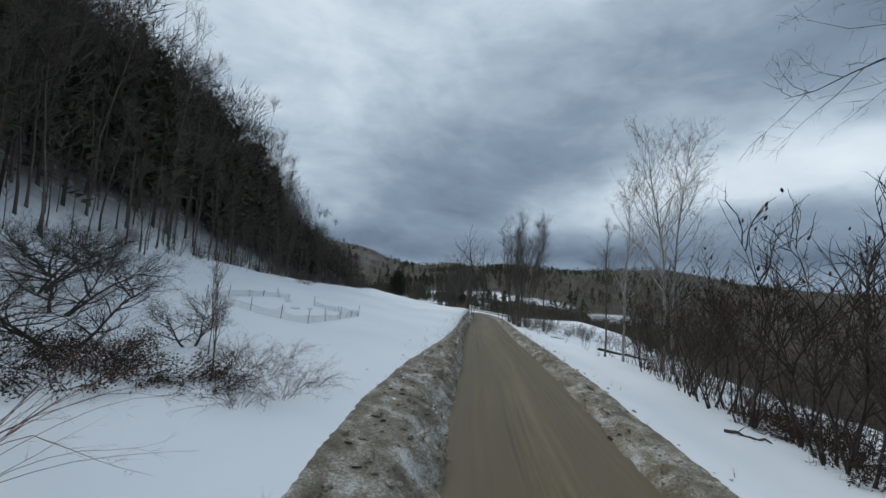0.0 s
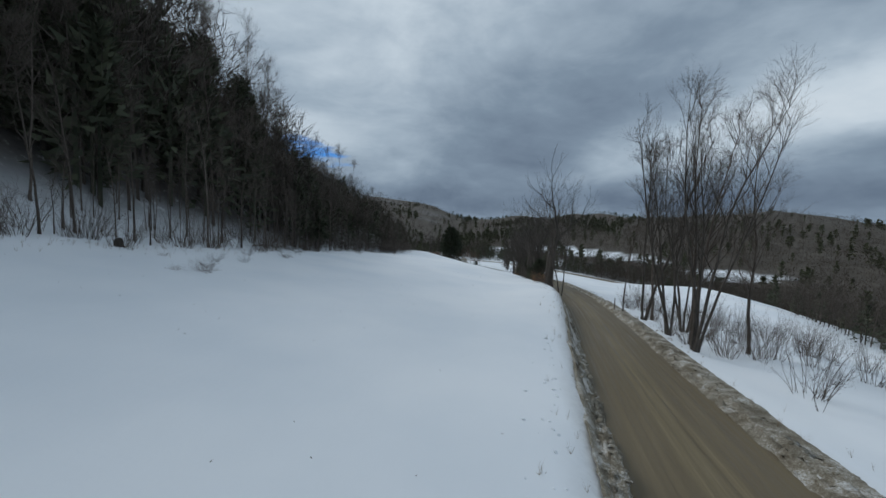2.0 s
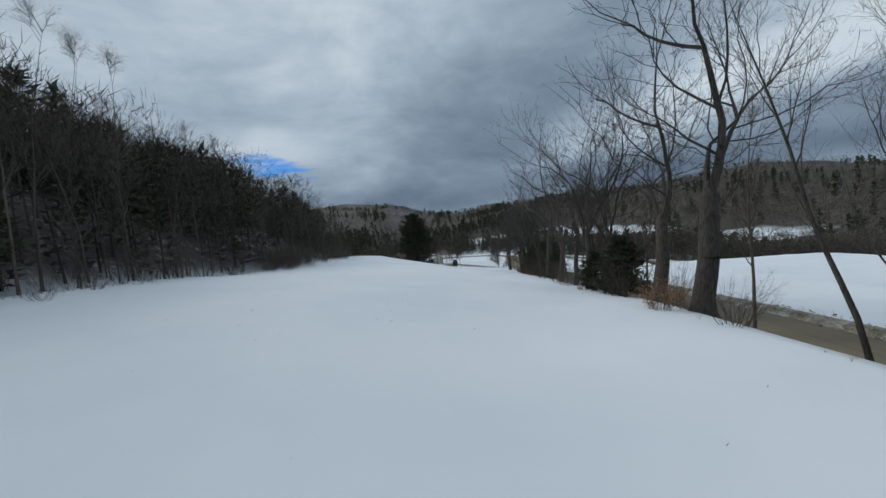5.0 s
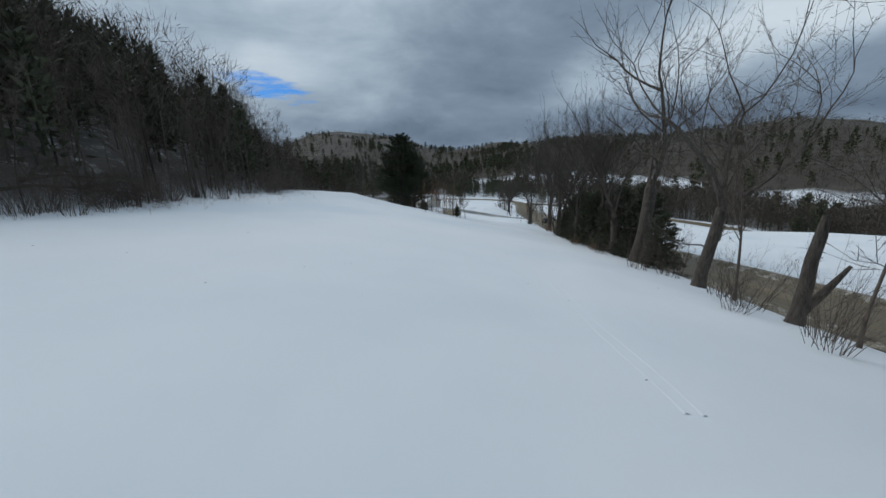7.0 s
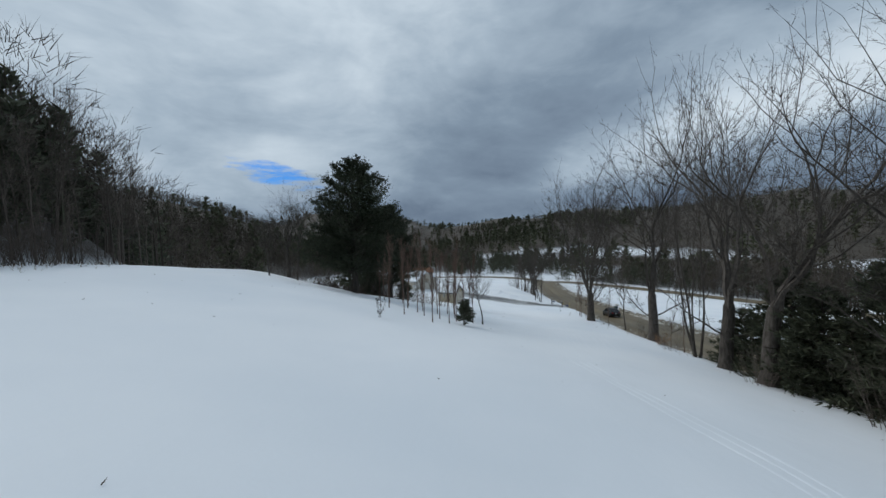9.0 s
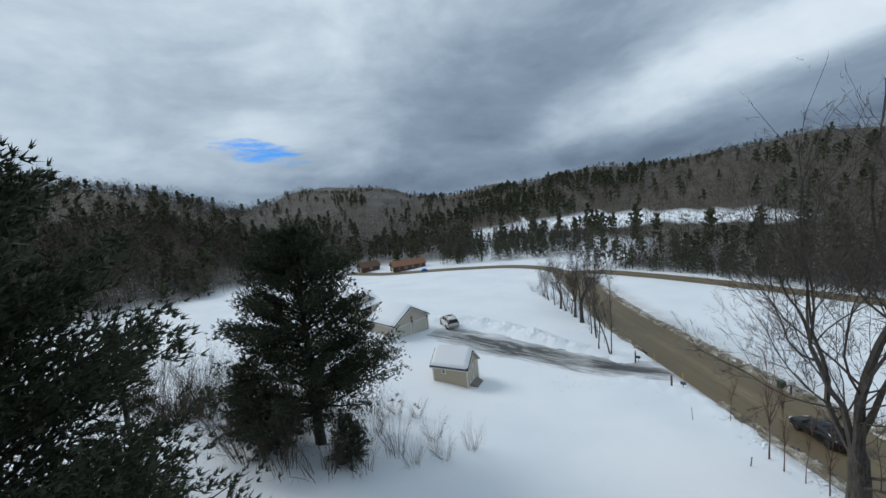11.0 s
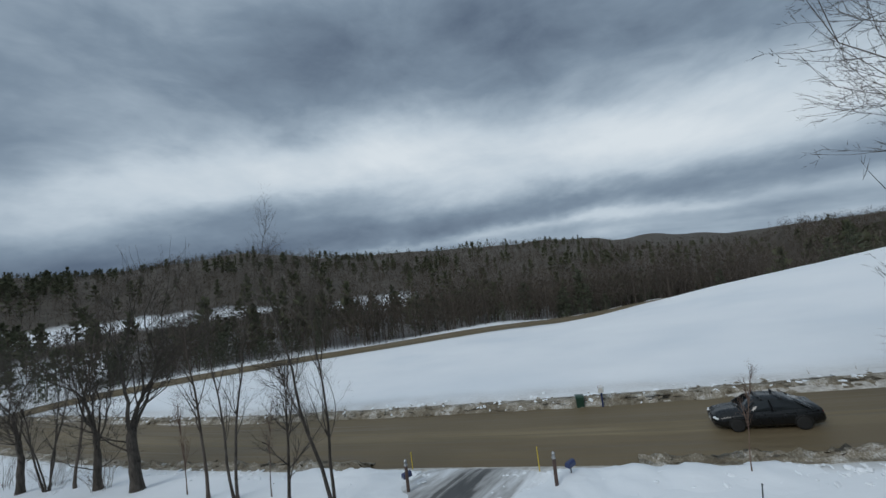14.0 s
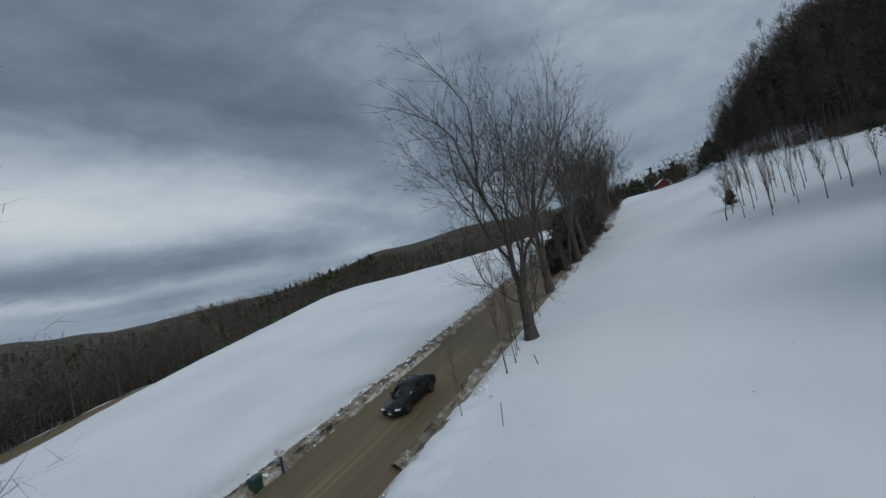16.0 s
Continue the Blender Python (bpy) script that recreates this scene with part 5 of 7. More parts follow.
# trees between the cabins and the lane
for _ in range(420):
    x, y = rs.uniform(-26, 34), 322 + rs.uniform(0, 1) ** 1.1 * 66
    if not slope_meadow(x, y, -3.0):
        spots.append((x, y, 0, rs.uniform(0.4, 0.8), rs.choice(["mid", "mid2", "mid", "fir", "fir2", "deep"])))
# the wood behind the farmhouse
for _ in range(420):
    x, y = rs.uniform(-70, 45), rs.uniform(-170, -64)
    spots.append((x, y, 0, rs.uniform(1.0, 1.6), rs.choice(["bare", "bare2", "bare3", "pine"])))
# the lower slopes to the east
for _ in range(1700):
    x, y = 92 + 560 * rs.uniform(0, 1) ** 1.4, rs.uniform(-120, 215)
    spots.append((x, y, 0, rs.uniform(0.6, 1.0), rs.choice(["bare", "bare2", "bare3", "pine", "pine2"], p=[0.34, 0.32, 0.28, 0.03, 0.03])))
# the wood behind the cabins, and the belt along the far side of the lane
for _ in range(900):
    x, y = rs.uniform(-125, -14), 322 + rs.uniform(0, 1) ** 1.3 * 95
    if not (-62 < x < -24 and y < 337):
        spots.append((x, y, 0, rs.uniform(0.6, 1.0), rs.choice(["bare", "bare2", "bare3", "pine", "pine2"], p=[0.26, 0.24, 0.22, 0.14, 0.14])))
tan = np.gradient(LANE_EAST, axis=0)
tan /= np.linalg.norm(tan, axis=1, keepdims=True)
for _ in range(1500):
    k = rs.randint(6, len(LANE_EAST) - 1)
    off = 5.5 + rs.uniform(0, 1) ** 1.7 * 62
    p = LANE_EAST[k] + np.array([-tan[k, 1], tan[k, 0]]) * off + tan[k] * rs.normal(0, 3)
    pine = rs.uniform() < (0.22 if p[1] > 268 else 0.04) + 0.30 * float(bumps(p[0], p[1], 30, 51))
    close = off < 14
    size = rs.uniform(0.25, 0.95) if close else rs.uniform(0.6, 1.0)
    az = math.degrees(math.atan2(CENTRE[0] - p[0], p[1] - CENTRE[1]))
    if slope_meadow(p[0], p[1]):
        continue
    if -42 < az < 4:
        size *= 0.78
    spots.append((p[0], p[1], 0, size, rs.choice(["fir", "fir2", "deep"] if close else ["deep", "pine2"]) if pine else rs.choice(["mid", "mid2", "bare2"] if close else ["bare", "bare2", "bare3"])))
v = spots[base:]
for k, z in enumerate(ground_at([s[0] for s in v], [s[1] for s in v])):
    x, y, _, s, kind = v[k]
    spots[base + k] = (x, y, z - 0.3, s, kind)
merged("forest", spots, FAR, "leafless hardwood and dark pine forest on the far hills", None, "forest")

# ---- materials of the built things ----
material("siding_tan", plain((0.46, 0.39, 0.28), 0.7, grain=3.0, vary=0.06))
material("siding_beige", plain((0.50, 0.45, 0.37), 0.7, grain=3.0, vary=0.06))
material("siding_brown", plain((0.11, 0.065, 0.04), 0.8, grain=4.0, vary=0.2))
material("siding_red", plain((0.16, 0.035, 0.025), 0.8, grain=4.0, vary=0.2))
material("trim_white", plain((0.70, 0.69, 0.65), 0.55, vary=0.05))
material("door_cream", plain((0.55, 0.52, 0.45), 0.5, vary=0.04))
material("roof_shingle", plain((0.055, 0.052, 0.052), 0.9, grain=18.0, vary=0.35, relief=0.4))
material("roof_rust", plain((0.24, 0.11, 0.055), 0.7, grain=2.5, vary=0.25))
material("window_dark", plain((0.03, 0.045, 0.065), 0.08, vary=0.1, relief=0.0))
material("metal_dark", plain((0.05, 0.05, 0.052), 0.45, 0.6))
material("metal_grey", plain((0.35, 0.36, 0.37), 0.4, 0.8))
material("paint_black", plain((0.008, 0.009, 0.010), 0.3, 0.0, vary=0.15, relief=0.0, coat=0.25, spec=0.3))
material("paint_white", plain((0.62, 0.61, 0.58), 0.35, 0.0, vary=0.06, relief=0.0, coat=0.6))
material("car_glass", plain((0.015, 0.018, 0.02), 0.05, vary=0.1, relief=0.0))
material("rubber", plain((0.02, 0.02, 0.02), 0.85, grain=20.0, vary=0.2))
material("rim", plain((0.30, 0.30, 0.31), 0.35, 0.9))
material("lamp_clear", plain((0.75, 0.77, 0.78), 0.12, vary=0.04, relief=0.0))
material("lamp_red", plain((0.30, 0.01, 0.01), 0.15, vary=0.1, relief=0.0))
material("plate", plain((0.55, 0.55, 0.52), 0.5, vary=0.05))
material("post_brown", plain((0.09, 0.06, 0.05), 0.8, grain=9.0, vary=0.3))
material("plastic_blue", plain((0.03, 0.045, 0.12), 0.45))
material("plastic_green", plain((0.02, 0.06, 0.04), 0.5))
material("plastic_yellow", plain((0.60, 0.45, 0.04), 0.5))
material("net", plain((0.36, 0.40, 0.40), 0.7, vary=0.2))
material("steel_post", plain((0.035, 0.045, 0.045), 0.6, 0.3))
material("wood_grey", plain((0.22, 0.20, 0.18), 0.85, grain=8.0, vary=0.25))
material("star_rust", plain((0.13, 0.045, 0.035), 0.6, 0.3))
material("tarp_blue", plain((0.02, 0.10, 0.42), 0.5))


# ---- buildings ----
def slab(a, b, y0, y1, thick):
    """A sloping roof plane between two (x, z) points, drawn out along y."""
    (x0, z0), (x1, z1) = a, b
    n = unit(np.array([-(z1 - z0), x1 - x0]))
    n = n if n[1] > 0 else -n
    p = [(x0, z0), (x1, z1), (x1 + n[0] * thick, z1 + n[1] * thick), (x0 + n[0] * thick, z0 + n[1] * thick)]
    return Shape().prism(p, 1, y0, y1)


def snow_slab(a, b, y0, y1, thick, seed):
    """Snow on a roof plane: a sheet with a soft, uneven rim."""
    (x0, z0), (x1, z1) = a, b
    rs = np.random.RandomState(seed)
    n = unit(np.array([-(z1 - z0), x1 - x0]))
    n = n if n[1] > 0 else -n
    us, vs = np.linspace(0, 1, 12), np.linspace(0, 1, 16)
    V = []
    for v in vs:
        for u in us:
            e = min(u, 1.0) if u < 0.5 else 1.0
            rim = min(1.0, e / 0.09, v / 0.05, (1 - v) / 0.05)
            h = thick * math.sqrt(max(rim, 0.0)) * (0.96 + 0.08 * rs.uniform())
            y = y0 + (y1 - y0) * v
            w = max(0.0, (u - 0.8) / 0.2)
            V.append((x0 + (x1 - x0) * u + n[0] * h * (1 - w), y, z0 + (z1 - z0) * u + h * (n[1] + (1 / n[1] - n[1]) * w)))
    k = len(us)
    i = (np.arange(len(vs) - 1)[:, None] * k + np.arange(k - 1)[None]).ravel()
    q = np.stack([i, i + 1, i + k + 1, i + k], 1)
    return Shape().add(V, q if x1 < x0 else q[:, ::-1])


def window(parent, centre, size, axis, sign, panes=2):
    """A framed window on a wall that faces along axis (0: x, 1: y)."""
    w, h = size
    c = np.array(centre, float)
    def bar(name, mat, u, v, bw, bh, depth, out):
        p = c.copy()
        p[1 - axis] += u
        p[2] += v
        p[axis] += sign * out
        s = [0, 0, bh]
        s[axis], s[1 - axis] = depth, bw
        return Shape().box(p, s, bevel=0.006), name, mat
    win = part("window", Shape().box(c + np.eye(3)[axis] * sign * 0.012, [0.02 if k == axis else (w if k == 1 - axis else h) for k in range(3)]), "window_dark", parent, "dark window pane")
    fr = Shape()
    for u, v, bw, bh in ((-w / 2, 0, 0.07, h + 0.07), (w / 2, 0, 0.07, h + 0.07), (0, h / 2, w, 0.07), (0, -h / 2, w, 0.08), (0, 0, w, 0.04))[: 5 if panes > 1 else 4]:
        s, _, _ = bar("", "", u, v, bw, bh, 0.05, 0.03)
        fr.add(s.v[0], s.f)
    part("frame", fr, "trim_white", win)
    return win


def gable_house(name, at, w, l, eave, peak, over, wall, roof, label, snow=0.0, seed=1, trim="trim_white"):
    """A building with its ridge along y, gable ends at y = 0 and y = l."""
    ob = thing(name, at, label, name.split("_")[-1])
    h = w / 2
    part("wall", Shape().prism([(-h, -0.6), (h, -0.6), (h, eave), (0, peak), (-h, eave)], 1, 0, l), wall, ob)
    k = (peak - eave) / h
    low = eave - k * over
    for sgn in (-1, 1):
        a, b = (sgn * (h + over), low + 0.02), (0, peak + 0.02)
        rf = part("roof", slab(a, b, -over, l + over, 0.10), roof, ob)
        part("fascia", Shape().box((sgn * (h + over + 0.012), l / 2, low + 0.03), (0.03, l + 2 * over, 0.14), bevel=0.006), trim, rf)
        if snow:
            n = 0.13
            part("snow_cover", snow_slab((sgn * (h + over - 0.05), low + 0.02 + k * 0.05 + n), (0, peak + 0.02 + n * 1.15), -over + 0.05, l + over - 0.05, snow, seed + sgn).mesh("snow_cover", "snow", True), "", rf, "thick white snow on the roof")
        for y in (0, l):
            s = 1 if y else -1
            part("corner_board", Shape().box((sgn * h, y + s * 0.004, eave / 2 - 0.3), (0.12, 0.12, eave + 0.55), bevel=0.01), trim, ob)
            part("rake_board", Shape().prism([(sgn * (h + over), low - 0.06), (0, peak - 0.06), (0, peak + 0.03), (sgn * (h + over), low + 0.03)], 1, y + s * (over + 0.004), y + s * (over + 0.03)), trim, ob)
    return ob


def place_at(x, y, deg, lift=0.0, z=None):
    return pose(x, y, (gz(x, y) if z is None else z) + lift, 0, 0, deg)


def build_shed():
    ob = gable_house("garden_shed", place_at(-16.24, 219.0, -112.1, 0.05), 2.45, 3.45, 1.62, 2.72, 0.22, "siding_tan", "roof_shingle", "small tan wooden garden shed with snow on its roof", 0.20, 3)
    window(ob, (1.225, 1.1, 1.15), (0.32, 0.50), 0, 1)
    for s in (-1, 1):
        d = part("door", Shape().box((s * 0.44, 3.47, 0.82), (0.84, 0.05, 1.62), bevel=0.01), "siding_tan", ob, "tan plank double door leaf")
        tr = Shape()
        for u, v, a, b in ((-0.38, 0.82, 0.07, 1.6), (0.38, 0.82, 0.07, 1.6), (0, 0.06, 0.8, 0.07), (0, 1.58, 0.8, 0.07)):
            tr.box((s * 0.44 + u, 3.505, v), (a, 0.025, b))
        part("door_trim", tr, "trim_white", d)
        br = Shape()
        for q in (-1, 1):
            br.prism([(s * 0.44 - 0.36 * q - 0.035, 0.1), (s * 0.44 - 0.36 * q + 0.035, 0.1), (s * 0.44 + 0.36 * q + 0.035, 1.55), (s * 0.44 + 0.36 * q - 0.035, 1.55)], 1, 3.497 + 0.003 * q, 3.512 + 0.003 * q)
        part("cross_brace", br, "trim_white", d)
    part("handle", Shape().box((0.07, 3.52, 0.85), (0.03, 0.04, 0.14), bevel=0.008), "metal_dark", ob)
    part("ramp", Shape().prism([(3.45, 0.02), (3.45, -0.3), (4.1, -0.45), (4.1, -0.3)], 0, -0.7, 0.7), "wood_grey", ob)
    return ob


def build_garage():
    ob = gable_house("garage", place_at(-20.7, 230.3, 51.7, 0.0), 5.6, 5.3, 1.85, 3.45, 0.25, "siding_beige", "roof_shingle", "beige two-car garage with a snowy gable roof", 0.22, 7)
    for x in (-1.3, 1.3):
        d = part("garage_door", Shape().box((x, -0.02, 0.72), (2.1, 0.06, 1.46), bevel=0.01), "door_cream", ob, "pale sectional garage door")
        for k in range(4):
            for j in range(4):
                part("panel", Shape().box((x - 0.765 + j * 0.51, -0.056, 0.19 + k * 0.355), (0.43, 0.02, 0.26), bevel=0.008), "door_cream", d)
        part("door_frame", Shape().box((x - 1.1, -0.03, 0.74), (0.1, 0.09, 1.56)).box((x + 1.1, -0.03, 0.74), (0.1, 0.09, 1.56)).box((x, -0.03, 1.5), (2.3, 0.09, 0.1)), "trim_white", ob)
    for x in (-2.62, 0.0, 2.62):
        part("wall_lamp", Shape().lathe([(0.03, 0.0), (0.07, 0.05), (0.08, 0.2), (0.03, 0.27)], 8, (x, -0.10, 1.42)), "metal_dark", ob, "small black wall lamp")
    star = []
    for k in range(10):
        a = math.pi / 2 + k * math.pi / 5
        r = 0.22 if k % 2 == 0 else 0.09
        star.append((r * math.cos(a), 2.1 + r * math.sin(a)))
    part("star", Shape().prism(star, 1, -0.06, -0.012), "star_rust", ob, "dark red metal barn star on the gable")
    part("vent", Shape().box((0, -0.02, 1.78), (0.2, 0.04, 0.16), bevel=0.01), "metal_dark", ob)
    return ob


def build_house():
    ob = gable_house("house", place_at(-28.05, 235.3, 28.0, 0.15), 4.5, 6.5, 2.6, 4.1, 0.3, "siding_beige", "roof_shingle", "beige gabled house with a snow-covered roof and porch", 0.22, 11)
    ch = part("chimney", Shape().box((-0.1, 5.7, 4.4), (0.36, 0.36, 1.0), bevel=0.02), "metal_dark", ob, "dark square chimney")
    part("cap", Shape().box((-0.1, 5.7, 4.93), (0.46, 0.46, 0.07), bevel=0.01), "metal_dark", ch)
    porch = part("porch_roof", Shape().prism([(-1.35, 2.08), (-1.35, 2.2), (0.0, 2.92), (0.0, 2.78)], 0, -1.15, 2.35), "roof_shingle", ob)
    part("snow_cover", snow_slab((0, 0), (1, 0), 0, 1, 0.1, 5), "snow", porch).matrix_basis = Matrix(((0, 3.3, 0, -1.05), (1.2, 0, 0, -1.3), (0.64, 0, 1, 2.24), (0, 0, 0, 1)))
    part("porch_gable", Shape().prism([(0.6, 2.08), (2.2, 2.08), (1.4, 2.72)], 1, -1.5, -0.3), "siding_beige", porch)
    part("snow_cover", Shape().prism([(0.46, 2.18), (1.4, 2.92), (1.4, 2.80), (0.54, 2.10)], 1, -1.58, -0.3).prism([(2.34, 2.18), (1.4, 2.92), (1.4, 2.80), (2.26, 2.10)], 1, -1.58, -0.3), "snow", porch)
    for x in (-1.0, 0.6, 2.2):
        part("porch_post", Shape().box((x, -1.26, 1.05), (0.1, 0.1, 2.1), bevel=0.01), "trim_white", ob)
    part("deck", Shape().box((0.6, -0.68, 0.05), (3.4, 1.30, 0.22), bevel=0.02), "wood_grey", ob)
    for k in range(13):
        part("baluster", Shape().box((-0.9 + k * 0.25, -1.26, 0.5), (0.03, 0.03, 0.7)), "trim_white", ob)
    part("rail", Shape().box((0.6, -1.26, 0.86), (3.2, 0.06, 0.05), bevel=0.01), "trim_white", ob)
    window(ob, (0.0, 0, 1.3), (0.6, 0.8), 1, -1)
    part("door", Shape().box((1.3, -0.03, 1.05), (0.82, 0.05, 1.85), bevel=0.01), "trim_white", ob)
    part("wall_lamp", Shape().box((-1.35, -0.06, 1.75), (0.14, 0.1, 0.1), bevel=0.02), "metal_dark", ob)
    stand = part("side_stair", Shape().box((-2.75, 0.9, 0.75), (0.9, 1.3, 0.12), bevel=0.02), "wood_grey", ob, "small wooden side landing with snow")
    for k in range(4):
        part("step", Shape().box((-2.75, 0.15 - k * 0.26, 0.6 - k * 0.17), (0.9, 0.26, 0.05)), "wood_grey", stand)
    for y in (0.3, 1.5):
        part("rail_post", Shape().box((-3.17, y, 1.0), (0.06, 0.06, 1.2)), "wood_grey", stand)
    part("handrail", Shape().box((-3.17, 0.9, 1.58), (0.06, 1.3, 0.06)), "wood_grey", stand)
    part("snow_cap", Shape().box((-2.75, 0.9, 0.9), (0.86, 1.2, 0.22), bevel=0.07), "snow", stand)
    for y in (2.4, 4.6):
        window(ob, (-2.25, y, 1.4), (0.6, 0.8), 0, -1)
    return ob


def build_cabin(name, x, y, deg, w, l, eave, peak, wall, roof, label, windows, snow=0.0):
    ob = gable_house(name, place_at(x, y, deg, 0.0), w, l, eave, peak, 0.45, wall, roof, label, snow, 13, wall)
    for k in range(windows):
        window(ob, (w / 2, l * (k + 0.7) / (windows + 0.4), eave * 0.55), (0.8, 0.7), 0, 1)
        window(ob, (-w / 2, l * (k + 0.7) / (windows + 0.4), eave * 0.55), (0.8, 0.7), 0, -1)
    window(ob, (-w * 0.22, 0, eave * 0.55), (0.7, 0.7), 1, -1)
    part("door", Shape().box((w * 0.15, -0.03, 0.95), (0.85, 0.06, 1.9), bevel=0.01), "trim_white", ob)
    return ob


build_shed()
build_garage()
build_house()
build_cabin("cabin", -43.0, 317.5, -62, 4.6, 12.0, 2.2, 3.7, "siding_brown", "roof_rust", "long brown cabin with a rusty orange roof", 4)
build_cabin("cabin", -56.5, 322.5, -50, 5.0, 7.0, 2.0, 3.6, "siding_brown", "siding_brown", "brown wooden cabin with a dark brown roof", 1)
build_cabin("farmhouse", -3.0, -52.0, 12, 6.5, 9.0, 4.0, 6.2, "siding_red", "roof_shingle", "dark red clapboard farmhouse with white window frames", 2, 0.2)


def heap(name, spots, label, mat="snow", seed=1, rough=0.12):
    """A ploughed heap: overlapping lumps in one skin."""
    rs = np.random.RandomState(seed)
    xs = [s[0] for s in spots]
    ys = [s[1] for s in spots]
    pad = max(s[2] for s in spots) * 1.6
    gx, gy = np.arange(min(xs) - pad, max(xs) + pad, 0.2), np.arange(min(ys) - pad, max(ys) + pad, 0.2)
    X, Y = (g.ravel() for g in np.meshgrid(gx, gy))
    H = np.zeros(len(X))
    for x, y, r, h in spots:
        H = np.maximum(H, h * np.exp(-(((X - x) ** 2 + (Y - y) ** 2) / (r * r)) ** 1.05))
    lump = np.clip(bumps(X, Y, 0.7, seed) * 0.45 + bumps(X, Y, 1.7, seed + 1) * 0.6 + bumps(X, Y, 0.35, seed + 2) * 0.25, -1.2, 1.2)
    Z = ground_at(X, Y) + H * (1 + 0.35 * lump) + rs.normal(0, 0.02, len(X)) * (H > 0.1) - 0.06
    nx = len(gx)
    i = (np.arange(len(gy) - 1)[:, None] * nx + np.arange(nx - 1)[None]).ravel()
    q = np.stack([i, i + 1, i + nx + 1, i + nx], 1)
    q = q[H[q].max(1) > 0.045]
    me = Shape().add(np.stack([X, Y, Z], 1), q).mesh(name, mat, True)
    return tagged(new(name, me), label, "snow mound")


# driveway and what the plough left beside it
drive_line = polyline([(6.1, 219.6), (4, 220.2), (0, 221.8), (-5, 224.6), (-10, 227.2), (-15, 229.6), (-19.2, 231.2)], 0.5, 7)
dz = smooth(land(drive_line[:, 0], drive_line[:, 1]), 9)
strip("driveway", drive_line, np.maximum(dz, ground_at(drive_line[:, 0], drive_line[:, 1])) + 0.04, 3.4, "drive", "icy driveway with wet dark streaks of bare asphalt", 25, lift=0.02, ragged=1.0, crown=0.0, seed=9, drape=True)
heap("snow_mound", [(-14.8, 237.0, 1.9, 0.6), (-13.4, 236.2, 1.5, 0.55), (-11.6, 235.4, 1.8, 0.75), (-10.2, 234.4, 1.4, 0.6), (-8.8, 233.4, 1.9, 0.85), (-7.2, 232.0, 1.6, 0.7), (-5.9, 230.8, 1.9, 0.9), (-4.4, 229.4, 1.6, 0.75), (-3.2, 228.2, 1.5, 0.6), (-1.4, 227.0, 1.5, 0.4), (0.4, 225.6, 1.4, 0.3)], "long ploughed heap of white snow beside the driveway", seed=4)
heap("snow_mound", [(2.4, 223.6, 1.3, 0.22), (4.0, 224.4, 1.2, 0.26), (4.8, 226.4, 1.2, 0.22), (5.0, 228.6, 1.2, 0.2)], "low roadside heap of ploughed snow", seed=6)
heap("snow_mound", [(3.0, 217.0, 1.3, 0.24), (4.3, 216.0, 1.1, 0.28), (4.8, 214.2, 1.2, 0.24), (5.0, 212.2, 1.1, 0.22), (1.2, 218.2, 1.2, 0.2), (5.0, 210.0, 1.2, 0.2)], "low roadside heap of ploughed snow", seed=8)
heap("snow_mound", [(-18.4, 236.6, 1.2, 0.5), (-17.0, 238.0, 1.4, 0.6)], "small heap of ploughed snow by the garage", seed=10)


# ---- vehicles ----
def loft(sections, wrap=False):
    """A body skin through cross sections of equal counts; ends are closed."""
    n = len(sections[0])
    s = Shape()
    v = [p for sec in sections for p in sec]
    f = [[a * n + j, a * n + (j + 1) % n, (a + 1) * n + (j + 1) % n, (a + 1) * n + j] for a in range(len(sections) - 1) for j in range(n)]
    f += [list(range(n))[::-1], [(len(sections) - 1) * n + j for j in range(n)]]
    return s.add(v, f)


def ring(y, half, z0, z1, tuck=0.12, top=0.1, shoulder=0.75):
    """One cross section of a car body, from sill to top."""
    zs = z0 + (z1 - z0) * np.array([0.0, 0.22, shoulder, 1.0])
    right = [(half - tuck, zs[0]), (half, zs[1]), (half - 0.02, zs[2]), (half - top, zs[3])]
    return [(x, y, z) for x, z in right] + [(-x, y, z) for x, z in right[::-1]]


def wheel(parent, x, y, r, width):
    sgn = 1 if x > 0 else -1
    m = Matrix.Translation((x, y, r)) @ Matrix.Rotation(math.pi / 2 * sgn, 4, "Y")
    w = part("wheel", Shape().lathe([(r * 0.66, -width / 2), (r * 0.93, -width / 2), (r, -width * 0.34), (r, width * 0.34), (r * 0.93, width / 2), (r * 0.66, width / 2)], 22), "rubber", parent, "black tyre", True, m)
    part("rim", Shape().lathe([(r * 0.66, -width * 0.3), (r * 0.68, width * 0.46), (r * 0.60, width * 0.42), (r * 0.58, width * 0.2), (0.02, width * 0.24)], 18), "metal_dark", w, "", False)
    sp = Shape()
    for k in range(5):
        a = k * 2 * math.pi / 5
        sp.box((math.cos(a) * r * 0.33, math.sin(a) * r * 0.33, width * 0.36), (r * 0.62, r * 0.15, 0.03), a, 0.005)
    part("spokes", sp, "rim", w)


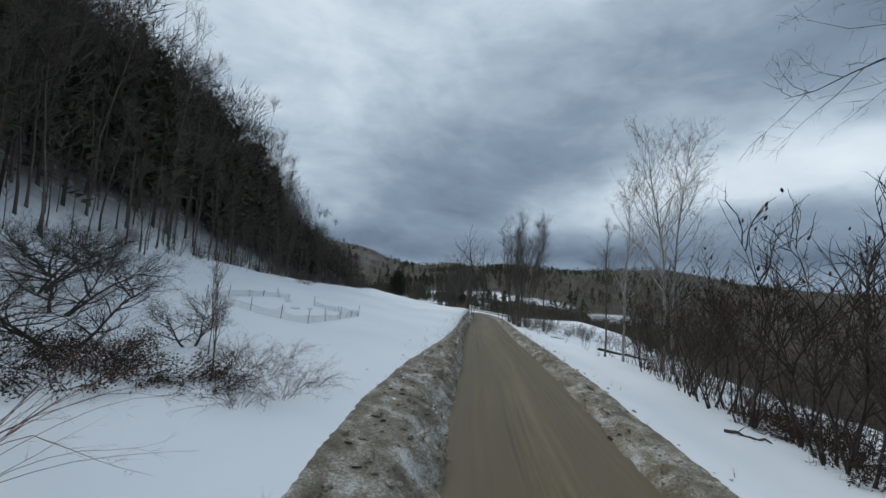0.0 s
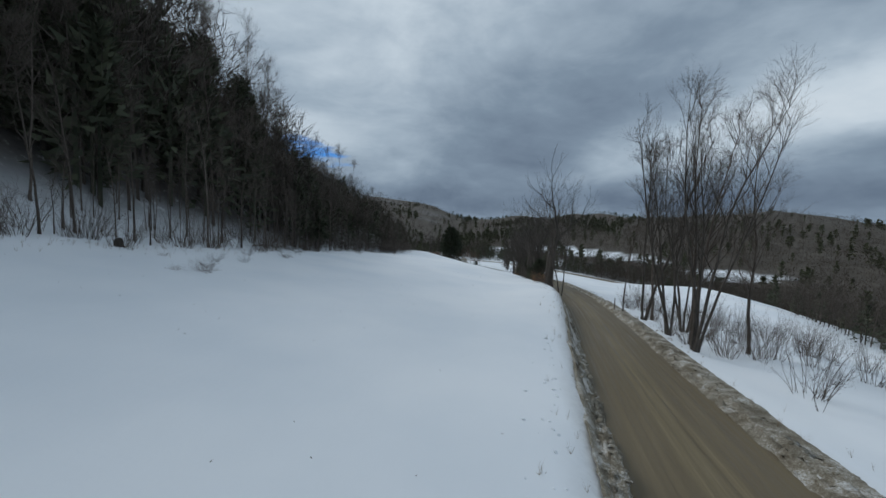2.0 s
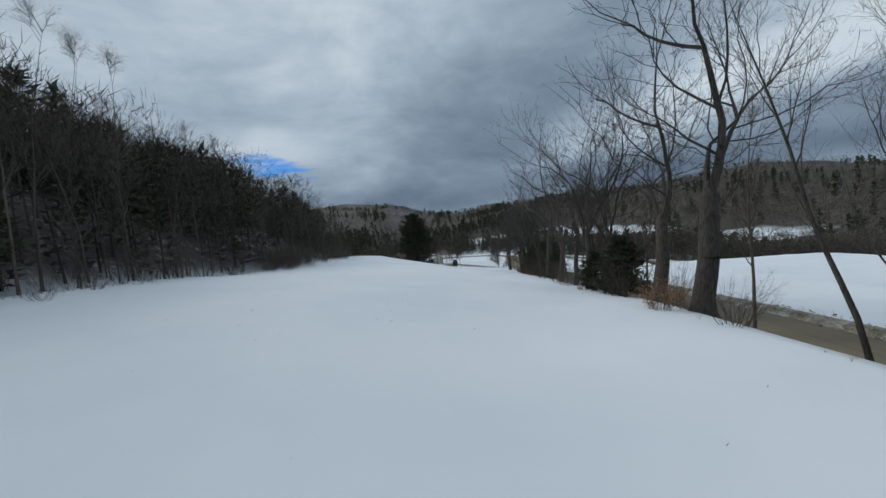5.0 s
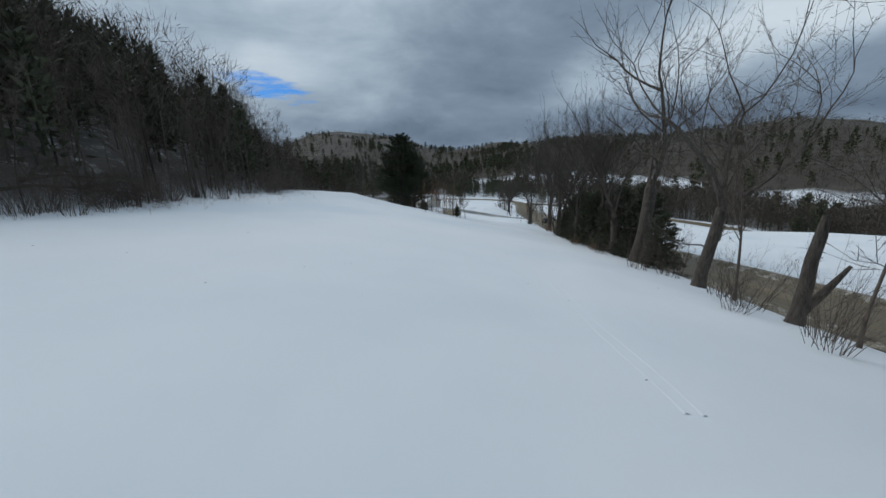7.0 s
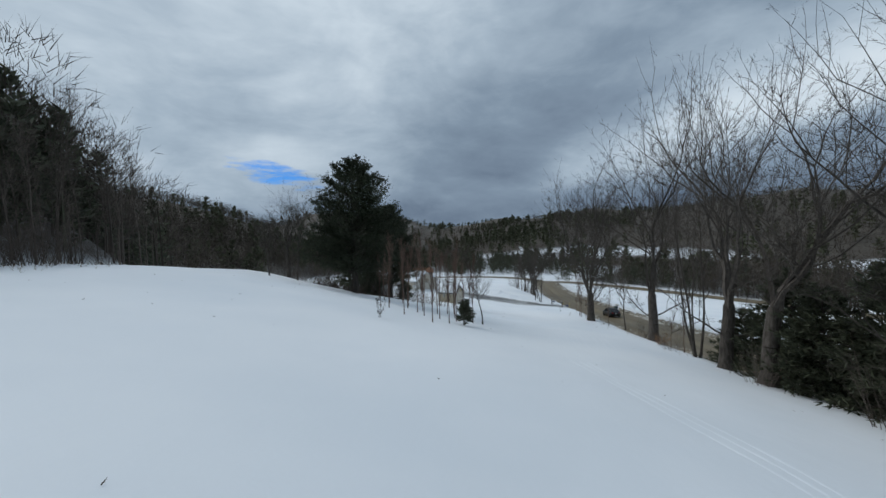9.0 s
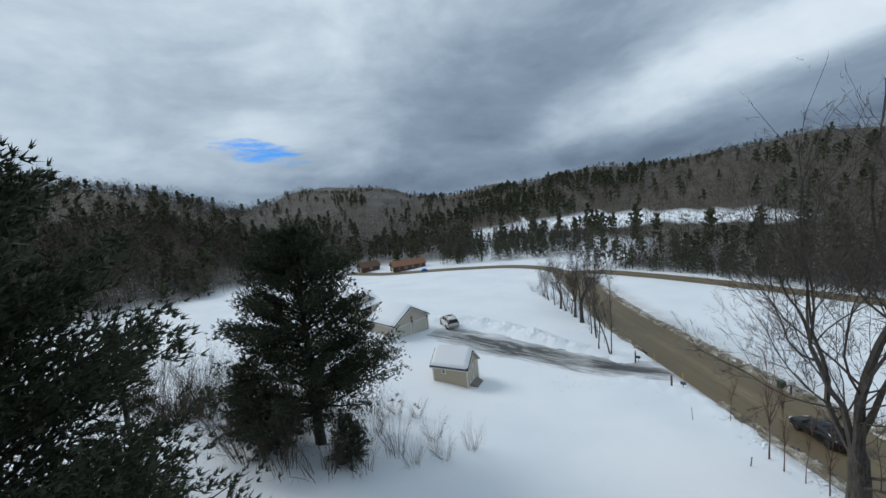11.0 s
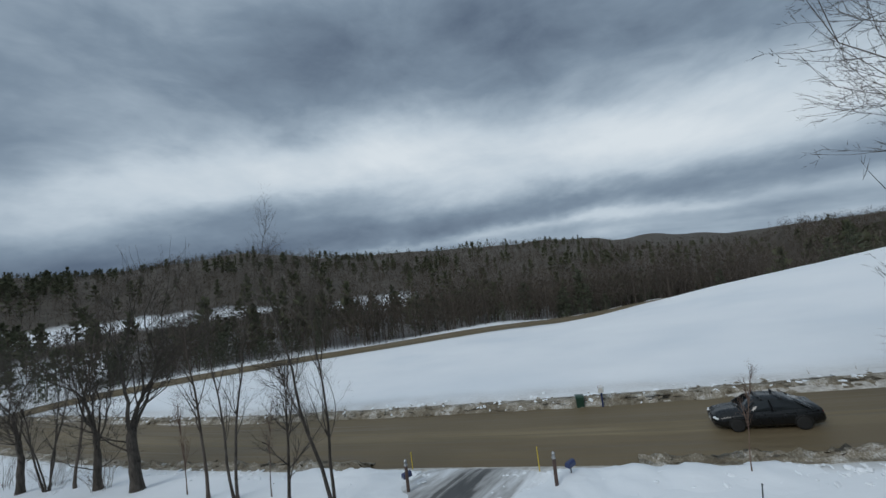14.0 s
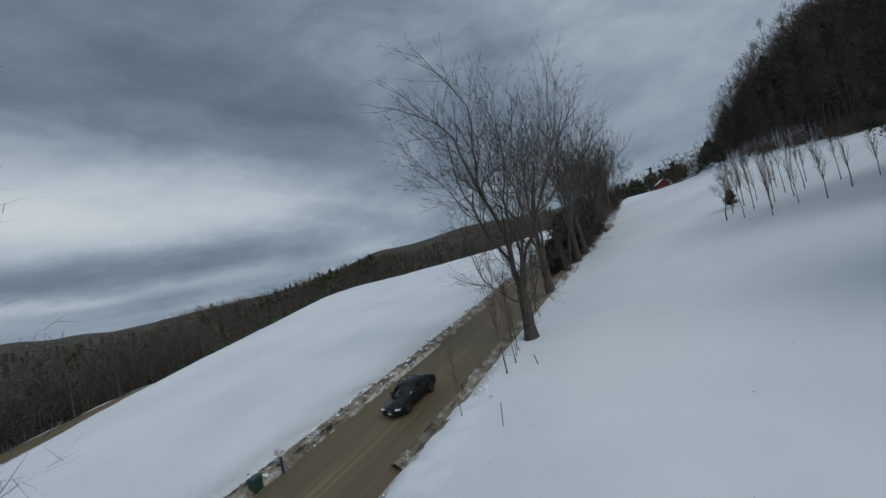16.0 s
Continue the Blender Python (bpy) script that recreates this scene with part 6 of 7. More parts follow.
def build_sedan():
    at = place_at(9.15, 208.6, 0.5, 0.0, float(np.interp(208.6, YS, ROAD_Z)) + 0.05)
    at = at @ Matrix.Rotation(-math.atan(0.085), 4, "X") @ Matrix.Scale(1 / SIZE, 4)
    car = thing("car", at, "black four-door sedan with roof bars on the muddy road", "car")
    W = 0.90
    prof = [(-2.32, 0.78, 0.42, 0.80), (-2.25, 0.84, 0.30, 0.98), (-1.9, 0.89, 0.24, 1.02), (-1.2, W, 0.20, 0.98), (-0.3, W, 0.19, 0.95), (0.6, W, 0.19, 0.93), (1.0, W, 0.20, 0.92), (1.6, 0.89, 0.22, 0.86), (2.05, 0.86, 0.24, 0.78), (2.28, 0.76, 0.28, 0.70), (2.36, 0.66, 0.36, 0.60)]
    part("body", loft([ring(y, h, a, b) for y, h, a, b in prof]), "paint_black", car, "glossy black painted body", True)
    cab = [(-1.95, 0.74, 1.00, 1.02), (-1.25, 0.70, 0.96, 1.33), (-0.9, 0.66, 0.95, 1.42), (-0.2, 0.65, 0.94, 1.46), (0.35, 0.66, 0.93, 1.41), (1.05, 0.74, 0.92, 0.94)]
    part("cabin_glass", loft([ring(y, h + 0.09, a - 0.04, b, 0.0, 0.11, 0.3) for y, h, a, b in cab]), "car_glass", car, "dark tinted windows", True)
    roof = [(-1.28, 0.62, 1.32, 1.345), (-0.9, 0.63, 1.38, 1.445), (-0.2, 0.63, 1.41, 1.485), (0.3, 0.62, 1.385, 1.44), (0.42, 0.60, 1.36, 1.385)]
    part("roof", loft([ring(y, h, a, b, 0.0, 0.06, 0.5) for y, h, a, b in roof]), "paint_black", car, "", True)
    for s in (-1, 1):
        for y0, z0, y1, z1 in ((0.42, 1.385, 1.05, 0.95), (-0.22, 1.46, -0.25, 0.96), (-1.25, 1.335, -1.8, 1.0)):
            part("pillar", Shape().tubes([(s * 0.64, y0, z0)], [(s * 0.81, y1, z1)], [0.035], [0.045], 6), "paint_black", car)
        part("headlight", Shape().box((s * 0.62, 2.25, 0.665), (0.34, 0.16, 0.10), s * -0.35, 0.03), "lamp_clear", car, "clear glass headlight")
        part("tail_light", Shape().box((s * 0.60, -2.26, 0.82), (0.40, 0.12, 0.12), s * 0.2, 0.03), "lamp_red", car, "red tail light")
        m = part("mirror", Shape().box((s * 0.98, 0.72, 0.98), (0.18, 0.12, 0.13), 0, 0.03), "paint_black", car)
        part("mirror_glass", Shape().box((s * 0.98, 0.655, 0.98), (0.14, 0.012, 0.09)), "car_glass", m)
        for y in (1.42, -1.38):
            wheel(car, s * 0.80, y, 0.33, 0.22)
            part("wheel_arch", Shape().tubes(*[np.array(q) for q in zip(*[((s * 0.885, y + 0.38 * math.cos(a), 0.33 + 0.38 * math.sin(a)), (s * 0.885, y + 0.38 * math.cos(b), 0.33 + 0.38 * math.sin(b)), 0.028, 0.028) for a, b in zip(np.linspace(0, math.pi, 9)[:-1], np.linspace(0, math.pi, 9)[1:])])], 5), "rubber", car)
        for y in (0.28, -0.72):
            part("door_handle", Shape().box((s * 0.905, y, 0.80), (0.03, 0.18, 0.025), 0, 0.008), "metal_dark", car)
        for y, z in ((0.1, 1.50), (-0.75, 1.48)):
            part("rack_foot", Shape().box((s * 0.60, y, z), (0.06, 0.1, 0.1), 0, 0.01), "metal_dark", car)
    for y, z in ((0.1, 1.56), (-0.75, 1.54)):
        part("roof_bar", Shape().box((0, y, z), (1.32, 0.06, 0.035), 0, 0.012), "metal_dark", car, "black roof rack bar")
    part("grille", Shape().box((0, 2.36, 0.50), (0.62, 0.06, 0.26), 0, 0.03), "metal_dark", car)
    part("bumper_intake", Shape().box((0, 2.33, 0.32), (1.1, 0.06, 0.09), 0, 0.02), "rubber", car)
    part("number_plate", Shape().box((0, 2.402, 0.47), (0.31, 0.012, 0.15), 0, 0.004), "plate", car)
    part("badge", Shape().lathe([(0.05, 0.0), (0.05, 0.012)], 14), "metal_grey", car, "", False, Matrix.Translation((0, 2.375, 0.66)) @ Matrix.Rotation(-math.pi / 2, 4, "X"))
    part("rear_plate", Shape().box((0, -2.325, 0.72), (0.31, 0.012, 0.15), 0, 0.004), "plate", car)
    return car


def build_suv():
    car = thing("car", place_at(-16.3, 233.7, 21.5, 0.06) @ Matrix.Scale(0.88, 4), "white sport utility vehicle parked by the garage", "car")
    W = 0.93
    prof = [(-2.34, 0.82, 0.45, 0.92), (-2.28, 0.89, 0.36, 1.02), (-1.6, W, 0.30, 1.06), (0.0, W, 0.29, 1.05), (0.95, W, 0.30, 1.04), (1.7, 0.90, 0.32, 0.99), (2.2, 0.86, 0.36, 0.92), (2.34, 0.78, 0.42, 0.80)]
    part("body", loft([ring(y, h, a, b) for y, h, a, b in prof]), "paint_white", car, "white painted body", True)
    cab = [(-2.26, 0.74, 1.02, 1.06), (-2.02, 0.70, 1.02, 1.58), (-1.0, 0.68, 1.02, 1.66), (0.1, 0.68, 1.02, 1.64), (0.35, 0.68, 1.02, 1.58), (1.1, 0.76, 1.0, 1.02)]
    part("cabin_glass", loft([ring(y, h + 0.09, a - 0.04, b, 0.0, 0.11, 0.3) for y, h, a, b in cab]), "car_glass", car, "dark tinted windows", True)
    roof = [(-2.12, 0.66, 1.54, 1.60), (-1.9, 0.69, 1.58, 1.66), (-1.0, 0.69, 1.63, 1.72), (0.1, 0.68, 1.60, 1.68), (0.45, 0.65, 1.54, 1.58)]
    part("roof", loft([ring(y, h, a, b, 0.0, 0.06, 0.5) for y, h, a, b in roof]), "paint_white", car, "", True)
    for s in (-1, 1):
        for y0, z0, y1, z1 in ((0.42, 1.56, 1.08, 1.02), (-0.35, 1.62, -0.35, 1.04), (-1.3, 1.62, -1.35, 1.04), (-2.05, 1.56, -2.24, 1.04)):
            part("pillar", Shape().tubes([(s * 0.68, y0, z0)], [(s * 0.83, y1, z1)], [0.05], [0.06], 6), "paint_white", car)
        part("tail_light", Shape().box((s * 0.78, -2.27, 0.98), (0.16, 0.12, 0.30), 0, 0.03), "lamp_red", car, "red tail light")
        part("headlight", Shape().box((s * 0.62, 2.26, 0.80), (0.28, 0.12, 0.16), 0, 0.03), "lamp_clear", car)
        part("mirror", Shape().box((s * 1.02, 0.8, 1.1), (0.2, 0.14, 0.16), 0, 0.03), "metal_dark", car)
        part("roof_rail", Shape().tubes([(s * 0.58, -1.8, 1.76)], [(s * 0.58, 0.1, 1.74)], [0.022], [0.022], 6), "metal_dark", car)
        for y in (1.42, -1.36):
            wheel(car, s * 0.82, y, 0.37, 0.25)
        part("sill", Shape().box((s * 0.92, 0, 0.36), (0.05, 2.1, 0.12), 0, 0.02), "metal_grey", car)
    part("bumper", Shape().box((0, -2.36, 0.55), (1.66, 0.14, 0.24), 0, 0.04), "metal_grey", car, "grey rear bumper")
    part("sunroof", Shape().box((0, -0.35, 1.715), (0.8, 0.75, 0.02), 0, 0.006), "car_glass", car)
    part("number_plate", Shape().box((0, -2.352, 0.86), (0.31, 0.012, 0.15), 0, 0.004), "plate", car)
    return car


build_sedan()
build_suv()


# ---- posts, boxes and stakes ----
def stake(x, y, h, label, mat="steel_post", r=0.02, lean=0.0, name="stake"):
    ob = tagged(new(name, Shape().tubes([(0, 0, -0.3)], [(lean, lean * 0.4, h)], [r], [r * 0.85], 7).lathe([(r * 1.3, h - 0.02), (r * 1.3, h + 0.01), (0.004, h + 0.02)], 7, (lean, lean * 0.4, 0)).mesh(name, mat)), label, name)
    ob.matrix_basis = place_at(x, y, 0)
    return ob


def lamp_post(x, y):
    ob = thing("driveway_post", place_at(x, y, 20), "short dark driveway post with a small pale reflector cap", "post", "posts at the driveway")
    part("post", Shape().box((0, 0, 0.42), (0.12, 0.12, 1.3), 0, 0.015), "post_brown", ob)
    part("cap", Shape().lathe([(0.07, 1.07), (0.085, 1.10), (0.05, 1.16), (0.05, 1.22), (0.07, 1.27), (0.02, 1.33)], 10), "metal_grey", ob, "pale round finial")
    return ob


def newspaper_box(x, y, deg, mat, label):
    ob = thing("newspaper_box", place_at(x, y, deg) @ Matrix.Scale(0.8, 4), label, "newspaper box")
    part("tube", Shape().prism([(-0.13, 0.55), (0.13, 0.55), (0.13, 0.72), (0.07, 0.80), (-0.07, 0.80), (-0.13, 0.72)], 1, -0.25, 0.25), mat, ob)
    part("stem", Shape().tubes([(0, 0, -0.3)], [(0, 0, 0.56)], [0.03], [0.03], 7), "metal_dark", ob)
    return ob


def mailbox(x, y, deg):
    ob = thing("mailbox", place_at(x, y, deg), "white rounded mailbox on a blue post", "mailbox")
    prof = [(-0.13, 0.95), (0.13, 0.95)] + [(0.13 * math.cos(a), 1.08 + 0.13 * math.sin(a)) for a in np.linspace(0, math.pi, 9)]
    part("box", Shape().prism(prof, 1, -0.27, 0.27), "paint_white", ob)
    part("flag", Shape().box((0.14, 0.05, 1.16), (0.012, 0.05, 0.16)), "lamp_red", ob)
    part("post", Shape().box((0, 0, 0.33), (0.10, 0.10, 1.25), 0, 0.012), "plastic_blue", ob, "blue painted post")
    return ob


lamp_post(3.4, 222.7)
lamp_post(4.0, 216.8)
newspaper_box(4.7, 216.3, 60, "plastic_blue", "dark blue newspaper box leaning in ploughed snow")
newspaper_box(3.75, 222.9, 60, "plastic_blue", "small blue newspaper box beside a driveway post")
mailbox(12.1, 214.9, 85)
bin_ob = thing("trash_bin", place_at(12.3, 216.1, 10) @ Matrix.Scale(0.72, 4), "dark green wheeled trash bin in the snow", "trash bin")
part("tub", Shape().prism([(-0.26, -0.05), (0.26, -0.05), (0.30, 0.72), (-0.30, 0.72)], 1, -0.28, 0.28), "plastic_green", bin_ob)
part("lid", Shape().prism([(-0.33, 0.72), (0.33, 0.72), (0.30, 0.80), (-0.28, 0.83)], 1, -0.32, 0.32), "plastic_green", bin_ob)
stake(2.6, 211.0, 0.95, "thin dark stake standing in the snow", lean=-0.12)
stake(5.3, 217.6, 0.9, "thin yellow road marker stake", "plastic_yellow", 0.025, 0.05)
stake(5.6, 223.6, 0.8, "thin yellow road marker stake", "plastic_yellow", 0.025)
stake(14.3, 88.8, 1.6, "dark marker post at the road's edge", "post_brown", 0.06)
stake(2.6, 205.4, 0.5, "broken stub of a stake in snow", "post_brown", 0.03, 0.15)
hydrant = thing("yard_hydrant", place_at(-35.1, 234.9, 0), "small dark yard post with a round cap", "post")
part("post", Shape().tubes([(0, 0, -0.2)], [(0, 0, 0.75)], [0.06], [0.05], 8), "metal_dark", hydrant)
part("cap", Shape().lathe([(0.05, 0.7), (0.13, 0.74), (0.15, 0.86), (0.10, 0.98), (0.03, 1.0)], 10), "metal_dark", hydrant)
tank = thing("heat_pump", place_at(-26.6, 231.2, 51.7), "grey outdoor unit beside the garage wall", "heat pump")
part("case", Shape().box((0, 0, 0.4), (0.9, 0.45, 0.85), 0, 0.03), "metal_grey", tank)
part("snow_cap", Shape().box((0, 0, 0.88), (0.92, 0.48, 0.12), 0, 0.05), "snow", tank)
for x, y in ((-22.75, 227.3), (-22.2, 226.75)):
    gas = thing("gas_cylinder", place_at(x, y, 0), "white upright gas cylinder capped with snow", "gas cylinder", "gas cylinders by the garage")
    part("drum", Shape().lathe([(0.22, -0.1), (0.25, 0.05), (0.25, 0.72), (0.2, 0.84), (0.08, 0.88)], 16), "trim_white", gas, "", True)
    part("snow_cap", Shape().lathe([(0.24, 0.80), (0.23, 0.92), (0.12, 1.0), (0.02, 1.02)], 12), "snow", gas, "", True)
tarp = tagged(new("tarpaulin", Shape().prism([(-1.2, 0), (1.2, 0), (0.9, 0.6), (0.1, 0.85), (-0.8, 0.55)], 1, -0.8, 0.8).mesh("tarpaulin", "tarp_blue")), "blue tarpaulin over a pile beside the cabin", "tarpaulin")
tarp.matrix_basis = place_at(-30.5, 311.8, 15)


# ---- garden fence in the snow ----
def garden_fence():
    loop = [(-14.2, 36.3), (-15.2, 36.2), (-16.0, 34.8), (-16.1, 32.3), (-16.2, 29.4), (-16.3, 26.9), (-14.6, 26.2), (-12.5, 25.6), (-10.3, 25.2), (-8.5, 25.3), (-8.1, 27.9), (-7.7, 30.3), (-7.3, 32.4), (-7.0, 34.0), (-9.0, 34.8), (-11.7, 36.0)]
    ob = thing("garden_fence", place_at(-12, 31, 0), "sagging grey net fence on thin posts in snow", "fence")
    o = np.array([-12, 31, gz(-12, 31)])
    rs = np.random.RandomState(6)
    tops = []
    for k, (x, y) in enumerate(loop):
        z = gz(x, y)
        h = rs.choice([0.55, 0.95]) if k not in (9, 13, 11) else 0.98
        l = rs.normal(0, 0.06, 2)
        p = np.array([x, y, z]) - o
        part("post", Shape().tubes([p - (0, 0, 0.3)], [p + (l[0], l[1], h)], [0.022], [0.018], 6), "steel_post", ob)
        tops.append((p, 0.50 + rs.uniform(-0.06, 0.06)))
    for (p, ht), (q, hu) in zip(tops[:-1], tops[1:]):
        L = np.linalg.norm(q - p)
        n = max(int(L / 0.11), 2)
        t = np.linspace(0, 1, n + 1)
        sag = 0.16 * np.sin(np.pi * t) * rs.uniform(0.3, 1.1)
        wav = smooth(rs.normal(0, 0.06, n + 1), 5)
        base = p + (q - p) * t[:, None]
        gzv = ground_at(base[:, 0] + o[0], base[:, 1] + o[1]) - o[2]
        a, b = base.copy(), base.copy()
        a[:, 2] = gzv - 0.03
        b[:, 2] = gzv + ht + (hu - ht) * t - sag
        side = np.cross((q - p) / L, (0, 0, 1))
        b += side * (wav * 2.0)[:, None]
        s = Shape().tubes(a, b, np.full(n + 1, 0.006), np.full(n + 1, 0.006), 3)
        for f in np.linspace(0.12, 1, 8):
            r = a + (b - a) * f
            w = 0.011 if f > 0.98 else 0.006
            s.tubes(r[:-1], r[1:], np.full(n, w), np.full(n, w), 3)
        part("netting", s, "net", ob, "fine grey garden netting")
    return ob


garden_fence()

# ---- brush and small growth by the start of the road ----
material("old_leaf", leafy([(0.2, (0.030, 0.020, 0.014)), (0.6, (0.065, 0.042, 0.028)), (0.9, (0.12, 0.080, 0.052))], 0.9))
material("dry_grass", leafy([(0.2, (0.16, 0.115, 0.07)), (0.6, (0.27, 0.205, 0.13)), (0.9, (0.38, 0.31, 0.21))], 0.9))
material("cane_dark", bark((0.022, 0.017, 0.014), (0.075, 0.06, 0.05)))
material("cane_red", bark((0.12, 0.052, 0.036), (0.26, 0.13, 0.085)))


def leaves(pos, n, size, spread, mat, rs):
    """Withered leaves hanging about given seats."""
    k = rs.randint(0, len(pos), n)
    s = Shape()
    s.needles(pos[k] + rs.normal(0, spread, (n, 3)), rs.normal(0, 1, (n, 3)) - np.array([0, 0, 0.6]), size, size * 0.6, 1, 0.4, rs)
    return s.mesh("leaf", mat)


def wide_bush(seed, height, spread):
    """A dark thorn bush whose crooked limbs reach sideways."""
    return seg_meshes(grow(seed, height, 0.07, 0.06, 3, 12, 6, 5, 1.3, 0.25, 0.17, spread, stem_open=0.9, twig_len=0.55, twig_r=0.006, thin=0.4), "cane_dark", sides=(5, 4, 3), blades=3)


THORN = [wide_bush(s, 3.4, 0.75) for s in (131, 132)]
for k, (x, y, s, t) in enumerate([(-11.2, 11.6, 0.95, 0.2), (-14.6, 14.6, 1.1, 2.0), (-9.2, 14.6, 0.7, 3.8), (-18.5, 17.5, 1.2, 1.0), (-21.5, 21.0, 1.1, 5.0), (-17.0, 21.5, 0.8, 4.0)]):
    plant(THORN[k % 2], x, y, t, s, "dark tangled thorn bush with wide crooked limbs in snow", "thorn bushes by the road", "thorn_bush", category="bush")
TANGLE = []
for seed, h, o in ((141, 1.9, 1.5), (142, 1.5, 1.9)):
    s, pos, rs = canes(seed, 60, h, o, 0.9, 0.014, "cane_dark", 5, 3, 0.4, 0.10, None, 0.22)
    TANGLE.append((s.mesh("cane", "cane_dark"), leaves(pos, 1500, 0.085, 0.10, "old_leaf", rs)))
for k, (x, y, s, t) in enumerate([(-8.9, 9.6, 1.0, 0.3), (-7.6, 11.4, 0.95, 1.9), (-9.6, 11.4, 0.9, 4.0), (-6.4, 10.9, 0.75, 5.0), (-10.6, 9.6, 1.0, 2.6), (-12.6, 10.4, 1.0, 0.9)]):
    shrub(TANGLE[k % 2][0], x, y, t, s, "fallen tangle of dark canes with withered brown leaves", "brush heap", "brush", TANGLE[k % 2][1])
BRAMBLE = []
for seed, h in ((151, 2.0), (152, 1.6)):
    s, pos, rs = canes(seed, 34, h, 0.95, 0.35, 0.007, "bark_red", 6, 3, 0.28, 0.16, None, 0.16)
    BRAMBLE.append((s.mesh("cane", "bark_red"), leaves(pos, 320, 0.035, 0.03, "old_leaf", rs)))
for k, (x, y, s, t) in enumerate([(-4.3, 11.2, 0.95, 0.0), (-5.4, 12.6, 0.9, 1.0), (-3.9, 12.6, 0.7, 2.0), (-6.4, 13.4, 1.0, 3.0), (-4.9, 10.0, 0.75, 4.0), (-7.6, 14.6, 0.9, 5.0), (-5.9, 15.6, 0.7, 0.5)]):
    shrub(BRAMBLE[k % 2][0], x, y, t, s, "arching reddish bramble with a few dead leaves in snow", "brambles by the road", "bramble", BRAMBLE[k % 2][1])
s, pos, rs = canes(161, 10, 4.2, 1.7, 0.35, 0.011, "cane_red", 7, 1, 0.6, 0.07, 0.0, 0.12)
shrub(s.mesh("cane", "cane_red"), -7.6, 6.6, 0.55, 0.95, "long reddish canes leaning low over snow", "", "dogwood_shrub")
s, pos, rs = canes(162, 7, 3.8, 1.6, 0.35, 0.010, "cane_red", 7, 1, 0.5, 0.06, 0.0, 0.12)
shrub(s.mesh("cane", "cane_red"), -6.6, 5.4, 0.95, 0.85, "long reddish canes leaning low over snow", "", "dogwood_shrub")
plant(SAPLING[1], -6.5, 11.4, 1.0, 0.72, "slim dark sapling leaning above the brush heap", name="sapling")
plant(SAPLING[2], -8.3, 14.2, 2.0, 0.6, "slim dark sapling leaning above the brush heap", name="sapling")


# ---- shrubs with fruit heads on the valley side ----
def sumac(seed, height):
    seg, seats, rest = grow(seed, height, 0.032, 0.22, 3, 8, 5, 2, 0.75, 0.75, 0.17, 0.42, stem_open=0.35, twig_len=0.3, twig_r=0.005, thin=0.36)
    tk, cr = seg_meshes((seg, seats, rest), "cane_dark", sides=(6, 5, 4), blades=0)
    heads = [q for q in seats if q[1][2] > 0.15][::4][:13]
    return tk, cr, [p + d * 0.12 for p, d in heads]


FRUIT = Shape().lathe([(0.008, 0), (0.024, 0.03), (0.020, 0.065), (0.004, 0.10)], 7).mesh("fruit_head", "fruit", True)
SUMAC = [sumac(s, h) for s, h in ((171, 4.6), (172, 5.2), (173, 4.0))]
rs = np.random.RandomState(9)
for k in range(26):
    y = 9.5 + 27 * (k / 25) ** 1.1 + rs.normal(0, 0.5)
    x = 13.2 + 0.13 * (y - 10) + abs(rs.normal(0, 1.6)) + (1.5 if y > 26 else 0)
    ob = thing("sumac_shrub", Matrix.LocRotScale((x, y, gz(x, y)), Euler((0, 0, rs.uniform(0, 6))), ((1.95 - 0.035 * max(y - 16, 0)) * rs.uniform(0.75, 1.1),) * 3), "bare sumac shrub with dark upright fruit heads", "shrub", "sumac along the road")
    for n, m in zip(("trunk", "crown"), SUMAC[k % 3]):
        part(n, m, "", ob)
    for p in SUMAC[k % 3][2]:
        part("fruit_head", FRUIT, "", ob, at=Matrix.LocRotScale(Vector(p), Euler((rs.normal(0, 0.3), rs.normal(0, 0.3), 0)), (rs.uniform(0.8, 1.25),) * 3))
for k in range(34):
    y = rs.uniform(9, 36)
    x = 14.2 + 0.16 * (y - 10) + rs.uniform(0, 7)
    shrub(BRUSH[k % 3], x, y, rs.uniform(0, 6), rs.uniform(0.9, 1.5), "dense dark bare brush on the valley slope", "brush on the valley slope")
for k, (x, y, s) in enumerate([(14.8, 13.0, 1.0), (16.5, 15.5, 1.15), (18.2, 17.5, 1.0), (17.0, 19.5, 0.9), (15.6, 17.2, 0.8)]):
    shrub(TANGLE[k % 2][0], x, y, k * 1.3, s * 1.1, "dark matted undergrowth beneath bare sumac", "undergrowth on the slope", "undergrowth", TANGLE[k % 2][1], tall=1.25)
for k, (x, y, s) in enumerate([(16.2, 37.6, 0.5), (17.3, 43.4, 0.6), (16.6, 48.6, 0.5), (18.8, 48.1, 0.65), (15.9, 58.9, 0.5), (18.1, 54.4, 0.4), (20.4, 44.0, 0.65), (21.6, 47.5, 0.7), (22.8, 50.0, 0.7), (19.2, 41.0, 0.6), (24.5, 47.0, 0.75), (26.0, 51.0, 0.7), (23.0, 42.5, 0.7)]):
    ob = thing("sumac_shrub", Matrix.LocRotScale((x, y, gz(x, y)), Euler((0, 0, k * 1.9)), (s,) * 3), "young bare sumac stem standing in snow", "shrub", "young sumac in snow")
    for n, m in zip(("trunk", "crown"), SUMAC[k % 3]):
        part(n, m, "", ob)
# thicket behind the clump of roadside trees
for k in range(46):
    y = rs.uniform(60, 99)
    x = float(np.interp(y, YS, ROAD_X)) + 5.5 + rs.uniform(0, 1) ** 1.2 * 17 + (3 if y < 66 else 0)
    shrub(BRUSH[k % 3], x, y, rs.uniform(0, 6), rs.uniform(0.6, 1.25), "bare brown brush beneath roadside trees", "brush on the valley slope")
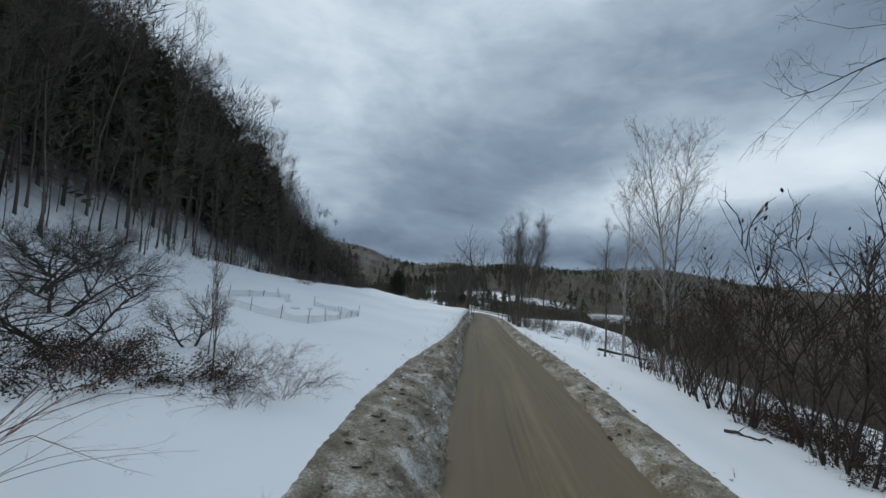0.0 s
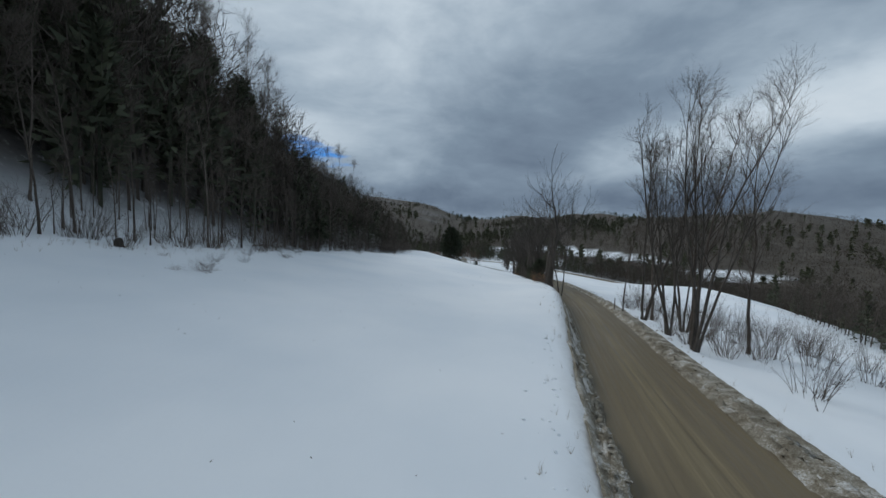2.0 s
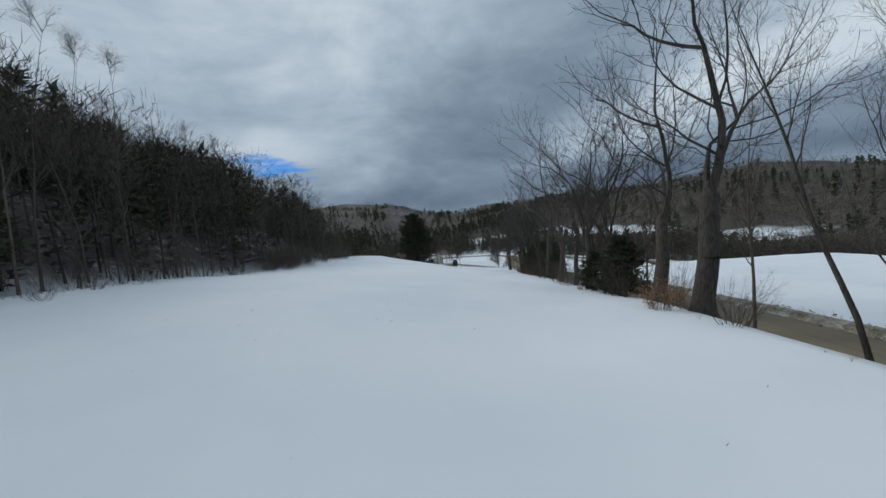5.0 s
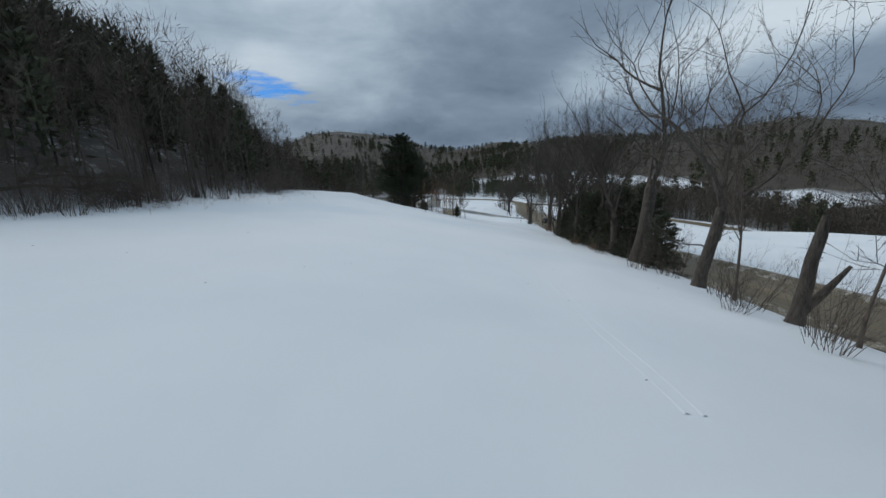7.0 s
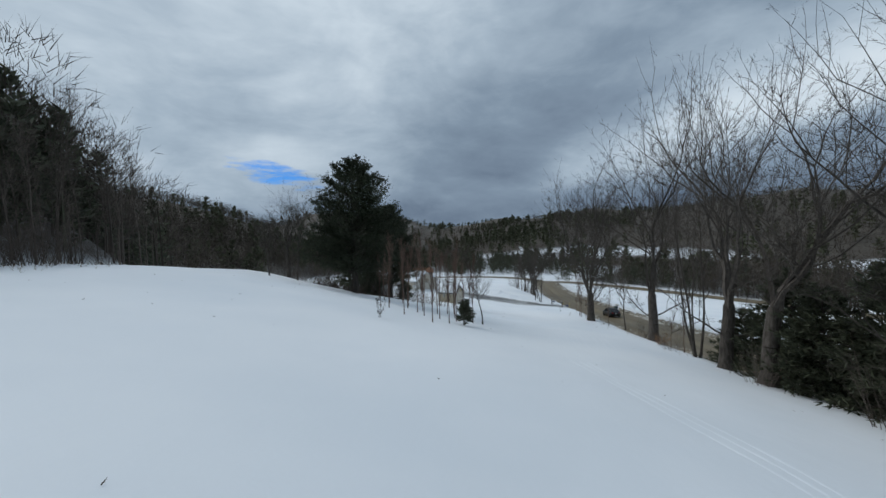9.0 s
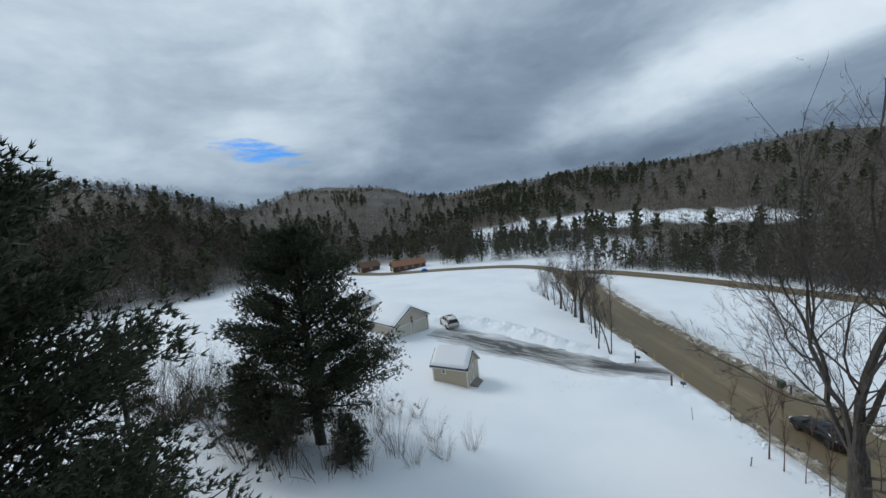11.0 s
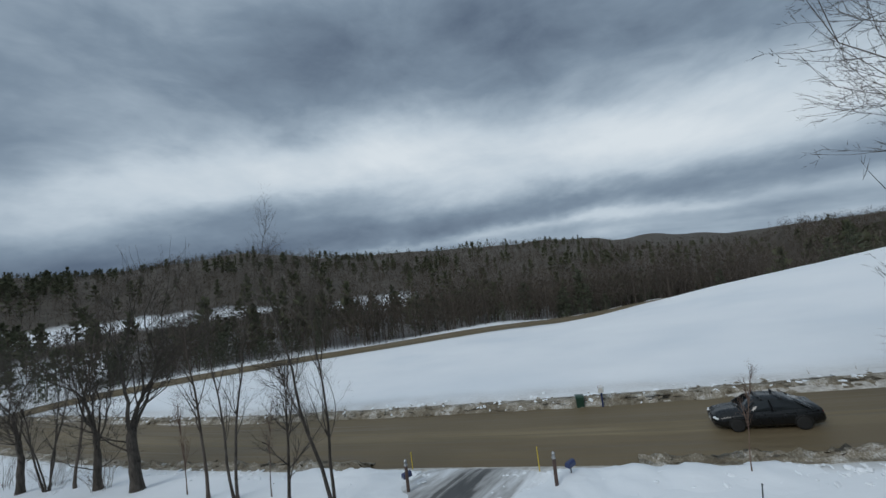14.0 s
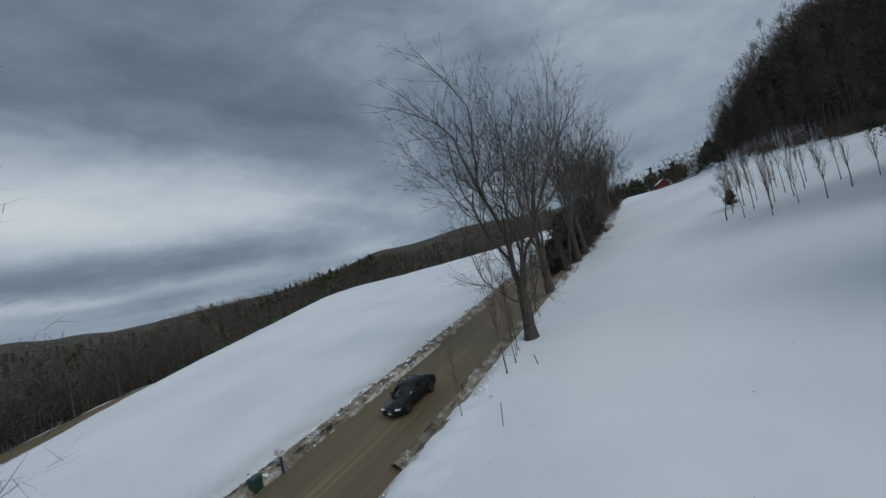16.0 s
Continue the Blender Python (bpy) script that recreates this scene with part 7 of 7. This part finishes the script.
# leafless thicket at the edge of the hillside wood
for k in range(150):
    y = 14 + 166 * rs.uniform(0, 1) ** 0.6
    x = float(np.interp(y, YS, WOOD_X)) + rs.normal(-1.8, 1.7)
    shrub(BRUSH[k % 3], x, y, rs.uniform(0, 6), rs.uniform(0.5, 1.3), "bare twiggy brush at the edge of the wood", "brush at the wood's edge")

# logs and fallen boughs
def log(x0, y0, x1, y1, r, label, mat="bark_dark"):
    a, b = Vector((x0, y0, gz(x0, y0) + r * 0.7)), Vector((x1, y1, gz(x1, y1) + r * 0.7))
    ob = thing("fallen_log", Matrix.LocRotScale(a, (b - a).to_track_quat("Z", "Y"), (1, 1, 1)), label, "log")
    ln = (b - a).length
    rs = np.random.RandomState(int(ln * 100))
    z = np.linspace(0, ln, 8)
    pts = np.column_stack([rs.normal(0, 0.04, (8, 2)), z])
    rad = np.linspace(r, r * 0.45, 8)
    s = Shape().tubes(pts[:-1], pts[1:], rad[:-1], rad[1:], 9)
    s.lathe([(0.001, -0.012), (r * 0.8, -0.01), (r, 0.01)], 9, pts[0])
    part("trunk", s, mat, ob, soft=True)
    st = Shape()
    for k in range(5):
        p = pts[1 + k]
        d = unit(np.array([rs.normal(), rs.normal(), 0.6]))
        st.tubes([p], [p + d * rs.uniform(0.3, 0.9)], [r * 0.25], [0.01], 5)
    part("branch_stub", st, mat, ob)


log(20.8, 48.6, 28.0, 50.5, 0.20, "dark fallen log lying in snow among shrubs")
log(12.2, 15.9, 13.4, 15.0, 0.07, "short broken branch lying on the snow")
log(17.0, 56.2, 18.3, 55.4, 0.10, "short dark log half buried in snow")
FELLED = seg_meshes(grow(181, 8.0, 0.13, 0.15, 1, 18, 7, 5, 0.9, 0.4, 0.14, 0.42, twig_len=0.8, twig_r=0.008), "bark_brown", blades=2)
for x, y, a, s in ((-37.5, 139.0, -1.1, 1.0), (-36.0, 143.5, -1.5, 0.8), (-38.5, 141.5, -1.3, 1.15), (-41.0, 136.0, -0.7, 0.9), (-33.5, 84.0, -1.2, 0.7)):
    ob = thing("fallen_tree", Matrix.Translation((x, y, gz(x, y) + 0.35)) @ Euler((0, radians(83), a + 1.57)).to_matrix().to_4x4() @ Matrix.Scale(s, 4), "felled bare treetop lying at the edge of the wood", "fallen tree", "brush pile at the wood")
    part("trunk", FELLED[0], "", ob)
    part("crown", FELLED[1], "", ob)
ob = thing("tree_stump", Matrix.Translation((-30.4, 63.3, gz(-30.4, 63.3))), "weathered dark stump sticking out of snow", "stump")
part("trunk", Shape().lathe([(0.42, -0.2), (0.33, 0.1), (0.28, 0.45), (0.25, 0.62), (0.12, 0.68), (0.02, 0.62)], 14), "bark_dark", ob, soft=True)

# tangled shrubs in the snow below the wood
for k, (x, y, s) in enumerate([(-21.6, 62.1, 0.55), (-22.6, 63.6, 0.45), (-25.1, 67.2, 0.5), (-27.8, 75.0, 0.5), (-26.0, 79.8, 0.45), (-27.6, 106.8, 0.6), (-30.2, 112.0, 0.6), (-24.6, 70.4, 0.35)]):
    shrub(BRUSH[1], x, y, k * 1.7, s, "low tangled bare shrub in snow below the wood", "shrubs below the wood", tall=0.7)

# dead-leaf bushes that kept their foliage
s, pos, rs = canes(191, 40, 2.2, 0.6, 0.5, 0.012, "bark_brown", 4, 3, 0.35)
BEECH = (s.mesh("cane", "bark_brown"), leaves(pos, 900, 0.10, 0.10, "dead_leaf", rs))
for x, y, s in ((6.2, 110.5, 1.0), (8.0, 113.0, 0.9), (5.5, 185.4, 0.55), (5.9, 174.2, 0.45), (3.6, 158.0, 0.4), (4.4, 154.4, 0.4)):
    shrub(BEECH[0], x, y, x, s, "young beech bush still holding orange-brown dead leaves", "beech bushes", "beech_bush", BEECH[1], "bush")
for x, y, s in ((-24.2, 31.0, 0.5), (-25.6, 37.4, 0.45), (-26.6, 43.9, 0.4), (-21.2, 62.0, 0.5), (-22.4, 60.4, 0.35), (-26.2, 80.0, 0.5), (-26.8, 63.8, 0.3), (-12.0, 29.5, 0.22), (-11.6, 31.3, 0.25), (-13.6, 34.6, 0.22), (-11.0, 33.0, 0.2),
                (5.0, 58.0, 0.2), (6.4, 72.0, 0.25), (7.4, 92.0, 0.3), (7.8, 86.0, 0.2)):
    shrub(BRAMBLE[1][0], x, y, x * 3, s * 1.3, "dry leafless weeds poking through the snow", "weeds in the snow", "weed")
s, pos, rs = canes(196, 5, 1.5, 0.15, 0.05, 0.008, "bark_brown", 5, 2, 0.2, low=0.15)
shrub(s.mesh("cane", "bark_brown"), -14.6, 172.8, 0.3, 1.0, "upright weed with withered dark leaves in snow", "", "weed", leaves(pos, 90, 0.11, 0.05, "old_leaf", rs))
CLUMP = leaves(np.array([(0.3, 0.1, 2.3), (-0.4, 0.3, 1.9), (0.1, -0.5, 1.6)]), 420, 0.09, 0.12, "old_leaf", np.random.RandomState(3))
# scrub below the second pine
for k, (x, y, s) in enumerate([(-16.2, 203.6, 0.5), (-14.6, 205.0, 0.6), (-13.0, 206.2, 0.5), (-15.4, 207.0, 0.55), (-24.5, 205.0, 0.9), (-23.0, 208.0, 0.8), (-20.5, 201.6, 1.0), (-18.6, 202.6, 0.9), (-22.6, 201.8, 1.1), (-24.6, 202.4, 1.1), (-26.6, 203.6, 1.2), (-17.4, 204.6, 0.8), (-19.4, 206.8, 0.8), (-21.6, 207.6, 0.9), (-26.0, 206.6, 1.0), (-28.0, 205.0, 1.1)]):
    shrub(BRUSH[k % 3], x, y, k, s, "bare brush in snow below the pine", "brush below the pine")


rs = np.random.RandomState(5)
for k in range(24):
    x, y = rs.uniform(-37, -22.5), rs.uniform(205.5, 211.5)
    shrub(BRUSH[k % 3], x, y, rs.uniform(0, 6), rs.uniform(0.8, 1.35), "bare dark brush in snow below the pine", "brush below the pine")
for k in range(8):
    x, y = rs.uniform(-36, -25), rs.uniform(206, 211)
    shrub(TANGLE[k % 2][0], x, y, rs.uniform(0, 6), rs.uniform(0.9, 1.3), "dark matted undergrowth below the pine", "undergrowth below the pine", "undergrowth", TANGLE[k % 2][1], tall=1.3)
for k, (x, y, s) in enumerate([(-20.4, 209.8, 0.8), (-18.6, 210.6, 0.6), (-21.8, 210.6, 0.9), (-17.0, 210.2, 0.45)]):
    shrub(BRUSH[k % 3], x, y, k, s, "bare shrub with withered clumps of leaves", "shrubs below the pine", leaf=CLUMP)
for k, (x, y, s) in enumerate([(-24.0, 203.8, 0.55), (-26.4, 205.6, 0.6), (-19.6, 203.4, 0.4)]):
    plant(BUSHY[k % 2], x, y, k * 2.0, s, "low dark evergreen bush below the pine", "evergreens below the pine", "evergreen_bush", category="bush")


# ---- grass and litter on the snow ----
def scatter():
    rs = np.random.RandomState(77)
    s = Shape()
    pos = []
    for _ in range(420):
        y = rs.uniform(0, 205)
        side = rs.choice([-1, 1])
        x = float(np.interp(y, YS, ROAD_X)) + side * (3.6 + abs(rs.normal(0, 1.1)))
        pos.append((x, y))
    for _ in range(900):
        y = rs.uniform(15, 178)
        pos.append((float(np.interp(y, YS, WOOD_X)) + abs(rs.normal(0, 2.2)), y))
    p = np.array(pos)
    z = ground_at(p[:, 0], p[:, 1])
    s.needles(np.column_stack([p, z - 0.03]), np.tile((0, 0, 1.0), (len(p), 1)), 0.42, 0.010, 5, 0.32, rs)
    tagged(new("dry_grass", s.mesh("dry_grass", "dry_grass")), "dry yellow grass stalks poking out of the snow", "grass", kind="stuff")
    d = Shape()
    n = 420
    y = rs.uniform(10, 235, n)
    x = np.interp(y, YS, ROAD_X) - 4 - rs.uniform(0, 1, n) ** 0.8 * 34
    x = np.maximum(x, np.interp(y, YS, WOOD_X) + 1)
    q = np.column_stack([x, y, ground_at(x, y) + 0.015])
    d.needles(q, np.column_stack([rs.normal(0, 1, (n, 2)), np.full(n, 0.15)]), 0.10, 0.02, 2, 0.3, rs)
    tagged(new("litter", d.mesh("litter", "old_leaf")), "small dark twigs and leaves scattered on the snow", "litter", kind="stuff")


scatter()


def chunk(seed):
    """One rough lump of broken crust."""
    rs = np.random.RandomState(seed)
    a = np.linspace(0, 6.283, 6, endpoint=False)
    v = [(0, 0, -0.3)] + [(math.cos(q) * r * rs.uniform(0.7, 1.2), math.sin(q) * r * rs.uniform(0.7, 1.2), z + rs.normal(0, 0.08)) for r, z in ((0.9, -0.1), (0.75, 0.3)) for q in a] + [(rs.normal(0, 0.1), rs.normal(0, 0.1), 0.5)]
    f = [[0, 1 + (j + 1) % 6, 1 + j] for j in range(6)] + [[13, 7 + j, 7 + (j + 1) % 6] for j in range(6)]
    f += [q for j in range(6) for q in ([1 + j, 1 + (j + 1) % 6, 7 + j], [1 + (j + 1) % 6, 7 + (j + 1) % 6, 7 + j])]
    return np.array(v), np.array(f)


def crust(name, spots, mat, label):
    """Loose lumps of snow, too many to count."""
    rs = np.random.RandomState(len(spots))
    kinds = [chunk(k) for k in range(5)]
    z = ground_at([s[0] for s in spots], [s[1] for s in spots]) if len(spots[0]) < 4 else [s[3] for s in spots]
    spots = [s[:3] for s in spots]
    sh = Shape()
    for (x, y, size), g in zip(spots, z):
        v, f = kinds[rs.randint(5)]
        m = np.array(Euler((rs.normal(0, 0.3), rs.normal(0, 0.3), rs.uniform(0, 6.28))).to_matrix())
        sh.add((v * (size, size * rs.uniform(0.6, 1.3), size * 0.7)) @ m.T + (x, y, g + size * 0.12), f)
    tagged(new(name, sh.mesh(name, mat)), label, "snow lumps", kind="stuff")


rs = np.random.RandomState(88)
road_x = lambda y: float(np.interp(y, YS, ROAD_X))
spots = []
for _ in range(520):
    y = rs.uniform(186, 282)
    spots.append((road_x(y) + 3.5 + rs.normal(0, 0.35) + 0.3 * math.sin(y * 0.7), y, rs.uniform(0.05, 0.17)))
for _ in range(420):
    y = rs.uniform(2, 120)
    spots.append((road_x(y) + 3.9 + rs.normal(0, 0.55), y, rs.uniform(0.04, 0.15)))
crust("dirty_snow_crust", spots, "dirty_snow", "broken lumps of brown snow crust along the road")
spots = []
for b, n, top in ((0, 1700, 0.13), (3, 1300, 0.10), (1, 500, 0.09), (4, 300, 0.09), (5, 900, 0.17)):
    pts = BANKS[b][BANKS[b][:, 1] > 1.5]
    for p in pts[rs.randint(0, len(pts), n)]:
        spots.append((p[0] + rs.normal(0, 0.05), p[1] + rs.normal(0, 0.1), 0.02 + top * rs.uniform(0, 1) ** 2.5, p[2]))
crust("bank_rubble", spots, "dirty_snow", "gritty frozen lumps on the ploughed snow banks")
spots = []
for _ in range(380):
    y = rs.choice([rs.uniform(196, 217), rs.uniform(222, 246)])
    spots.append((road_x(y) - 3.9 - abs(rs.normal(0, 0.6)), y, rs.uniform(0.05, 0.17)))
for _ in range(330):
    t = rs.uniform(0, 1)
    spots.append((-15 + 17 * t + rs.normal(0, 0.9), 236.4 - 11 * t + rs.normal(0, 0.8), rs.uniform(0.05, 0.2)))
for _ in range(320):
    y = rs.uniform(186, 282)
    spots.append((road_x(y) + 3.8 + rs.normal(0, 0.45) + 0.3 * math.sin(y * 0.7), y, rs.uniform(0.05, 0.2)))
for _ in range(130):
    spots.append((rs.uniform(-6, 5), 217.6 + rs.normal(0, 0.9), rs.uniform(0.04, 0.13)))
for _ in range(160):
    y = rs.uniform(12, 62)
    spots.append((road_x(y) - 4.6 - abs(rs.normal(0, 0.8)), y, rs.uniform(0.04, 0.12)))
crust("snow_crust", spots, "snow", "white lumps of ploughed snow at the road's edge")


def ski_track(lines, label):
    """Low pressed ridges of snow along straight runs."""
    sh = Shape()
    for x0, y0, x1, y1, n, gap in lines:
        d = unit(np.array([x1 - x0, y1 - y0]))
        nrm = np.array([-d[1], d[0]])
        t = np.arange(0, math.hypot(x1 - x0, y1 - y0), 0.5)
        for j in range(n):
            c = np.array([x0, y0]) + d * t[:, None] + nrm * ((j - n / 2) * gap + 0.05 * np.sin(t * 0.7 + j))[:, None]
            rows = []
            for o, h in ((-0.09, -0.02), (0, 0.022), (0.09, -0.02)):
                p = c + nrm * o
                rows.append(np.column_stack([p, ground_at(p[:, 0], p[:, 1]) + h]))
            v = np.stack(rows, 1).reshape(-1, 3)
            i = (np.arange(len(t) - 1)[:, None] * 3 + np.arange(2)[None]).ravel()
            sh.add(v, np.stack([i, i + 3, i + 4, i + 1], 1))
    tagged(new("ski_track", sh.mesh("ski_track", "snow", True)), label, "track", kind="stuff")


ski_track([(-5.6, 177.0, -4.0, 188.0, 4, 0.42), (-2.8, 135.0, -2.1, 124.0, 2, 0.35), (-4.4, 171.0, -2.6, 158.0, 3, 0.4), (-1.2, 186.2, -6.8, 188.9, 5, 0.5), (-1.4, 183.5, -5.2, 184.4, 5, 0.45), (-3.6, 177.0, -1.8, 190.0, 6, 0.40), (-1.2, 178.0, 0.4, 187.0, 3, 0.45), (-9.5, 197.0, -4.5, 184.0, 3, 0.5), (-7.6, 206.4, -6.2, 208.4, 4, 0.3)], "pressed ski tracks on the open snowfield")
ski_track([(-32.2, 221.3, -24.0, 223.6, 2, 0.3), (-27.0, 218.7, -24.6, 220.6, 3, 0.3), (-11.5, 217.6, -2.0, 215.8, 2, 0.5), (-9.0, 218.4, -4.0, 217.0, 3, 0.35), (-15.0, 226.0, -5.0, 221.2, 2, 0.6)], "faint tracks in the snow near the shed")

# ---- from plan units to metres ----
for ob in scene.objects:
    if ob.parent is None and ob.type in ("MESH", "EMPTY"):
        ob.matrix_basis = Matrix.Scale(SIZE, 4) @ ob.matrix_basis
